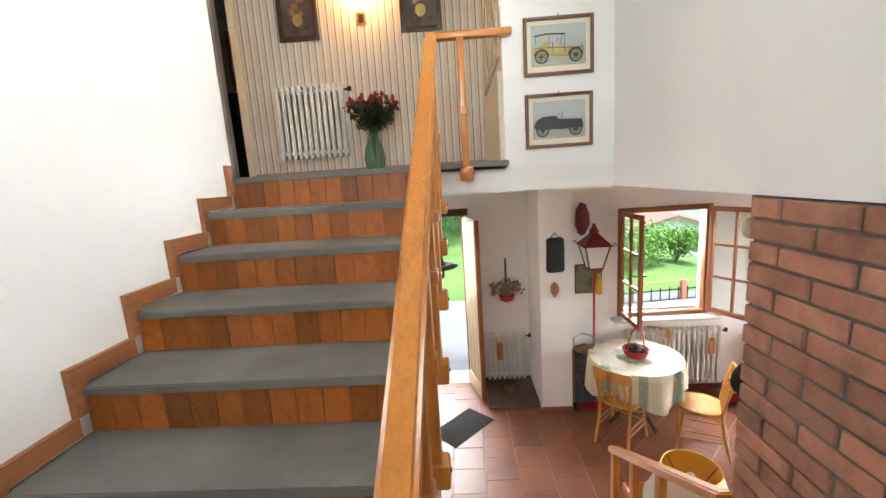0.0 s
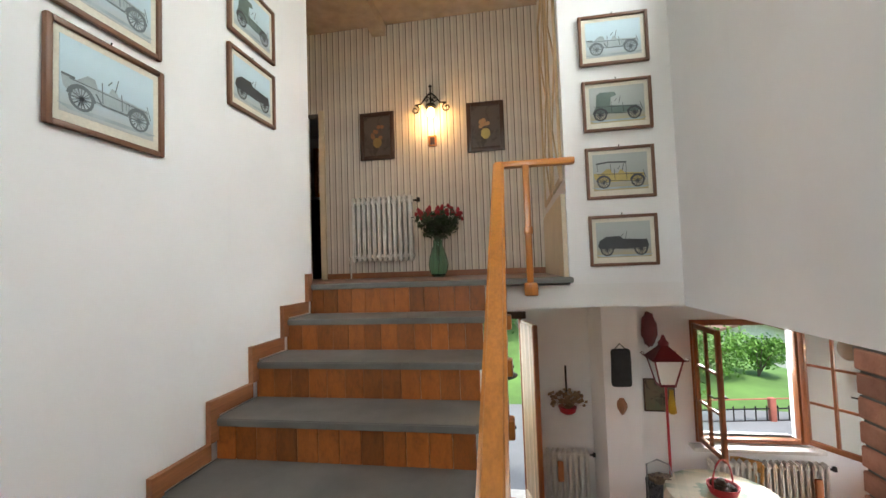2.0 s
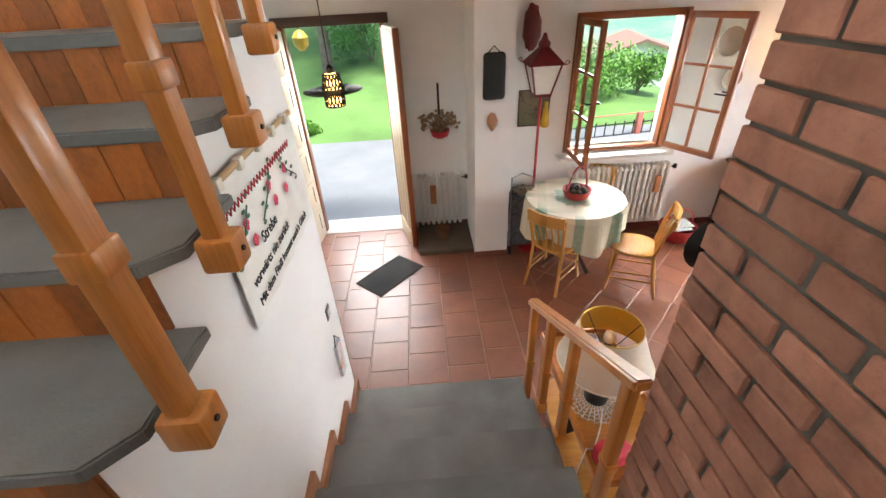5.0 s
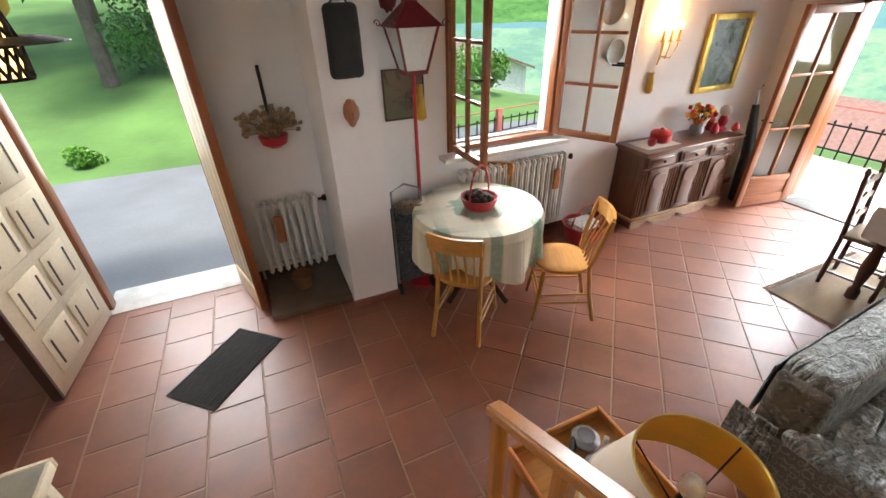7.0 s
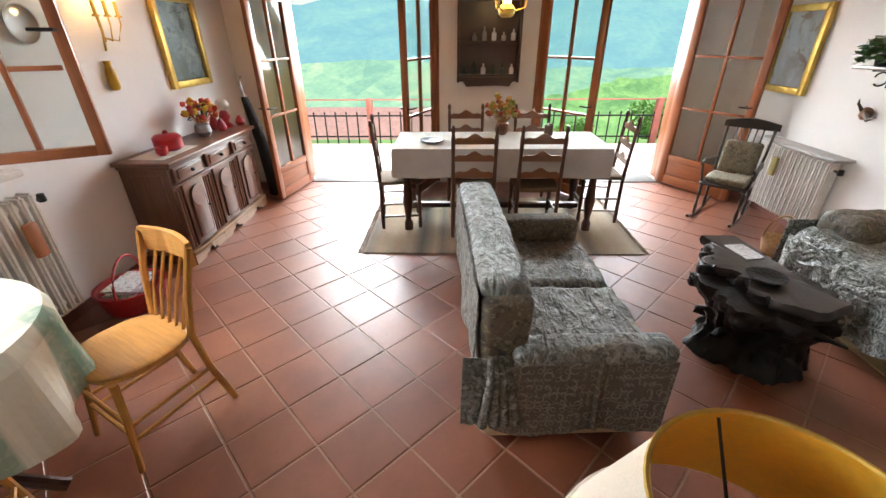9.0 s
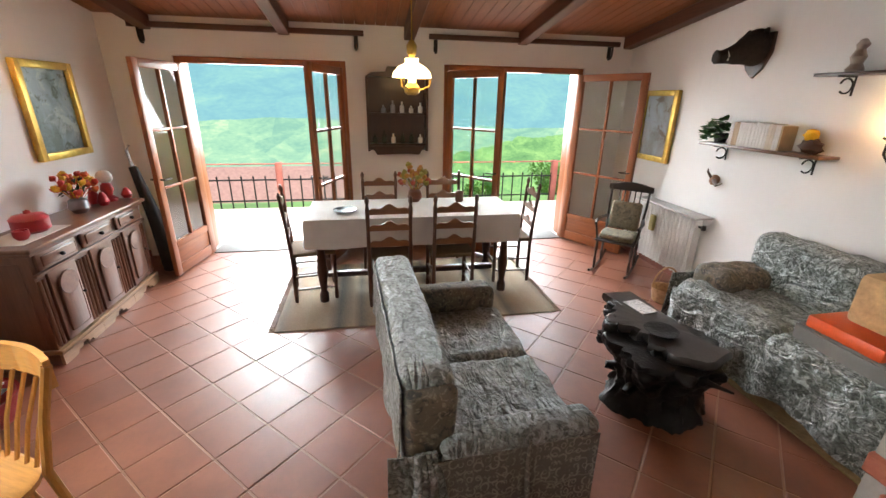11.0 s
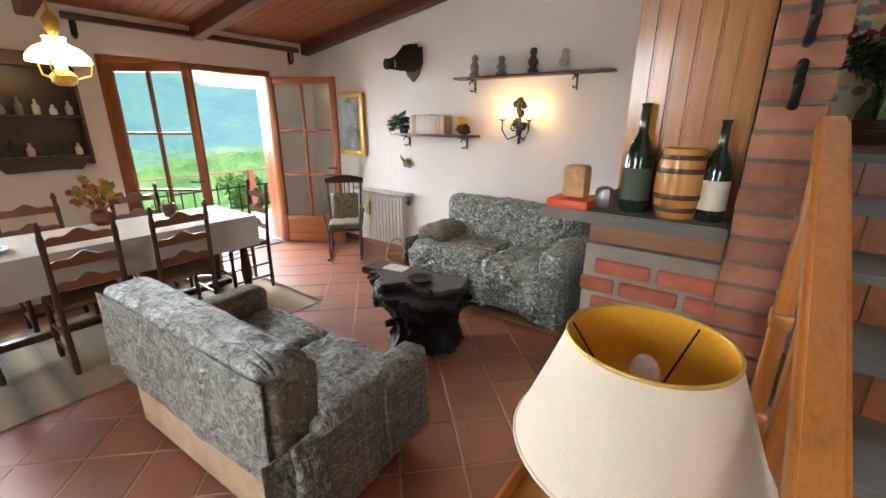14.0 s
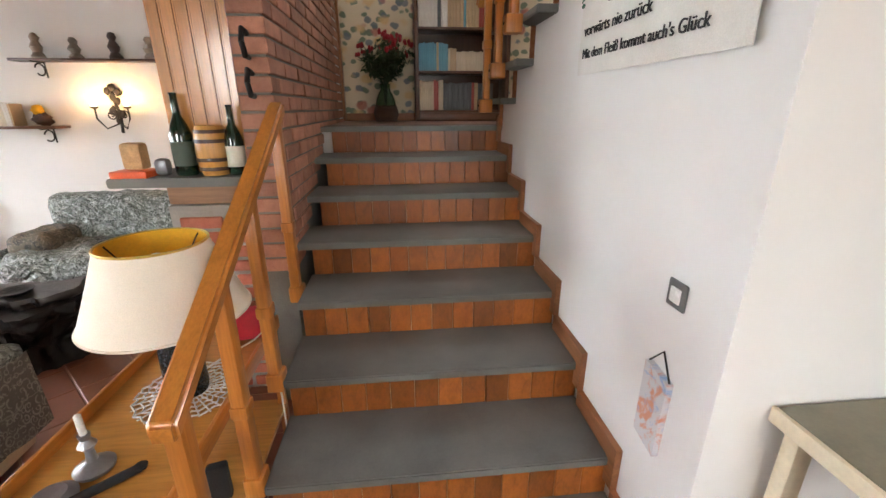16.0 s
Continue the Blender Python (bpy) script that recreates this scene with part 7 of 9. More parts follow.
ns = thing("wall_lamp", "three-candle iron wall lamp shining on the north wall", "wall lamp", (4.42, NORTH, 1.62))
b = bmesh.new()
tube(b, [(0, -0.01, -0.1), (0, -0.03, 0.02), (0, -0.03, 0.12)], 0.008, 6)
for s in (-1, 0, 1):
    tube(b, [(0, -0.03, -0.02), (s * 0.06, -0.08, -0.04), (s * 0.1, -0.1, 0.06), (s * 0.1, -0.1, 0.1)], 0.005, 6)
    lathe(b, [(0.008, 0.1), (0.024, 0.105), (0.02, 0.115)], 10, (s * 0.1, -0.1, 0))
part("arms", b, GOLD, ns)
for s in (-1, 0, 1):
    b = bmesh.new(); lathe(b, [(0.011, 0.112), (0.011, 0.2)], 10, (s * 0.1, -0.1, 0)); part("candle_tube", b, GOLD, ns)
    b = bmesh.new(); ball(b, (s * 0.1, -0.1, 0.235), 0.019, 0.019, 0.036, 12); part("light_bulb", b, WARM, ns)
bulb("wall_lamp_light", (4.42, NORTH - 0.13, 1.93), 4)
ss = thing("wall_lamp", "black iron wall lamp with two warm bulbs and leaf scrolls", "wall lamp", (3.24, SOUTH, 1.52), 180)
b = bmesh.new()
tube(b, [(0, -0.02, -0.2), (0.02, -0.03, -0.05), (-0.01, -0.03, 0.1), (0, -0.02, 0.2)], 0.012, 6)
for s in (-1, 1):
    tube(b, [(0, -0.03, -0.12), (s * 0.08, -0.08, -0.16), (s * 0.13, -0.1, -0.08), (s * 0.13, -0.1, 0.0)], 0.007, 6)
    scroll(b, (s * 0.05, -0.03, -0.05), 0.04, 1.3, s, 0.006)
    scroll(b, (s * 0.04, -0.03, 0.14), 0.035, 1.2, -s, 0.006)
    lathe(b, [(0.01, 0.0), (0.03, 0.008), (0.024, 0.02)], 12, (s * 0.13, -0.1, 0))
for k in range(14):
    ball(b, (rng.uniform(-0.05, 0.05), -0.035, rng.uniform(-0.2, 0.22)), 0.022, 0.01, 0.03, 6, 0.4)
part("scrollwork", b, IRON, ss)
for s in (-1, 1):
    b = bmesh.new(); ball(b, (s * 0.13, -0.1, 0.05), 0.026, 0.026, 0.036, 14); part("light_bulb", b, WARM, ss)
bulb("wall_lamp_light", (3.11, SOUTH + 0.12, 1.60), 2.2)
bulb("wall_lamp_light", (3.37, SOUTH + 0.12, 1.60), 2.2)

# brass lamp over the dining table
hl = thing("hanging_lamp", "brass hanging lamp with a white glass dome over the dining table", "hanging lamp", (5.22, 2.16, 1.70))
b = bmesh.new(); lathe(b, [(0.04, 0.03), (0.065, 0.05), (0.07, 0.09), (0.045, 0.12), (0.03, 0.13)], 20); part("font", b, GOLD, hl)
b = bmesh.new(); lathe(b, [(0.165, 0.17), (0.168, 0.178), (0.16, 0.21), (0.12, 0.255), (0.06, 0.285), (0.055, 0.31), (0.062, 0.32)], 32, caps=False); part("shade", b, SHADEGLOW, hl)
b = bmesh.new(); lathe(b, [(0.03, 0.13), (0.035, 0.17), (0.02, 0.24)], 14); part("light_bulb", b, WARM, hl)
for a in (30, 150, 270):
    b = bmesh.new(); tube(b, [(0.06 * math.cos(radians(a)), 0.06 * math.sin(radians(a)), 0.07), (0.15 * math.cos(radians(a)), 0.15 * math.sin(radians(a)), 0.1), (0.165 * math.cos(radians(a)), 0.165 * math.sin(radians(a)), 0.17)], 0.006, 6); part("arm", b, GOLD, hl)
b = bmesh.new(); lathe(b, [(0.02, 0.33), (0.04, 0.36), (0.045, 0.42), (0.02, 0.46)], 16); part("counterweight", b, GOLD, hl)
b = bmesh.new(); tube(b, [(0, 0, 0.46), (0, 0, roof_z(5.22) - 1.70)], 0.005, 6)
for s in (-1, 1):
    tube(b, [(s * 0.06, 0, 0.32), (s * 0.03, 0, 0.46), (0, 0, 0.6)], 0.003, 5)
part("chain", b, GOLD, hl)
bulb("hanging_lamp_light", (5.22, 2.16, 1.84), 5)

# pierced pendant by the entrance
pl = thing("pendant_lamp", "black pierced metal pendant lamp by the entrance", "hanging lamp", (0.13, 3.84, 1.90))
b = bmesh.new(); lathe(b, [(0.07, 0.1), (0.13, 0.115), (0.2, 0.1), (0.205, 0.104), (0.13, 0.122), (0.07, 0.108)], 32); part("brim", b, IRON, pl)
AMBER = glow("amber_glow", (1.0, 0.55, 0.16), 2.5)
b = bmesh.new(); lathe(b, [(0.055, 0.0), (0.06, 0.09), (0.052, 0.2), (0.03, 0.215)], 20); part("glass", b, AMBER, pl)
b = bmesh.new()
for z0, z1, r0, r1 in ((0.0, 0.095, 0.066, 0.07), (0.11, 0.21, 0.07, 0.055)):
    for k in range(16):
        a = 2 * math.pi * k / 16
        for tw in (-0.4, 0.4):
            tube(b, [(r0 * math.cos(a), r0 * math.sin(a), z0), ((r0 + r1) / 2 * math.cos(a + tw / 2), (r0 + r1) / 2 * math.sin(a + tw / 2), (z0 + z1) / 2), (r1 * math.cos(a + tw), r1 * math.sin(a + tw), z1)], 0.006, 5)
    for r, z in ((r0, z0), (r1, z1)):
        tube(b, [(r * math.cos(2 * math.pi * k / 24), r * math.sin(2 * math.pi * k / 24), z) for k in range(25)], 0.006, 5)
part("lattice", b, IRON, pl)
b = bmesh.new(); tube(b, [(0, 0, 0.21), (0, 0, CEIL - 1.90)], 0.004, 6); lathe(b, [(0.02, 0.21), (0.025, 0.25), (0.01, 0.27)], 12); part("cord", b, IRON, pl)
b = bmesh.new(); lathe(b, [(0.05, 0), (0.045, -0.02), (0.01, -0.035)], 16, (0, 0, CEIL - 1.90)); part("ceiling_rose", b, IRON, pl)
bulb("pendant_light", (0.13, 3.84, 1.84), 1.5)


# ---- flowers, vases ----
def roses(name_label, at, h_vase, spread, stem, n, seed, wicker):
    rg = random.Random(seed)
    v = thing("vase", name_label[0], "vase", at)
    b = bmesh.new()
    prof = [(0.055, 0.002), (0.085, 0.05), (0.1, 0.12), (0.085, 0.2), (0.045, h_vase - 0.05), (0.05, h_vase), (0.046, h_vase), (0.04, h_vase - 0.05), (0.08, 0.19), (0.094, 0.12), (0.07, 0.03), (0.001, 0.02)]
    lathe(b, prof, 28)
    part("glass_body", b, GREENGLASS, v)
    if wicker:
        b = bmesh.new()
        for k in range(9):
            r = 0.09 + 0.018 * math.sin(math.pi * k / 8)
            tube(b, [((r + 0.004 * (i % 2)) * math.cos(2 * math.pi * i / 26), (r + 0.004 * (i % 2)) * math.sin(2 * math.pi * i / 26), 0.006 + 0.016 * k) for i in range(27)], 0.008, 5)
        part("wicker_sleeve", b, plain("dark_wicker", (0.07, 0.035, 0.02), 0.7, 0, 0.4), v)
    f = thing("bouquet", name_label[1], "flowers", (at[0], at[1], at[2] + 0.03))
    bs, bl, bp = bmesh.new(), bmesh.new(), bmesh.new()
    for k in range(n):
        a, q = rg.uniform(0, 6.28), rg.random() ** 0.5
        tip = Vector((spread * q * math.cos(a), spread * q * math.sin(a), h_vase + stem * rg.uniform(0.65, 1.0) * (1 - 0.25 * q)))
        neck = Vector((0.02 * math.cos(a), 0.02 * math.sin(a), h_vase - 0.04))
        mid = neck.lerp(tip, 0.5) + Vector((0, 0, 0.03))
        tube(bs, [neck * 0.3, neck, mid, tip], 0.003, 5)
        for m in range(2):
            c = tip + Vector((rg.uniform(-1, 1), rg.uniform(-1, 1), rg.uniform(-0.6, 1))) * 0.018
            ball(bp, c, 0.016, 0.016, 0.021, 7, 0.5)
        for m in range(22):
            q2 = neck.lerp(tip, rg.uniform(0.25, 0.88))
            c = q2 + Vector((rg.uniform(-1, 1), rg.uniform(-1, 1), rg.uniform(-0.7, 0.7))) * 0.06
            d = Vector((rg.uniform(-1, 1), rg.uniform(-1, 1), rg.uniform(-0.5, 1))).normalized() * 0.034
            e = d.cross(Vector((rg.uniform(-1, 1), rg.uniform(-1, 1), 1))).normalized() * 0.015
            vs = [bl.verts.new(w) for w in (c - d, c + e, c + d, c - e)]
            bl.faces.new(vs)
    part("stems", bs, LEAF, f)
    tagged(part("leaves", bl, LEAF, f, sharp=0), kind="stuff")
    part("blossoms", bp, PETAL, f)


roses(("green glass vase on the upper landing", "dark red roses with dense leaves on the landing"), (-0.38, 4.0, UP), 0.36, 0.25, 0.34, 34, 1, False)
roses(("green glass vase in a wicker sleeve by the bookcase", "bright red roses with dark leaves by the bookcase"), (0.95, -0.62, LAND), 0.33, 0.26, 0.42, 34, 2, True)

# ---- bookcase on the middle landing ----
bc = thing("bookcase", "dark wooden bookcase filled with books on the stair landing", "bookcase", (0.23, -0.845, LAND))
W, Hh, D = 0.88, 1.22, 0.27
part("side", bbox(-W / 2, 0, 0, -W / 2 + 0.035, D, Hh, 0.006), WALNUT, bc)
part("side", bbox(W / 2 - 0.035, 0, 0, W / 2, D, Hh, 0.006), WALNUT, bc)
part("back", bbox(-W / 2 + 0.036, 0.002, 0.05, W / 2 - 0.036, 0.012, Hh - 0.03, 0), DARKWOOD, bc)
part("cornice", bbox(-W / 2 - 0.02, 0, Hh, W / 2 + 0.02, D + 0.02, Hh + 0.035, 0.01), WALNUT_X, bc)
for z in (0.075, 0.42, 0.78):
    part("shelf", bbox(-W / 2 + 0.036, 0.013, z, W / 2 - 0.036, D - 0.005, z + 0.022, 0.003), WALNUT_X, bc)
part("plinth", bbox(-W / 2 + 0.036, D - 0.03, 0.0, W / 2 - 0.036, D - 0.008, 0.074, 0.004), WALNUT_X, bc)
BOOKC = [plain("book_" + n, c, 0.6, 0, 0.2) for n, c in (("cream", (0.6, 0.52, 0.4)), ("tan", (0.5, 0.36, 0.22)), ("blue", (0.12, 0.3, 0.42)), ("grey", (0.1, 0.11, 0.12)), ("red", (0.35, 0.06, 0.05)), ("white", (0.68, 0.65, 0.6)))]
for row, (z, runs) in enumerate(((0.098, ((0.24, 0.27, 0.022, 0), (0.5, 0.25, 0.03, 3))), (0.443, ((0.27, 0.24, 0.02, 2), (0.1, 0.2, 0.022, 1), (0.32, 0.17, 0.024, 0))), (0.803, ((0.27, 0.28, 0.03, 5), (0.3, 0.27, 0.026, 1), (0.1, 0.28, 0.022, 4))))):
    x = -W / 2 + 0.04
    for width, hh, th, c in runs:
        end = min(x + width, W / 2 - 0.04)
        while x + th < end:
            q = th * rng.uniform(0.8, 1.2)
            h1 = hh * rng.uniform(0.94, 1.0)
            t = tagged(part("book", bbox(0, 0, 0, q - 0.002, 0.18, h1, 0.003, 1), BOOKC[c] if rng.random() < 0.85 else rng.choice(BOOKC)), "upright book on the dark bookcase shelf", "book", "books in the bookcase")
            t.matrix_basis = pose(0.23 - x - q, -0.845 + 0.045, LAND + z)
            x += q
b = bmesh.new(); box(b, 1.345, -0.83, LAND, 1.366, -0.76, 2.68); setting("door_trim", b, SKIRT)

# ---- embroidered wall hanging ----
wh = thing("wall_hanging", "white embroidered cloth with a German motto and flowers", "wall hanging", (0.127, 1.835, 2.125), 90)
CLOTHW, CLOTHH = 0.84, 0.49
b = bmesh.new()
n = 30
rows = [[(CLOTHW * i / n, -0.012 - 0.006 * math.sin(i * 0.9) * (j / 8) - 0.003 * (j % 2), -CLOTHH * j / 8) for i in range(n + 1)] for j in range(9)]
ring_skin(b, rows, False, False); solid(b, 0.003)
part("cloth", b, plain("embroidery_linen", (0.75, 0.73, 0.7), 0.9, 0, 0.08, 10, 250, 0.4), wh, sharp=60)
b = bmesh.new(); tube(b, [(-0.015, -0.014, 0.012), (CLOTHW + 0.015, -0.014, 0.012)], 0.012, 10); part("rod", b, plain("rod_wood", (0.42, 0.27, 0.12), 0.5), wh)
for i in range(5):
    part("tab", bbox(0.04 + 0.175 * i, -0.03, -0.012, 0.075 + 0.175 * i, -0.001, 0.027, 0.003), plain("tab_linen", (0.62, 0.58, 0.5), 0.9) if i == 0 else bpy.data.materials["tab_linen"], wh)
b = bmesh.new()
tube(b, [(0.02 + 0.7 * k / 46, -0.023, -0.07 - 0.025 * (k % 2)) for k in range(47)], 0.0028, 4)
part("zigzag_stitch", b, plain("red_thread", (0.5, 0.05, 0.07), 0.8), wh)
bg, br = bmesh.new(), bmesh.new()
for cx, cz, flip in ((0.14, -0.165, 1), (0.40, -0.14, 1), (0.60, -0.15, -1)):
    tube(bg, [(cx - 0.13 * flip, -0.023, cz - 0.08), (cx - 0.03 * flip, -0.023, cz - 0.02), (cx + 0.04 * flip, -0.023, cz + 0.05)], 0.003, 4)
    for k in range(8):
        ball(bg, (cx + flip * (-0.12 + 0.025 * k), -0.022, cz - 0.07 + 0.018 * k + (0.022 if k % 2 else -0.022)), 0.016, 0.002, 0.008, 6)
    for dx, dz in ((0.0, 0.0), (0.03, -0.075)):
        for k in range(5):
            a = 2 * math.pi * k / 5
            ball(br, (cx + dx * flip + 0.013 * math.cos(a), -0.022, cz + dz + 0.013 * math.sin(a)), 0.011, 0.002, 0.011, 6)
tagged(part("leaf_stitch", bg, plain("green_thread", (0.05, 0.14, 0.09), 0.8), wh), kind="stuff")
tagged(part("flower_stitch", br, plain("pink_thread", (0.6, 0.04, 0.1), 0.8), wh), kind="stuff")
THREAD = plain("black_thread", (0.03, 0.03, 0.035), 0.8)


def lettering(txt, size, at, m, mat, parent, align="CENTER"):
    cu = bpy.data.curves.new("lettering", "FONT")
    cu.body, cu.size, cu.extrude, cu.align_x = txt, size, 0.0015, align
    tmp = bpy.data.objects.new("tmp", cu)
    scene.collection.objects.link(tmp)
    dg = bpy.context.evaluated_depsgraph_get()
    dg.update()
    me = bpy.data.meshes.new_from_object(tmp.evaluated_get(dg))
    bpy.data.objects.remove(tmp)
    me.materials.clear()
    me.materials.append(mat)
    o = new("lettering", me)
    o.parent = parent
    o.matrix_basis = Matrix.Translation(at) @ m
    return tagged(o, kind="stuff")


UPR = pose(0, 0, 0, 90, 0, 0)
lettering("Strebe", 0.062, (0.295, -0.024, -0.282), UPR, THREAD, wh)
lettering("vorwärts nie zurück", 0.052, (0.055, -0.024, -0.362), UPR, THREAD, wh, "LEFT")
lettering("Mit dem Fleiß kommt auch's Glück", 0.047, (0.055, -0.024, -0.437), UPR, THREAD, wh, "LEFT")
sw = thing("light_switch", "dark grey double light switch with a white rocker", "switch", (0.121, 2.585, 1.055), 90)
part("plate", bbox(-0.036, -0.008, -0.038, 0.036, 0, 0.038, 0.004), plain("switch_grey", (0.12, 0.12, 0.12), 0.4), sw)
part("rocker", bbox(-0.02, -0.012, -0.022, 0.02, -0.0085, 0.02, 0.003), WHITE, sw)
pk = thing("wall_pocket", "printed paper pocket hung low on the stair wall", "wall pocket", (0.121, 2.58, 0.81), 90)
b = bmesh.new(); prism(b, [(-0.05, -0.23), (0.05, -0.25), (0.055, 0.0), (-0.05, 0.015)], "y", -0.02, 0); part("pouch", b, blotches("printed_pouch", (0.62, 0.6, 0.62), ((7, 0.5, 0.6, (0.65, 0.3, 0.2)), (9, 0.52, 0.62, (0.35, 0.45, 0.65)))), pk)
b = bmesh.new(); tube(b, [(-0.045, -0.01, 0.015), (0.0, -0.005, 0.07), (0.05, -0.01, 0.0)], 0.003, 5); part("cord", b, BLACK, pk)
cn = thing("console_table", "cream-edged console with a grey-green top by the stair wall", "console", (0, 0, 0))
part("top", bbox(-0.95, 2.775, 0.81, -0.04, 3.2, 0.845, 0.006), plain("grey_green_top", (0.22, 0.2, 0.14), 0.4), cn)
part("edge", bbox(-0.039, 2.775, 0.805, -0.025, 3.2, 0.846, 0.003), CREAM, cn)
part("edge", bbox(-0.95, 3.201, 0.805, -0.025, 3.215, 0.846, 0.003), CREAM, cn)
for x in (-0.92, -0.1):
    for y in (2.80, 3.14):
        part("leg", bbox(x, y, 0, x + 0.05, y + 0.04, 0.805, 0.006), CREAM, cn)
part("apron", bbox(-0.87, 3.15, 0.70, -0.101, 3.175, 0.804, 0.004), CREAM, cn)
b = bbox(-0.1, -0.07, 0, 0.1, 0.07, 0.06, 0.012)
tagged(part("cream_box", b, CREAM), "cream box on the floor under the console", "box").matrix_basis = pose(-0.3, 3.0, 0.0)

# ---- entrance corner ----
mt = thing("doormat", "dark grey rubber doormat lying askew inside the door", "doormat", (0.275, 4.375, 0.001), 47.5)
part("mat", bbox(-0.325, -0.19, 0, 0.325, 0.19, 0.009, 0.003), plain("mat_rubber", (0.045, 0.042, 0.04), 0.9, 0, 0.3, 60, 200, 0.9), mt)
b = bmesh.new()
for i in range(15):
    box(b, -0.31, -0.178 + 0.0248 * i, 0.0092, 0.31, -0.17 + 0.0248 * i, 0.0125)
tagged(part("ribs", b, plain("mat_ribs", (0.03, 0.03, 0.03), 0.9), mt, sharp=0), kind="stuff")
pn = thing("plinth", "low brown stone plinth in the radiator niche", "plinth", (0, 0, 0))
part("slab", bbox(0.60, 4.70, 0.001, 1.215, 5.365, 0.06, 0.008), plain("brown_stone", (0.11, 0.075, 0.05), 0.7, space="World"), pn)
b = bmesh.new(); lathe(b, [(0.06, 0), (0.075, 0.1), (0.085, 0.1), (0.085, 0.13), (0.075, 0.13), (0.065, 0.03), (0.001, 0.03)], 22)
tagged(part("flower_pot", b, plain("woven_pot", (0.17, 0.075, 0.025), 0.8, 0, 0.4)), "empty brown woven pot on the plinth", "pot").matrix_basis = pose(0.88, 5.0, 0.061)
hp = thing("hanging_planter", "red planter of dried flowers hung in the niche", "planter", (0.92, 5.30, 1.16))
b = bmesh.new(); lathe(b, [(0.04, 0.0), (0.09, 0.03), (0.11, 0.09), (0.1, 0.09), (0.03, 0.02)], 22); part("bowl", b, RED, hp)
b = bmesh.new(); tube(b, [(0, 0.05, 0.08), (0, 0.05, 0.57)], 0.012, 8); part("rod", b, BLACK, hp)
b = bmesh.new()
for k in range(90):
    a, q = rng.uniform(0, 6.28), rng.random() ** 0.5
    c = Vector((0.24 * q * math.cos(a), 0.13 * q * math.sin(a) - 0.06, 0.13 + rng.uniform(0, 0.2) * (1 - 0.4 * q)))
    tube(b, [(0.02 * math.cos(a), -0.02, 0.07), c * 0.6 + Vector((0, 0, 0.05)), c], 0.002, 4)
    ball(b, c, 0.02, 0.02, 0.015, 6, 0.7)
tagged(part("dried_foliage", b, plain("dried_flowers", (0.3, 0.2, 0.12), 0.9, 0, 0.6, 25, 90, 0.5), hp), kind="stuff")
bg_ = thing("hanging_bag", "black leather bag hung flat on the pillar", "bag", (1.385, 4.597, 1.90))
part("body", soft_block(-0.095, -0.07, -0.19, 0.095, 0, 0.19, 0.03, 0.008, 51, 5), BLACK, bg_)
b = bmesh.new(); tube(b, [(-0.06, -0.03, 0.18), (0, -0.02, 0.24), (0.06, -0.03, 0.18)], 0.006, 6); part("strap", b, BLACK, bg_)
b = bmesh.new(); ball(b, (0, -0.01, 0), 0.052, 0.05, 0.085, 16, 0.15)
for v in b.verts:
    if v.co.z < 0:
        v.co.x *= 1 + v.co.z * 5
    if v.co.y > 0:
        v.co.y = 0
ball(b, (0, -0.06, -0.01), 0.012, 0.018, 0.03, 8)
mk = tagged(part("wooden_mask", b, wood("mask_wood", (0.33, 0.14, 0.06), 0.5)), "carved reddish wooden mask on the pillar", "mask"); mk.matrix_basis = pose(1.38, 4.597, 1.5)

ln = thing("street_lantern", "dark red street lantern on a slim red pole in the corner", "lantern", (1.86, 4.74, 0))
b = bmesh.new(); lathe(b, [(0.14, 0.001), (0.14, 0.02), (0.04, 0.04), (0.014, 0.08), (0.013, 1.66), (0.03, 1.68)], 16); part("pole", b, RED, ln)


def lantern_ring(bm, r0, z0, r1, z1):
    ring_skin(bm, [[(r * math.cos(math.pi / 4 + k * math.pi / 2), r * math.sin(math.pi / 4 + k * math.pi / 2), z) for k in range(4)] for r, z in ((r0, z0), (r1, z1))], True, True)


MILK = plain("milk_glass", (0.75, 0.78, 0.76), 0.3, 0, 0.05)
b = bmesh.new(); lantern_ring(b, 0.10, 1.70, 0.185, 1.95); part("glass", b, MILK, ln, "milky glass panes", 0)
for k in range(4):
    a = math.pi / 4 + k * math.pi / 2
    b = bmesh.new(); tube(b, [(0.103 * math.cos(a), 0.103 * math.sin(a), 1.69), (0.19 * math.cos(a), 0.19 * math.sin(a), 1.955)], 0.009, 6); part("corner_bar", b, DEEPRED, ln)
b = bmesh.new(); lantern_ring(b, 0.11, 1.675, 0.11, 1.70); part("base_frame", b, DEEPRED, ln, "", 0)
b = bmesh.new(); lantern_ring(b, 0.225, 1.953, 0.05, 2.09); part("roof", b, DEEPRED, ln, "", 0)
b = bmesh.new(); lathe(b, [(0.05, 2.09), (0.055, 2.12), (0.03, 2.15), (0.012, 2.2)], 14); part("finial", b, DEEPRED, ln)
for k in range(4):
    a = math.pi / 4 + k * math.pi / 2
    b = bmesh.new(); scroll(b, (0, 0, 0), 0.025, 1.1, 1, 0.004); part("corner_scroll", b, DEEPRED, ln, m=pose(0.235 * math.cos(a), 0.235 * math.sin(a), 1.97, 0, 0, math.degrees(a)))
wp_ = thing("wall_relief", "dark maroon carved relief on the window wall", "relief", (1.80, NORTH - 0.001, 2.22))
b = bmesh.new(); ball(b, (0, -0.02, 0), 0.085, 0.05, 0.19, 16, 0.25); part("carving", b, DEEPRED, wp_)
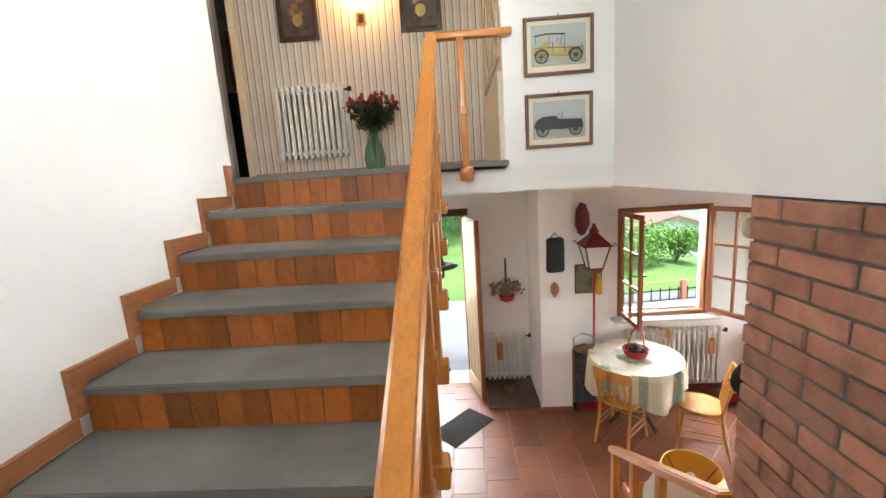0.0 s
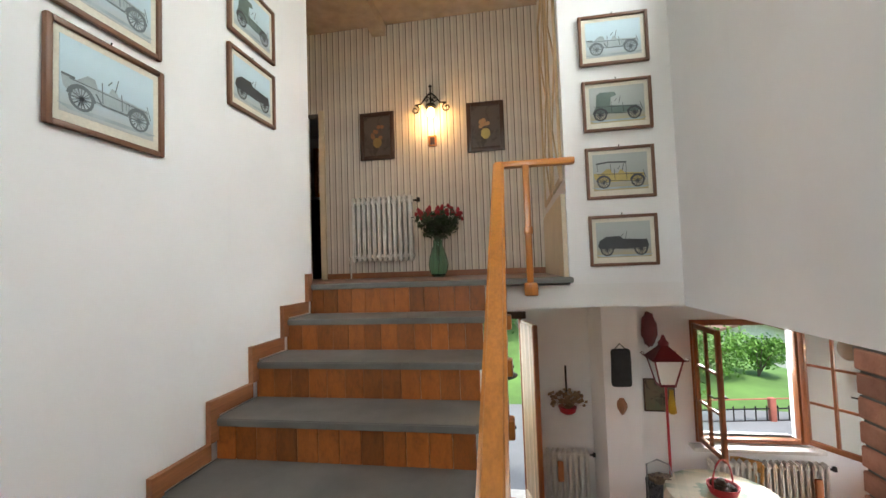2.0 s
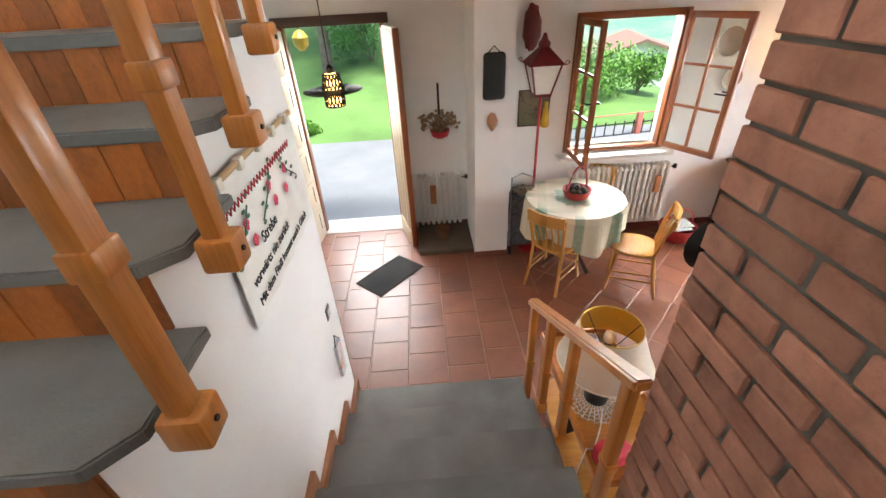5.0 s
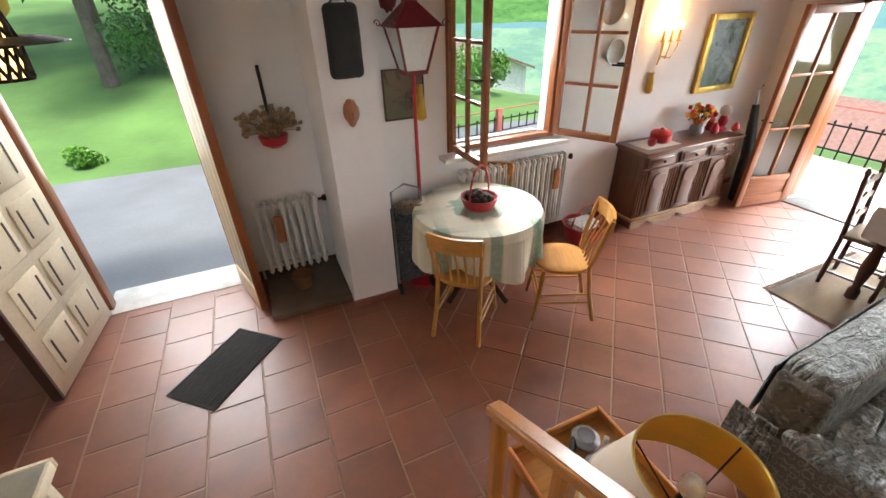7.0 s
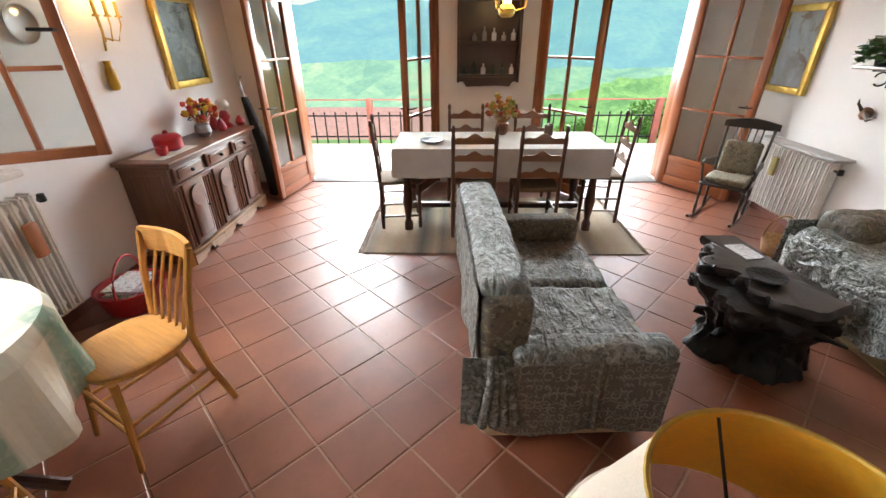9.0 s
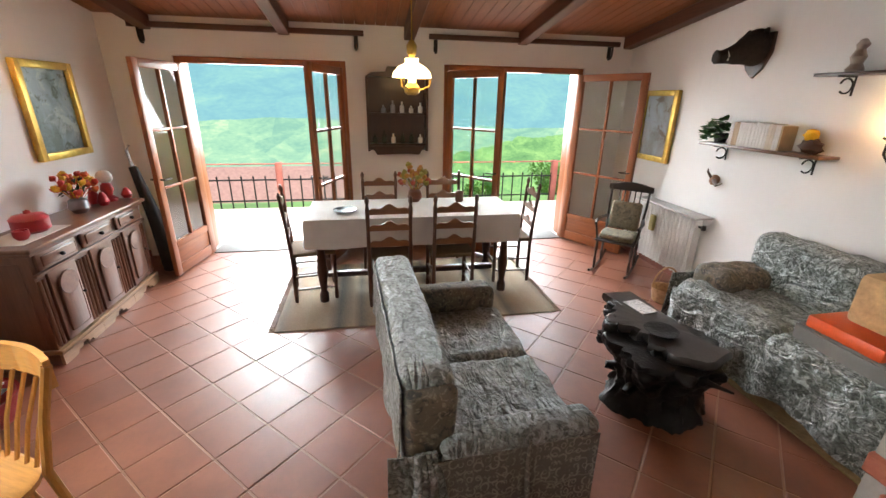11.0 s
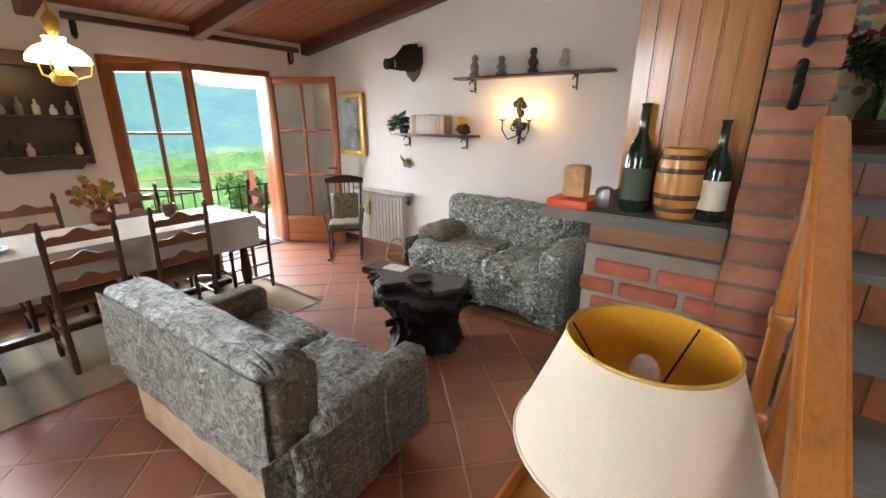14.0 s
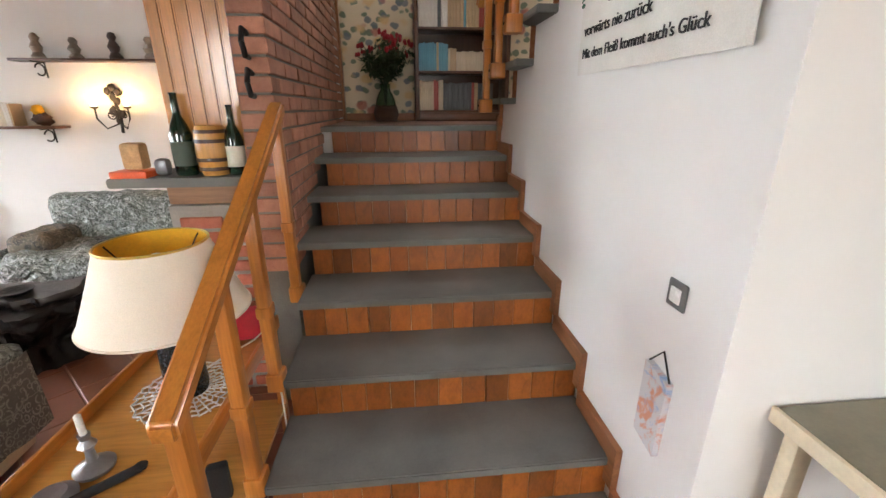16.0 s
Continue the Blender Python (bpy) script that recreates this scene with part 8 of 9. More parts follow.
wb = canvas("framed_picture", "unframed dark landscape board behind the lantern", (1.87, NORTH - 0.001, 1.50), 0, 0.32, 0.36, 0.012, ((4, 0.45, 0.6, (0.12, 0.14, 0.08)), (9, 0.5, 0.6, (0.05, 0.04, 0.03))), (0.17, 0.13, 0.08), DARKWOOD, DARKWOOD, 0.02)
sc_ = thing("yellow_scoop", "yellow painted wooden scoop on a hook", "scoop", (1.99, NORTH - 0.03, 1.42))
b = bmesh.new(); lathe(b, [(0.02, -0.12), (0.045, -0.1), (0.035, 0.02), (0.02, 0.1), (0.024, 0.14)], 12); part("body", b, plain("yellow_paint", (0.62, 0.38, 0.02), 0.5), sc_)
sc2 = thing("yellow_scoop", "yellow painted wooden scoop under the wall lamp", "scoop", (4.37, NORTH - 0.025, 1.36))
b = bmesh.new(); lathe(b, [(0.02, -0.09), (0.035, -0.07), (0.03, 0.02), (0.02, 0.07), (0.024, 0.1)], 12); part("body", b, bpy.data.materials["yellow_paint"], sc2)
tr = thing("folded_trolley", "folded grey luggage trolley leaning behind the table", "trolley", (1.73, 4.64, 0))
GREYCL = blotches("grey_bag_cloth", (0.07, 0.075, 0.085), ((12, 0.5, 0.6, (0.02, 0.02, 0.025)), (25, 0.55, 0.65, (0.2, 0.21, 0.22))), 0.6)
part("bag", soft_block(-0.12, 0.02, 0.06, 0.14, 0.16, 0.72, 0.04, 0.015, 61, 8), GREYCL, tr)
STEEL = plain("steel_tube", (0.35, 0.36, 0.38), 0.3, 0.9)
for x in (-0.13, 0.15):
    b = bmesh.new(); tube(b, [(x, -0.01, 0.04), (x, 0.0, 0.5), (x * 0.8, 0.1, 0.86), (0.01, 0.12, 0.9)], 0.009, 8); part("tube_frame", b, STEEL, tr)
    b = bmesh.new(); lathe(b, [(0.045, -0.012), (0.05, -0.006), (0.05, 0.006), (0.045, 0.012)], 18); part("wheel", b, BLACK, tr, m=pose(x, -0.03, 0.05, 0, 90, 0))
b = bmesh.new(); ball(b, (0.02, 0.05, 0.74), 0.13, 0.06, 0.05, 12, 0.6); part("scarf", b, blotches("woven_scarf", (0.2, 0.15, 0.1), ((14, 0.5, 0.6, (0.06, 0.05, 0.05)),)), tr)
yl = thing("yard_lantern", "small yellow lantern hanging outside the entrance", "lantern", (-0.55, 5.95, 2.05))
b = bmesh.new(); lathe(b, [(0.03, 0.0), (0.08, 0.05), (0.09, 0.13), (0.05, 0.19), (0.015, 0.21)], 16); part("body", b, plain("yellow_glaze", (0.55, 0.4, 0.05), 0.4), yl)
b = bmesh.new(); tube(b, [(0, 0, 0.2), (0, 0, 0.3), (0, -0.34, 0.34)], 0.006, 6); part("bracket", b, IRON, yl)

# ---- north wall and sideboard ----
for x, z, r in ((3.74, 2.01, 0.14), (3.86, 1.67, 0.105)):
    pt = thing("wall_plate", "white ceramic plate with a painted rim on the wall", "plate", (x, NORTH - 0.001, z))
    b = bmesh.new(); lathe(b, [(0.001, 0.008), (r * 0.6, 0.008), (r * 0.7, 0.016), (r, 0.028), (r * 0.98, 0.022), (r * 0.6, 0.001), (0.001, 0.001)], 36); part("dish", b, WHITE, pt, m=pose(0, 0, 0, 90, 0, 0))
    b = bmesh.new(); lathe(b, [(r * 0.76, 0.0202), (r * 0.93, 0.0268), (r * 0.93, 0.0275), (r * 0.76, 0.021)], 36); part("painted_rim", b, plain("brown_glaze", (0.25, 0.16, 0.1), 0.3), pt, m=pose(0, 0, 0, 90, 0, 0))
    b = bmesh.new(); ball(b, (0, 0, 0.0085), r * 0.4, r * 0.4, 0.002, 12, 0.5); part("painted_centre", b, plain("grey_glaze", (0.3, 0.3, 0.3), 0.3), pt, m=pose(0, 0, 0, 90, 0, 0))
TOPZ = SBH * SBS + 0.001
part_c = tagged(part("table_runner", bbox(4.18, 4.66, TOPZ, 4.62, 4.92, TOPZ + 0.003, 0), LINEN), "white lace runner on the sideboard", "cloth")
cs = thing("casserole", "red enamel casserole with a lid on the sideboard", "pot", (4.48, 4.80, TOPZ + 0.004))
b = bmesh.new(); lathe(b, [(0.075, 0), (0.1, 0.02), (0.1, 0.09), (0.09, 0.09), (0.001, 0.085)], 24); part("body", b, RED, cs)
b = bmesh.new(); lathe(b, [(0.103, 0.091), (0.08, 0.115), (0.02, 0.125), (0.018, 0.14), (0.001, 0.15)], 24); part("lid", b, RED, cs)
cup = thing("cup", "small red enamel cup on the sideboard", "cup", (4.30, 4.74, TOPZ + 0.004))
b = bmesh.new(); lathe(b, [(0.025, 0), (0.04, 0.02), (0.042, 0.06), (0.036, 0.06), (0.03, 0.01), (0.001, 0.008)], 20); part("body", b, RED, cup)
for nm, (x, y, z), s, cols in (("bouquet", (4.98, 4.80, TOPZ), 1.0, ((0.65, 0.12, 0.03), (0.75, 0.45, 0.03), (0.55, 0.05, 0.03))), ("bouquet", (5.24, 2.14, 0.779), 1.1, ((0.5, 0.25, 0.04), (0.35, 0.06, 0.03), (0.3, 0.28, 0.05)))):
    vz = thing("vase", "small round vase of dried autumn flowers", "vase", (x, y, z))
    b = bmesh.new(); lathe(b, [(0.04, 0), (0.07, 0.04), (0.06, 0.1), (0.035, 0.12), (0.03, 0.12), (0.05, 0.08), (0.001, 0.01)], 20); part("body", b, PEWTER if s == 1.0 else plain("brown_vase", (0.2, 0.08, 0.04), 0.4), vz)
    fl = thing(nm, "dried orange, yellow and red flowers in a vase", "flowers", (x, y, z + 0.04))
    for ci, c in enumerate(cols):
        b = bmesh.new()
        for k in range(14):
            a, q = rng.uniform(0, 6.28), rng.random() ** 0.5
            tip = Vector((0.17 * s * q * math.cos(a), 0.13 * s * q * math.sin(a), 0.1 + s * rng.uniform(0.06, 0.2) * (1.2 - 0.6 * q)))
            tube(b, [(0, 0, 0.03), tip * 0.6 + Vector((0, 0, 0.03)), tip], 0.0025, 4)
            ball(b, tip, 0.024, 0.024, 0.02, 7, 0.7)
        part("dried_blossoms", b, plain("dried_petal_%d_%d" % (ci, s > 1), c, 0.7, 0, 0.4, 30), fl)
    b = bmesh.new()
    for k in range(40):
        a = rng.uniform(0, 6.28)
        c = Vector((0.14 * math.cos(a) * rng.random(), 0.12 * math.sin(a) * rng.random(), 0.1 + 0.12 * rng.random()))
        d = Vector((rng.uniform(-1, 1), rng.uniform(-1, 1), rng.uniform(0, 1))).normalized() * 0.04
        e = d.cross(Vector((0.3, 0.2, 1))).normalized() * 0.012
        b.faces.new([b.verts.new(w) for w in (c - d, c + e, c + d, c - e)])
    tagged(part("leaves", b, LEAF, fl, sharp=0), kind="stuff")
ol = thing("oil_lamp", "red oil lamp with a white glass globe on the sideboard", "lamp", (5.38, 4.80, TOPZ))
b = bmesh.new(); lathe(b, [(0.06, 0), (0.065, 0.02), (0.03, 0.05), (0.05, 0.1), (0.04, 0.14), (0.02, 0.16)], 20); part("base", b, RED, ol)
b = bmesh.new(); ball(b, (0, 0, 0.21), 0.06, 0.06, 0.055, 18); part("globe", b, WHITE, ol)
for x, y, h in ((5.22, 4.76, 0.11), (5.50, 4.72, 0.09), (5.28, 4.86, 0.14)):
    b = bmesh.new(); lathe(b, [(0.03, 0), (0.045, 0.03), (0.03, h * 0.7), (0.012, h), (0.001, h)], 16)
    tagged(part("red_jar", b, RED), "small red glazed jar on the sideboard", "jar", "red jars").matrix_basis = pose(x, y, TOPZ)
pr = thing("folded_parasol", "folded black parasol leaning between sideboard and door", "parasol", (5.80, 4.72, 0))
b = bmesh.new(); tube(b, [(0.0, -0.12, 0.0), (0.0, -0.05, 0.5), (0.0, 0.05, 1.05)], 0.1, 14, 0.035); part("canopy", b, BLACK, pr)
b = bmesh.new(); tube(b, [(0.0, 0.05, 1.03), (0.0, 0.07, 1.2), (0.05, 0.07, 1.24)], 0.013, 8); part("handle", b, STEEL, pr)
b = bmesh.new(); tube(b, [(0.07, -0.05, 0.0), (0.08, 0.02, 0.6), (0.05, 0.09, 1.15)], 0.012, 8); part("pole", b, STEEL, pr)

# ---- east wall ----
wc = thing("wall_cabinet", "dark wooden spice shelf with small bottles between the terrace doors", "wall shelf", (EAST - 0.001, 2.225, 1.15), -90)
CW, CH, CD = 0.66, 0.76, 0.14
part("side", bbox(-CW / 2, -CD, 0, -CW / 2 + 0.025, 0, CH, 0.005), DARKWOOD, wc)
part("side", bbox(CW / 2 - 0.025, -CD, 0, CW / 2, 0, CH, 0.005), DARKWOOD, wc)
part("back", bbox(-CW / 2 + 0.026, -0.015, 0.0, CW / 2 - 0.026, 0, CH, 0), DARKWOOD, wc)
for z in (0.06, 0.38):
    part("shelf", bbox(-CW / 2 + 0.026, -CD, z, CW / 2 - 0.026, -0.016, z + 0.02, 0.003), DARKWOOD, wc)
b = bmesh.new(); prism(b, [(-CW / 2, CH), (CW / 2, CH), (CW / 2 - 0.06, CH + 0.04), (0.12, CH + 0.05), (0.1, CH + 0.1), (-0.1, CH + 0.1), (-0.12, CH + 0.05), (-CW / 2 + 0.06, CH + 0.04)], "y", -CD, 0); part("crest", b, DARKWOOD, wc)
b = bmesh.new(); prism(b, [(-CW / 2 + 0.03, 0.055), (-CW / 2 + 0.1, -0.04), (0.1, -0.03), (CW / 2 - 0.1, -0.04), (CW / 2 - 0.03, 0.055)], "y", -CD + 0.01, -CD + 0.03); part("apron", b, DARKWOOD, wc)
for k in range(11):
    z = 0.081 if k < 6 else 0.401
    h = rng.uniform(0.07, 0.14)
    bt = thing("bottle", "small glass bottle on the dark wall shelf", "bottle", (EAST - 0.08, 2.225 + (-0.25 + 0.1 * (k % 6)), 1.15 + z), 0, "bottles on the wall shelf")
    b = bmesh.new(); lathe(b, [(0.022, 0), (0.026, 0.01), (0.026, h * 0.6), (0.01, h * 0.75), (0.01, h), (0.001, h)], 14); part("body", b, rng.choice((WHITE, PEWTER, GREENGLASS)), bt)
for y0, y1 in ((-0.30, 1.88), (2.55, 4.70)):
    rd = thing("curtain_rod", "flat dark wooden curtain rail on two iron brackets", "curtain pole", (0, 0, 0))
    part("pole", bbox(EAST - 0.095, y0, 2.285, EAST - 0.05, y1, 2.335, 0.006), wood("curtain_board", (0.075, 0.032, 0.018), 0.45, 1) if y0 < 0 else bpy.data.materials["curtain_board"], rd)
    for y in (y0 + 0.08, y1 - 0.08):
        b = bmesh.new(); tube(b, [(EAST - 0.072, y, 2.284), (EAST - 0.072, y, 2.2), (EAST - 0.05, y, 2.165), (EAST - 0.006, y, 2.16)], 0.011, 8); box(b, EAST - 0.012, y - 0.02, 2.17, EAST - 0.001, y + 0.02, 2.3); part("bracket", b, IRON, rd)
pltd = thing("ashtray", "dark patterned plate on the white tablecloth", "plate", (4.93, 2.78, 0.779))
b = bmesh.new(); lathe(b, [(0.04, 0), (0.075, 0.008), (0.1, 0.02), (0.098, 0.022), (0.07, 0.012), (0.001, 0.006)], 26); part("dish", b, plain("blue_black_glaze", (0.05, 0.06, 0.08), 0.25), pltd)
mg = thing("mug", "brown pottery mug on the dining table", "mug", (5.18, 1.72, 0.779))
b = bmesh.new(); lathe(b, [(0.03, 0), (0.04, 0.01), (0.04, 0.1), (0.034, 0.1), (0.03, 0.01), (0.001, 0.01)], 20); part("body", b, plain("brown_pottery", (0.16, 0.07, 0.04), 0.5), mg)
b = bmesh.new(); tube(b, [(0.04, 0, 0.08), (0.065, 0, 0.07), (0.065, 0, 0.04), (0.04, 0, 0.025)], 0.006, 6); part("handle", b, bpy.data.materials["brown_pottery"], mg)

# ---- south wall ----
bh = thing("boar_head", "stuffed dark boar head on a wooden shield", "trophy", (4.49, SOUTH + 0.001, 2.08), 180)
bh.scale = (0.9, 0.9, 0.9)
b = bmesh.new(); prism(b, [(-0.13, 0.16), (0.13, 0.16), (0.14, 0.0), (0.08, -0.13), (0, -0.2), (-0.08, -0.13), (-0.14, 0.0)], "y", -0.025, 0); part("shield", b, DARKWOOD, bh)
FUR = plain("boar_fur", (0.022, 0.015, 0.011), 0.9, 0, 0.5, 30, 160, 1.0)
b = bmesh.new()
ring_skin(b, [[(q * math.cos(a) * 0.9 - 0.55 * max(0, y - 0.08), -y * 0.68, z + 0.03 + q * math.sin(a)) for a in [2 * math.pi * k / 18 for k in range(18)]] for q, y, z in ((0.13, 0.02, 0.01), (0.15, 0.08, 0.02), (0.13, 0.16, 0.01), (0.095, 0.23, -0.02), (0.065, 0.3, -0.04), (0.055, 0.37, -0.05), (0.058, 0.4, -0.05), (0.03, 0.405, -0.05))])
for v in b.verts:
    v.co += Vector((noise.noise(v.co * 25), 0, noise.noise(v.co * 25 + Vector((9, 0, 0))))) * 0.012
for s in (-1, 1):
    tube(b, [(s * 0.07, -0.08, 0.13), (s * 0.09, -0.07, 0.165), (s * 0.09, -0.06, 0.19)], 0.035, 8, 0.012)
part("head", b, FUR, bh, sharp=60)
for s in (-1, 1):
    b = bmesh.new(); tube(b, [(s * 0.045 - 0.13, -0.225, -0.05), (s * 0.07 - 0.135, -0.235, -0.02), (s * 0.06 - 0.14, -0.24, 0.02)], 0.009, 6, 0.003); part("tusk", b, WHITE, bh)


def iron_bracket(parent, x, y, z, sgn=1):
    bm = bmesh.new()
    tube(bm, [(x, y, z), (x, y, z - 0.12)], 0.006, 6)
    tube(bm, [(x, y, z - 0.004), (x, y + 0.14, z - 0.004)], 0.006, 6)
    pts = [(x, y + 0.01 + 0.05 * (1 + math.cos(a)), z - 0.06 + 0.045 * math.sin(a)) for a in [0.3 + 5.2 * k / 16 for k in range(17)]]
    tube(bm, pts, 0.006, 6)
    part("iron_bracket", bm, IRON, parent)


sh1 = thing("wall_shelf", "dark wooden wall shelf on scrolled iron brackets", "shelf", (0, 0, 0))
part("board", bbox(3.66, SOUTH + 0.001, 1.365, 4.70, SOUTH + 0.18, 1.387, 0.004), WALNUT_X, sh1)
iron_bracket(sh1, 3.80, SOUTH + 0.012, 1.364); iron_bracket(sh1, 4.55, SOUTH + 0.012, 1.364)
x = 3.98
while x < 4.42:
    q = rng.uniform(0.018, 0.035)
    t = tagged(part("book", bbox(0, 0, 0, q - 0.0015, 0.13, rng.uniform(0.17, 0.19), 0.003, 1), BOOKC[rng.choice((0, 5, 5, 1, 5))]), "pale upright book on the wall shelf", "book", "books on the wall shelf")
    t.matrix_basis = pose(x, SOUTH + 0.02, 1.388)
    x += q
pp = thing("potted_plant", "leafy green pothos in a dark pot on the wall shelf", "potted plant", (4.56, SOUTH + 0.1, 1.388))
b = bmesh.new(); lathe(b, [(0.04, 0), (0.055, 0.08), (0.06, 0.08), (0.05, 0.07), (0.001, 0.07)], 16); part("pot", b, BLACK, pp)
b = bmesh.new()
for k in range(110):
    a, q = rng.uniform(0, 6.28), rng.random() ** 0.5
    c = Vector((0.17 * q * math.cos(a) + 0.03, abs(0.1 * q * math.sin(a)) - 0.02, 0.1 + 0.14 * rng.random() - 0.09 * q))
    d = Vector((math.cos(a), math.sin(a), rng.uniform(-0.6, 0.6))).normalized() * 0.046
    e = d.cross(Vector((rng.uniform(-0.4, 0.4), rng.uniform(-0.4, 0.4), 1))).normalized() * 0.024
    vs = [b.verts.new(w) for w in (c - d, c - d * 0.3 + e, c + d * 0.4 + e * 0.8, c + d, c + d * 0.4 - e * 0.8, c - d * 0.3 - e)]
    b.faces.new(vs)
part("leaves", b, plain("pothos_leaves", (0.05, 0.14, 0.03), 0.4, 0, 0.4, 12, 60, 0.1), pp, sharp=0)
fg = thing("toy_bird", "dark toy figure with a bright yellow head on the shelf", "figurine", (3.80, SOUTH + 0.09, 1.388))
b = bmesh.new(); ball(b, (0, 0, 0.05), 0.075, 0.05, 0.05, 12, 0.4); part("body", b, plain("brown_plush", (0.06, 0.03, 0.02), 0.9), fg)
b = bmesh.new(); ball(b, (0.02, 0, 0.125), 0.045, 0.04, 0.04, 12, 0.3); part("head", b, plain("yellow_plush", (0.75, 0.4, 0.02), 0.9), fg)
sh2 = thing("wall_shelf", "dark wooden shelf of figurines on scrolled iron brackets", "shelf", (0, 0, 0))
part("board", bbox(2.45, SOUTH + 0.001, 1.885, 3.90, SOUTH + 0.13, 1.905, 0.004), DARKWOOD, sh2)
iron_bracket(sh2, 3.72, SOUTH + 0.012, 1.884); iron_bracket(sh2, 2.75, SOUTH + 0.012, 1.884)
for i, (x, h, c) in enumerate(((3.70, 0.19, (0.3, 0.24, 0.2)), (3.42, 0.16, (0.22, 0.2, 0.17)), (3.12, 0.2, (0.06, 0.045, 0.04)), (2.85, 0.17, (0.4, 0.36, 0.32)))):
    b = bmesh.new()
    lathe(b, [(0.045, 0), (0.05, 0.015), (0.028, h * 0.25), (0.045, h * 0.45), (0.022, h * 0.68), (0.032, h * 0.82), (0.02, h * 0.97), (0.001, h)], 16)
    for v in b.verts:
        v.co += Vector((noise.noise(v.co * 30 + Vector((i, 0, 0))), noise.noise(v.co * 30), 0)) * 0.008
    tagged(part("figurine", b, plain("figurine_%d" % i, c, 0.5)), "small weathered figurine on the upper wall shelf", "figurine", "figurines").matrix_basis = pose(x, SOUTH + 0.07, 1.906)
hn = thing("horn_trophy", "small curved horn trophy on the white wall", "trophy", (4.60, SOUTH + 0.001, 1.06), 180)
b = bmesh.new(); ball(b, (0, -0.02, 0), 0.05, 0.035, 0.045, 12, 0.3); part("mount", b, plain("skull_brown", (0.25, 0.13, 0.07), 0.7), hn)
b = bmesh.new(); tube(b, [(0.02, -0.04, 0), (0.1, -0.09, -0.03), (0.17, -0.1, 0.0)], 0.02, 8, 0.004); tube(b, [(-0.02, -0.04, 0.02), (-0.03, -0.08, 0.07), (-0.01, -0.1, 0.1)], 0.014, 8, 0.003); part("horn", b, plain("horn", (0.1, 0.06, 0.04), 0.4), hn)
wk = basket("basket", "pale wicker basket with a tall handle beside the sofa", (4.36, -0.03, 0.0), 0.11, 0.14, plain("pale_wicker", (0.42, 0.26, 0.13), 0.8, 0, 0.4, 40, 120, 0.8), 70, 0.2)

# ---- mantel shelf ----
MZ = 1.236
for x, y, h, r, lab in ((1.80, 1.50, 0.35, 0.046, "large dark green wine bottle on the mantel shelf"), (1.575, 1.51, 0.3, 0.04, "dark bottle with a white label on the mantel shelf")):
    bt = thing("wine_bottle", lab, "bottle", (x, y, MZ))
    b = bmesh.new(); lathe(b, [(r * 0.9, 0), (r, 0.012), (r, h * 0.5), (r * 0.75, h * 0.62), (r * 0.34, h * 0.74), (r * 0.3, h * 0.97), (r * 0.36, h * 0.98), (r * 0.36, h), (0.001, h)], 22); part("glass", b, plain("bottle_green", (0.012, 0.03, 0.018), 0.12, coat=0.5), bt)
    b = bmesh.new(); lathe(b, [(r + 0.001, h * 0.12), (r + 0.001, h * 0.42)], 22, caps=False); part("label", b, plain("bottle_label_%d" % (h > 0.34), (0.7, 0.66, 0.55) if h < 0.34 else (0.06, 0.08, 0.06), 0.6), bt)
kg = thing("keg", "small wooden keg with brass hoops on the mantel", "keg", (1.67, 1.51, MZ))
b = bmesh.new(); lathe(b, [(0.055, 0), (0.068, 0.05), (0.072, 0.11), (0.068, 0.17), (0.056, 0.215), (0.05, 0.21), (0.001, 0.205)], 24); part("barrel", b, HONEY, kg)
for z, r in ((0.03, 0.066), (0.07, 0.0712), (0.15, 0.0715), (0.19, 0.0645)):
    b = bmesh.new(); lathe(b, [(r, z - 0.008), (r + 0.002, z), (r, z + 0.008)], 24, caps=False); part("hoop", b, DARKWOOD, kg)
tagged(part("orange_tray", bbox(1.92, 1.48, MZ, 2.07, 1.61, MZ + 0.03, 0.006), plain("orange_tin", (0.75, 0.1, 0.02), 0.4)), "flat orange tin on the end of the mantel", "tin")
tagged(part("cork_block", bbox(1.95, 1.49, MZ + 0.031, 2.035, 1.565, MZ + 0.145, 0.015), plain("cork", (0.55, 0.34, 0.16), 0.85, 0, 0.3, 30, 120, 0.5)), "upright tan cork block on the orange tin", "block")
tagged(part("glass_jar", bbox(1.865, 1.48, MZ, 1.925, 1.54, MZ + 0.075, 0.02), PEWTER), "small pewter box on the mantel", "box")
ik = thing("iron_pan", "black cast-iron pan hung on the brick end", "pan", (1.43, 1.565, 2.13))
b = bmesh.new(); lathe(b, [(0.05, 0.0), (0.075, 0.03), (0.07, 0.03), (0.045, 0.006), (0.001, 0.006)], 20); part("dish", b, IRON, ik, m=pose(0, 0, -0.12, -90, 0, 0))
b = bmesh.new(); tube(b, [(0, 0.01, -0.05), (0, 0.012, 0.12)], 0.012, 8); part("handle", b, IRON, ik)
for z in (1.77, 1.62):
    hk = thing("iron_hook", "black forged iron hook on the brick edge", "hook", (1.44, 1.556, z))
    b = bmesh.new(); tube(b, [(0, 0.0, 0.04), (0, 0.05, 0.05), (0, 0.075, 0.0), (0, 0.05, -0.05), (0, 0.01, -0.05)], 0.012, 8); part("hook", b, IRON, hk)

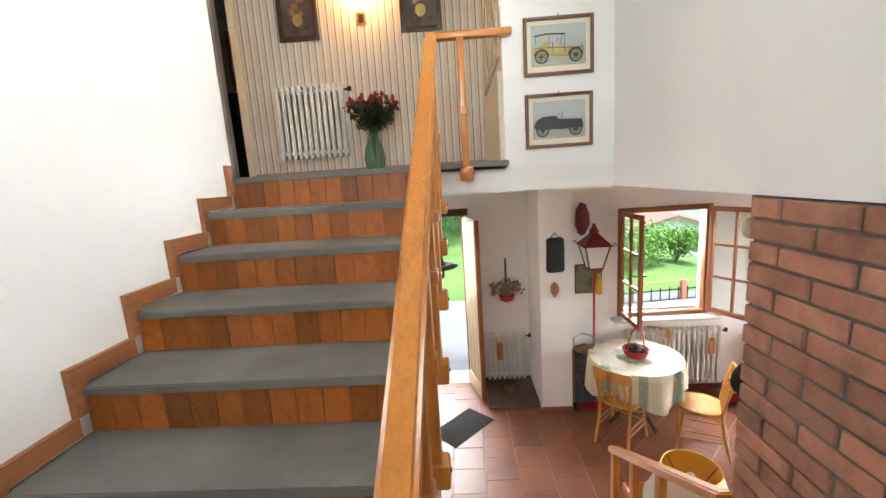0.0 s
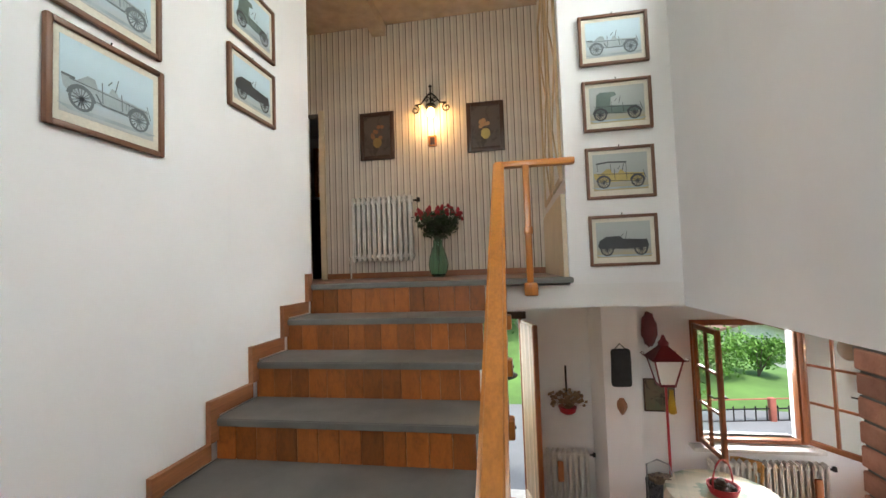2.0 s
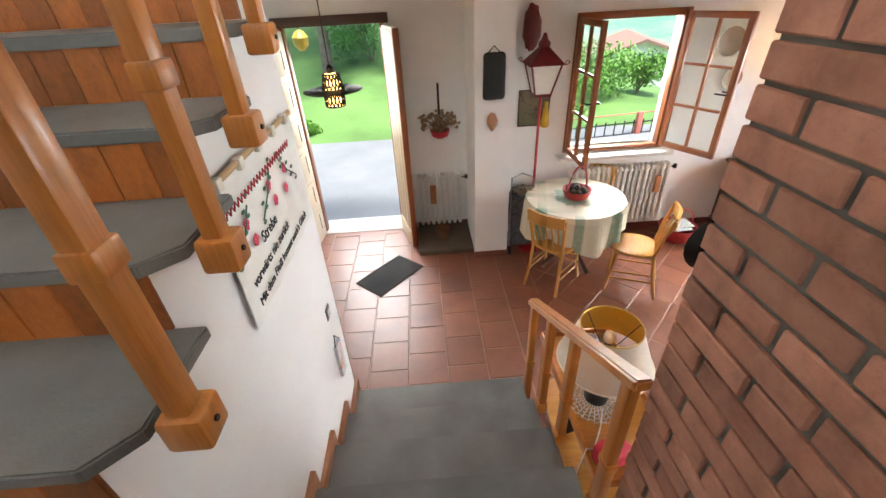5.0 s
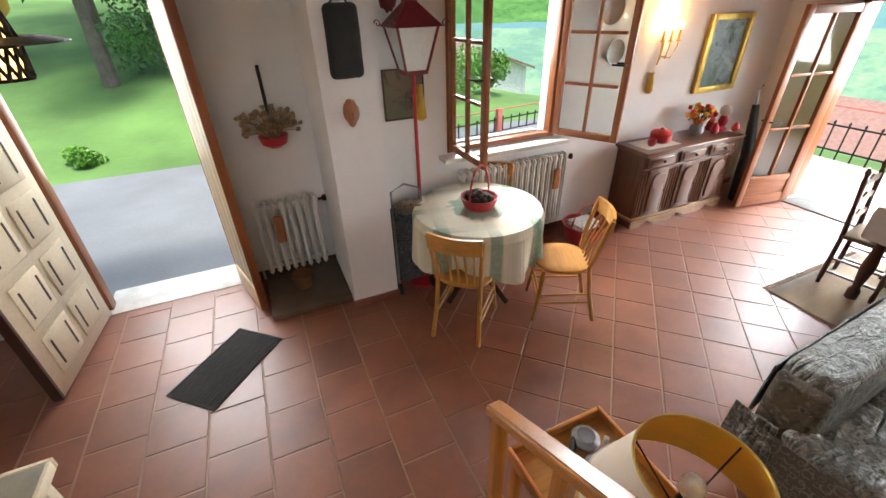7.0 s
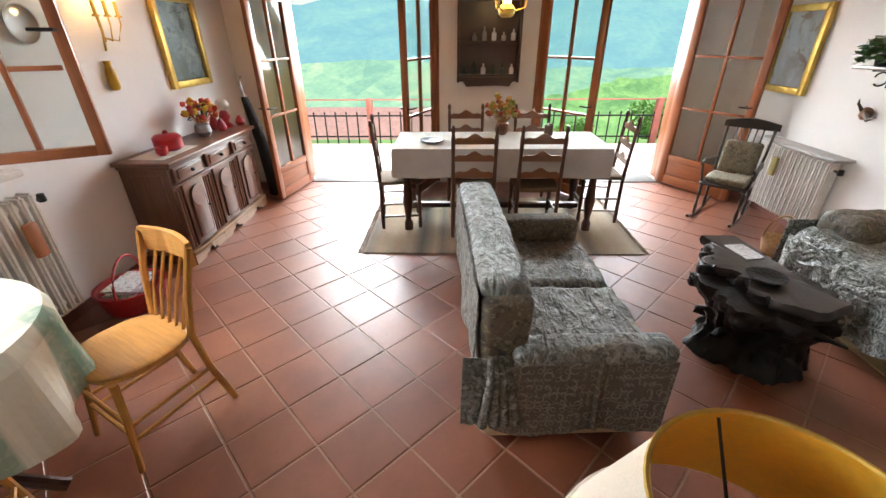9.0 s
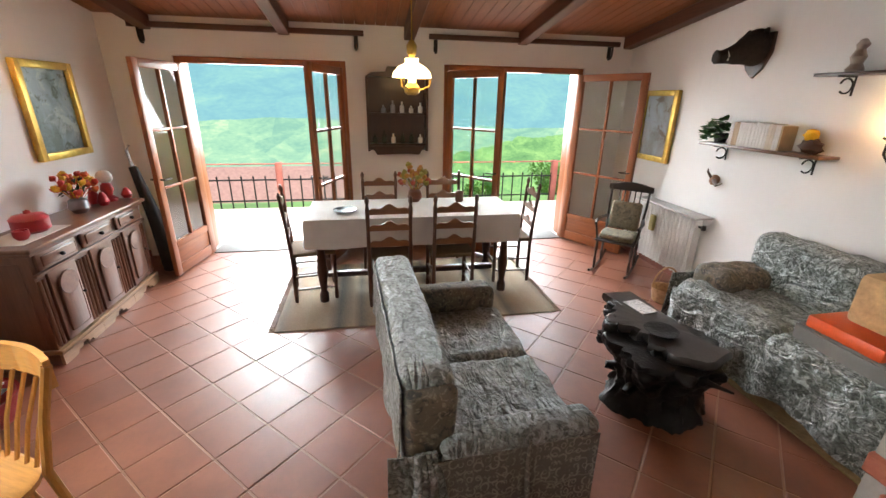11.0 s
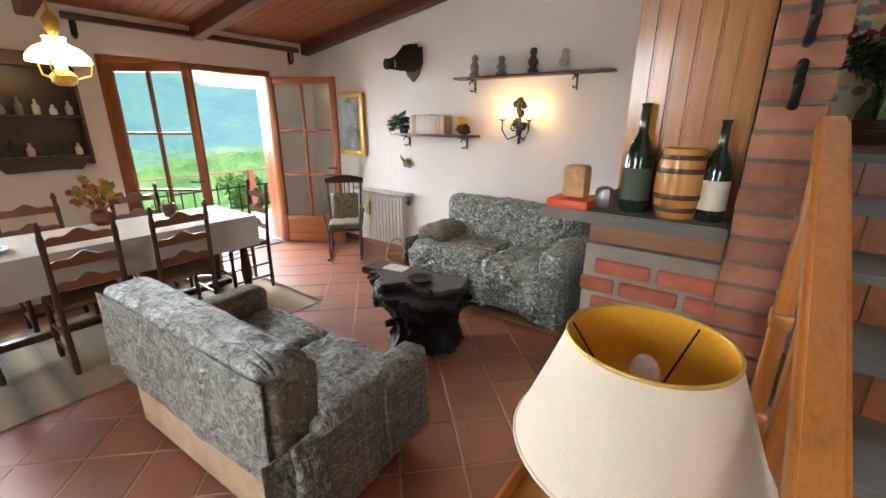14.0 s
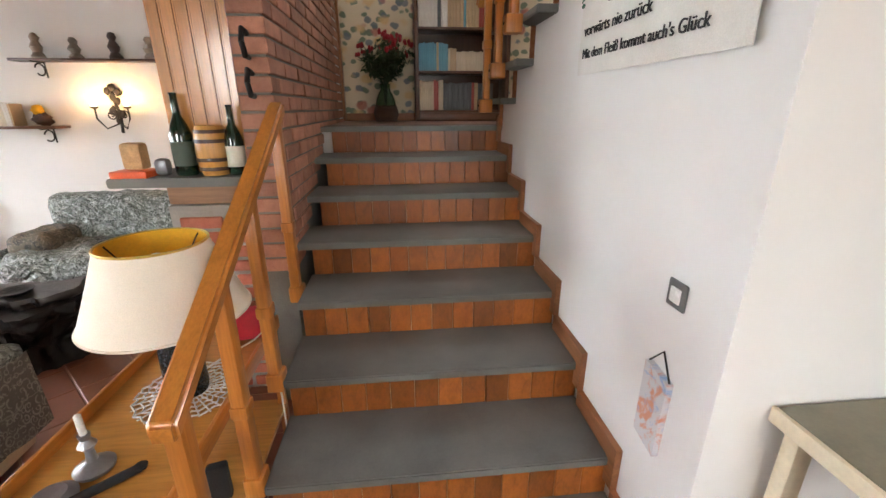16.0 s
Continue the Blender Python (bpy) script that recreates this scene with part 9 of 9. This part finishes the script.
# ---- upper hall side ----
uc = thing("cabinet", "black cabinet in the room behind the upper hall", "cabinet", (-2.4, 5.3, UP), -90)
part("body", bbox(0, 0, 0, 0.16, 0.9, 1.05, 0.008), BLACK, uc)
part("door", bbox(0.161, 0.03, 0.05, 0.175, 0.87, 1.0, 0.004), BLACK, uc)
canvas("framed_picture", "pinkish framed picture in the room behind the hall", (-2.0, 5.498, 4.4), 0, 0.8, 0.7, 0.05, ((5, 0.5, 0.6, (0.35, 0.2, 0.15)),), (0.5, 0.32, 0.24), OAK, OAK)
for y0, y1, z0, z1 in ((2.93, 3.5, 3.55, 5.4), (3.6, 4.25, 3.55, 5.4)):
    pf = thing("panel_moulding", "cream wooden panel moulding on the hall side wall", "moulding", (0.689, (y0 + y1) / 2, (z0 + z1) / 2), -90)
    tagged(pf, kind="structure")
    frame_bars(pf, y1 - y0, z1 - z0, 0.02, 0.035, SLATC, SLATC)
    for k in range(4):
        part("lattice_strip", bbox(-0.01, -0.012, -0.32, 0.01, -0.001, 0.32, 0.002), SLATC, pf, m=pose(0, 0, -0.65 + 0.43 * k, 0, 38 * (1 if k % 2 else -1), 0))
b = bmesh.new(); box(b, 0.66, 2.86, UP, 0.689, 4.34, UP + 0.55); setting("hall_dado", b, CREAM)

# ---- floor tiles ----
floor = new("floor")
tagged(floor, "terracotta tile floor, laid square by the door and diagonally in the living room", "floor", "", "structure")
b = bmesh.new(); box(b, -1.6, SOUTH, -0.1, EAST + 0.02, DOORWALL + 0.01, -0.0035); part("bed", b, GROUT, floor, sharp=0)
S1, S2, EDGE = 0.315, 0.2915, 1.742


def tile_mesh(s):
    bm = bmesh.new()
    box(bm, -s / 2 + 0.0045, -s / 2 + 0.0045, -0.02, s / 2 - 0.0045, s / 2 - 0.0045, 0)
    bmesh.ops.bevel(bm, geom=[e for e in bm.edges if e.verts[0].co.z > -0.01 and e.verts[1].co.z > -0.01], offset=0.003, segments=1, affect="EDGES")
    return mesh_from("tile", bm, TILE, 30)


def cut_tile(cx, cy, s, rot, clip):
    """The piece of a square tile that is left inside a rectangle."""
    h = s / 2 - 0.0045
    ca, sa = math.cos(rot), math.sin(rot)
    poly = [(cx + ca * u - sa * v, cy + sa * u + ca * v) for u, v in ((-h, -h), (h, -h), (h, h), (-h, h))]
    for ax, lim, sign in ((0, clip[0], 1), (0, clip[1], -1), (1, clip[2], 1), (1, clip[3], -1)):
        out = []
        for p, q in zip(poly, poly[1:] + poly[:1]):
            dp, dq = (p[ax] - lim) * sign, (q[ax] - lim) * sign
            if dp >= 0:
                out.append(p)
            if dp * dq < 0:
                t = dp / (dp - dq)
                out.append((p[0] + (q[0] - p[0]) * t, p[1] + (q[1] - p[1]) * t))
        poly = out
        if len(poly) < 3:
            return None
    return poly


t1, t2 = tile_mesh(S1), tile_mesh(S2)
rest = bmesh.new()
made = 0


def lay(cx, cy, s, rot, mesh, clip, near):
    global made
    poly = cut_tile(cx, cy, s, rot, clip)
    if not poly:
        return
    area = abs(sum(p[0] * q[1] - q[0] * p[1] for p, q in zip(poly, poly[1:] + poly[:1]))) / 2
    if area < 0.0015:
        return
    dz = random.uniform(-0.0012, 0.0008)
    if near and made < 300 and area > (s - 0.009) ** 2 * 0.995:
        o = new("tile", mesh)
        o.parent = floor
        o.matrix_basis = pose(cx, cy, dz, 0, 0, math.degrees(rot))
        made += 1
    else:
        prism(rest, poly, "z", -0.02, dz)


WEST = (-1.54, EDGE - 0.004, 0.5, DOORWALL - 0.001)
i = -8
while i < 8:
    cx = 0.80 + S1 * i + S1 / 2
    for j in range(-3, 18):
        cy = 0.3775 + S1 * j + (S1 / 2 if i % 2 else 0)
        if cx < 0.2 and cy < 2.6 or cy < 2.4 and cx < 1.2:
            continue
        lay(cx, cy, S1, 0, t1, WEST, -0.9 < cx and cy > 2.6)
    i += 1
EASTR = (EDGE + 0.004, EAST + 0.01, SOUTH + 0.001, NORTH - 0.001)
q = math.sqrt(0.5)
for i in range(-30, 31):
    for j in range(-30, 31):
        u, v = 4.03 + S2 * (i + 0.5), 0.175 + S2 * (j + 0.5)
        cx, cy = (u - v) * q, (u + v) * q
        if EASTR[0] - 0.3 < cx < EASTR[1] + 0.3 and EASTR[2] - 0.3 < cy < EASTR[3] + 0.3:
            lay(cx, cy, S2, math.pi / 4, t2, EASTR, 1.7 < cx < 4.4 and 0.6 < cy < 4.6)
tagged(part("outer_tiles", rest, TILE, floor, sharp=0), kind="stuff")
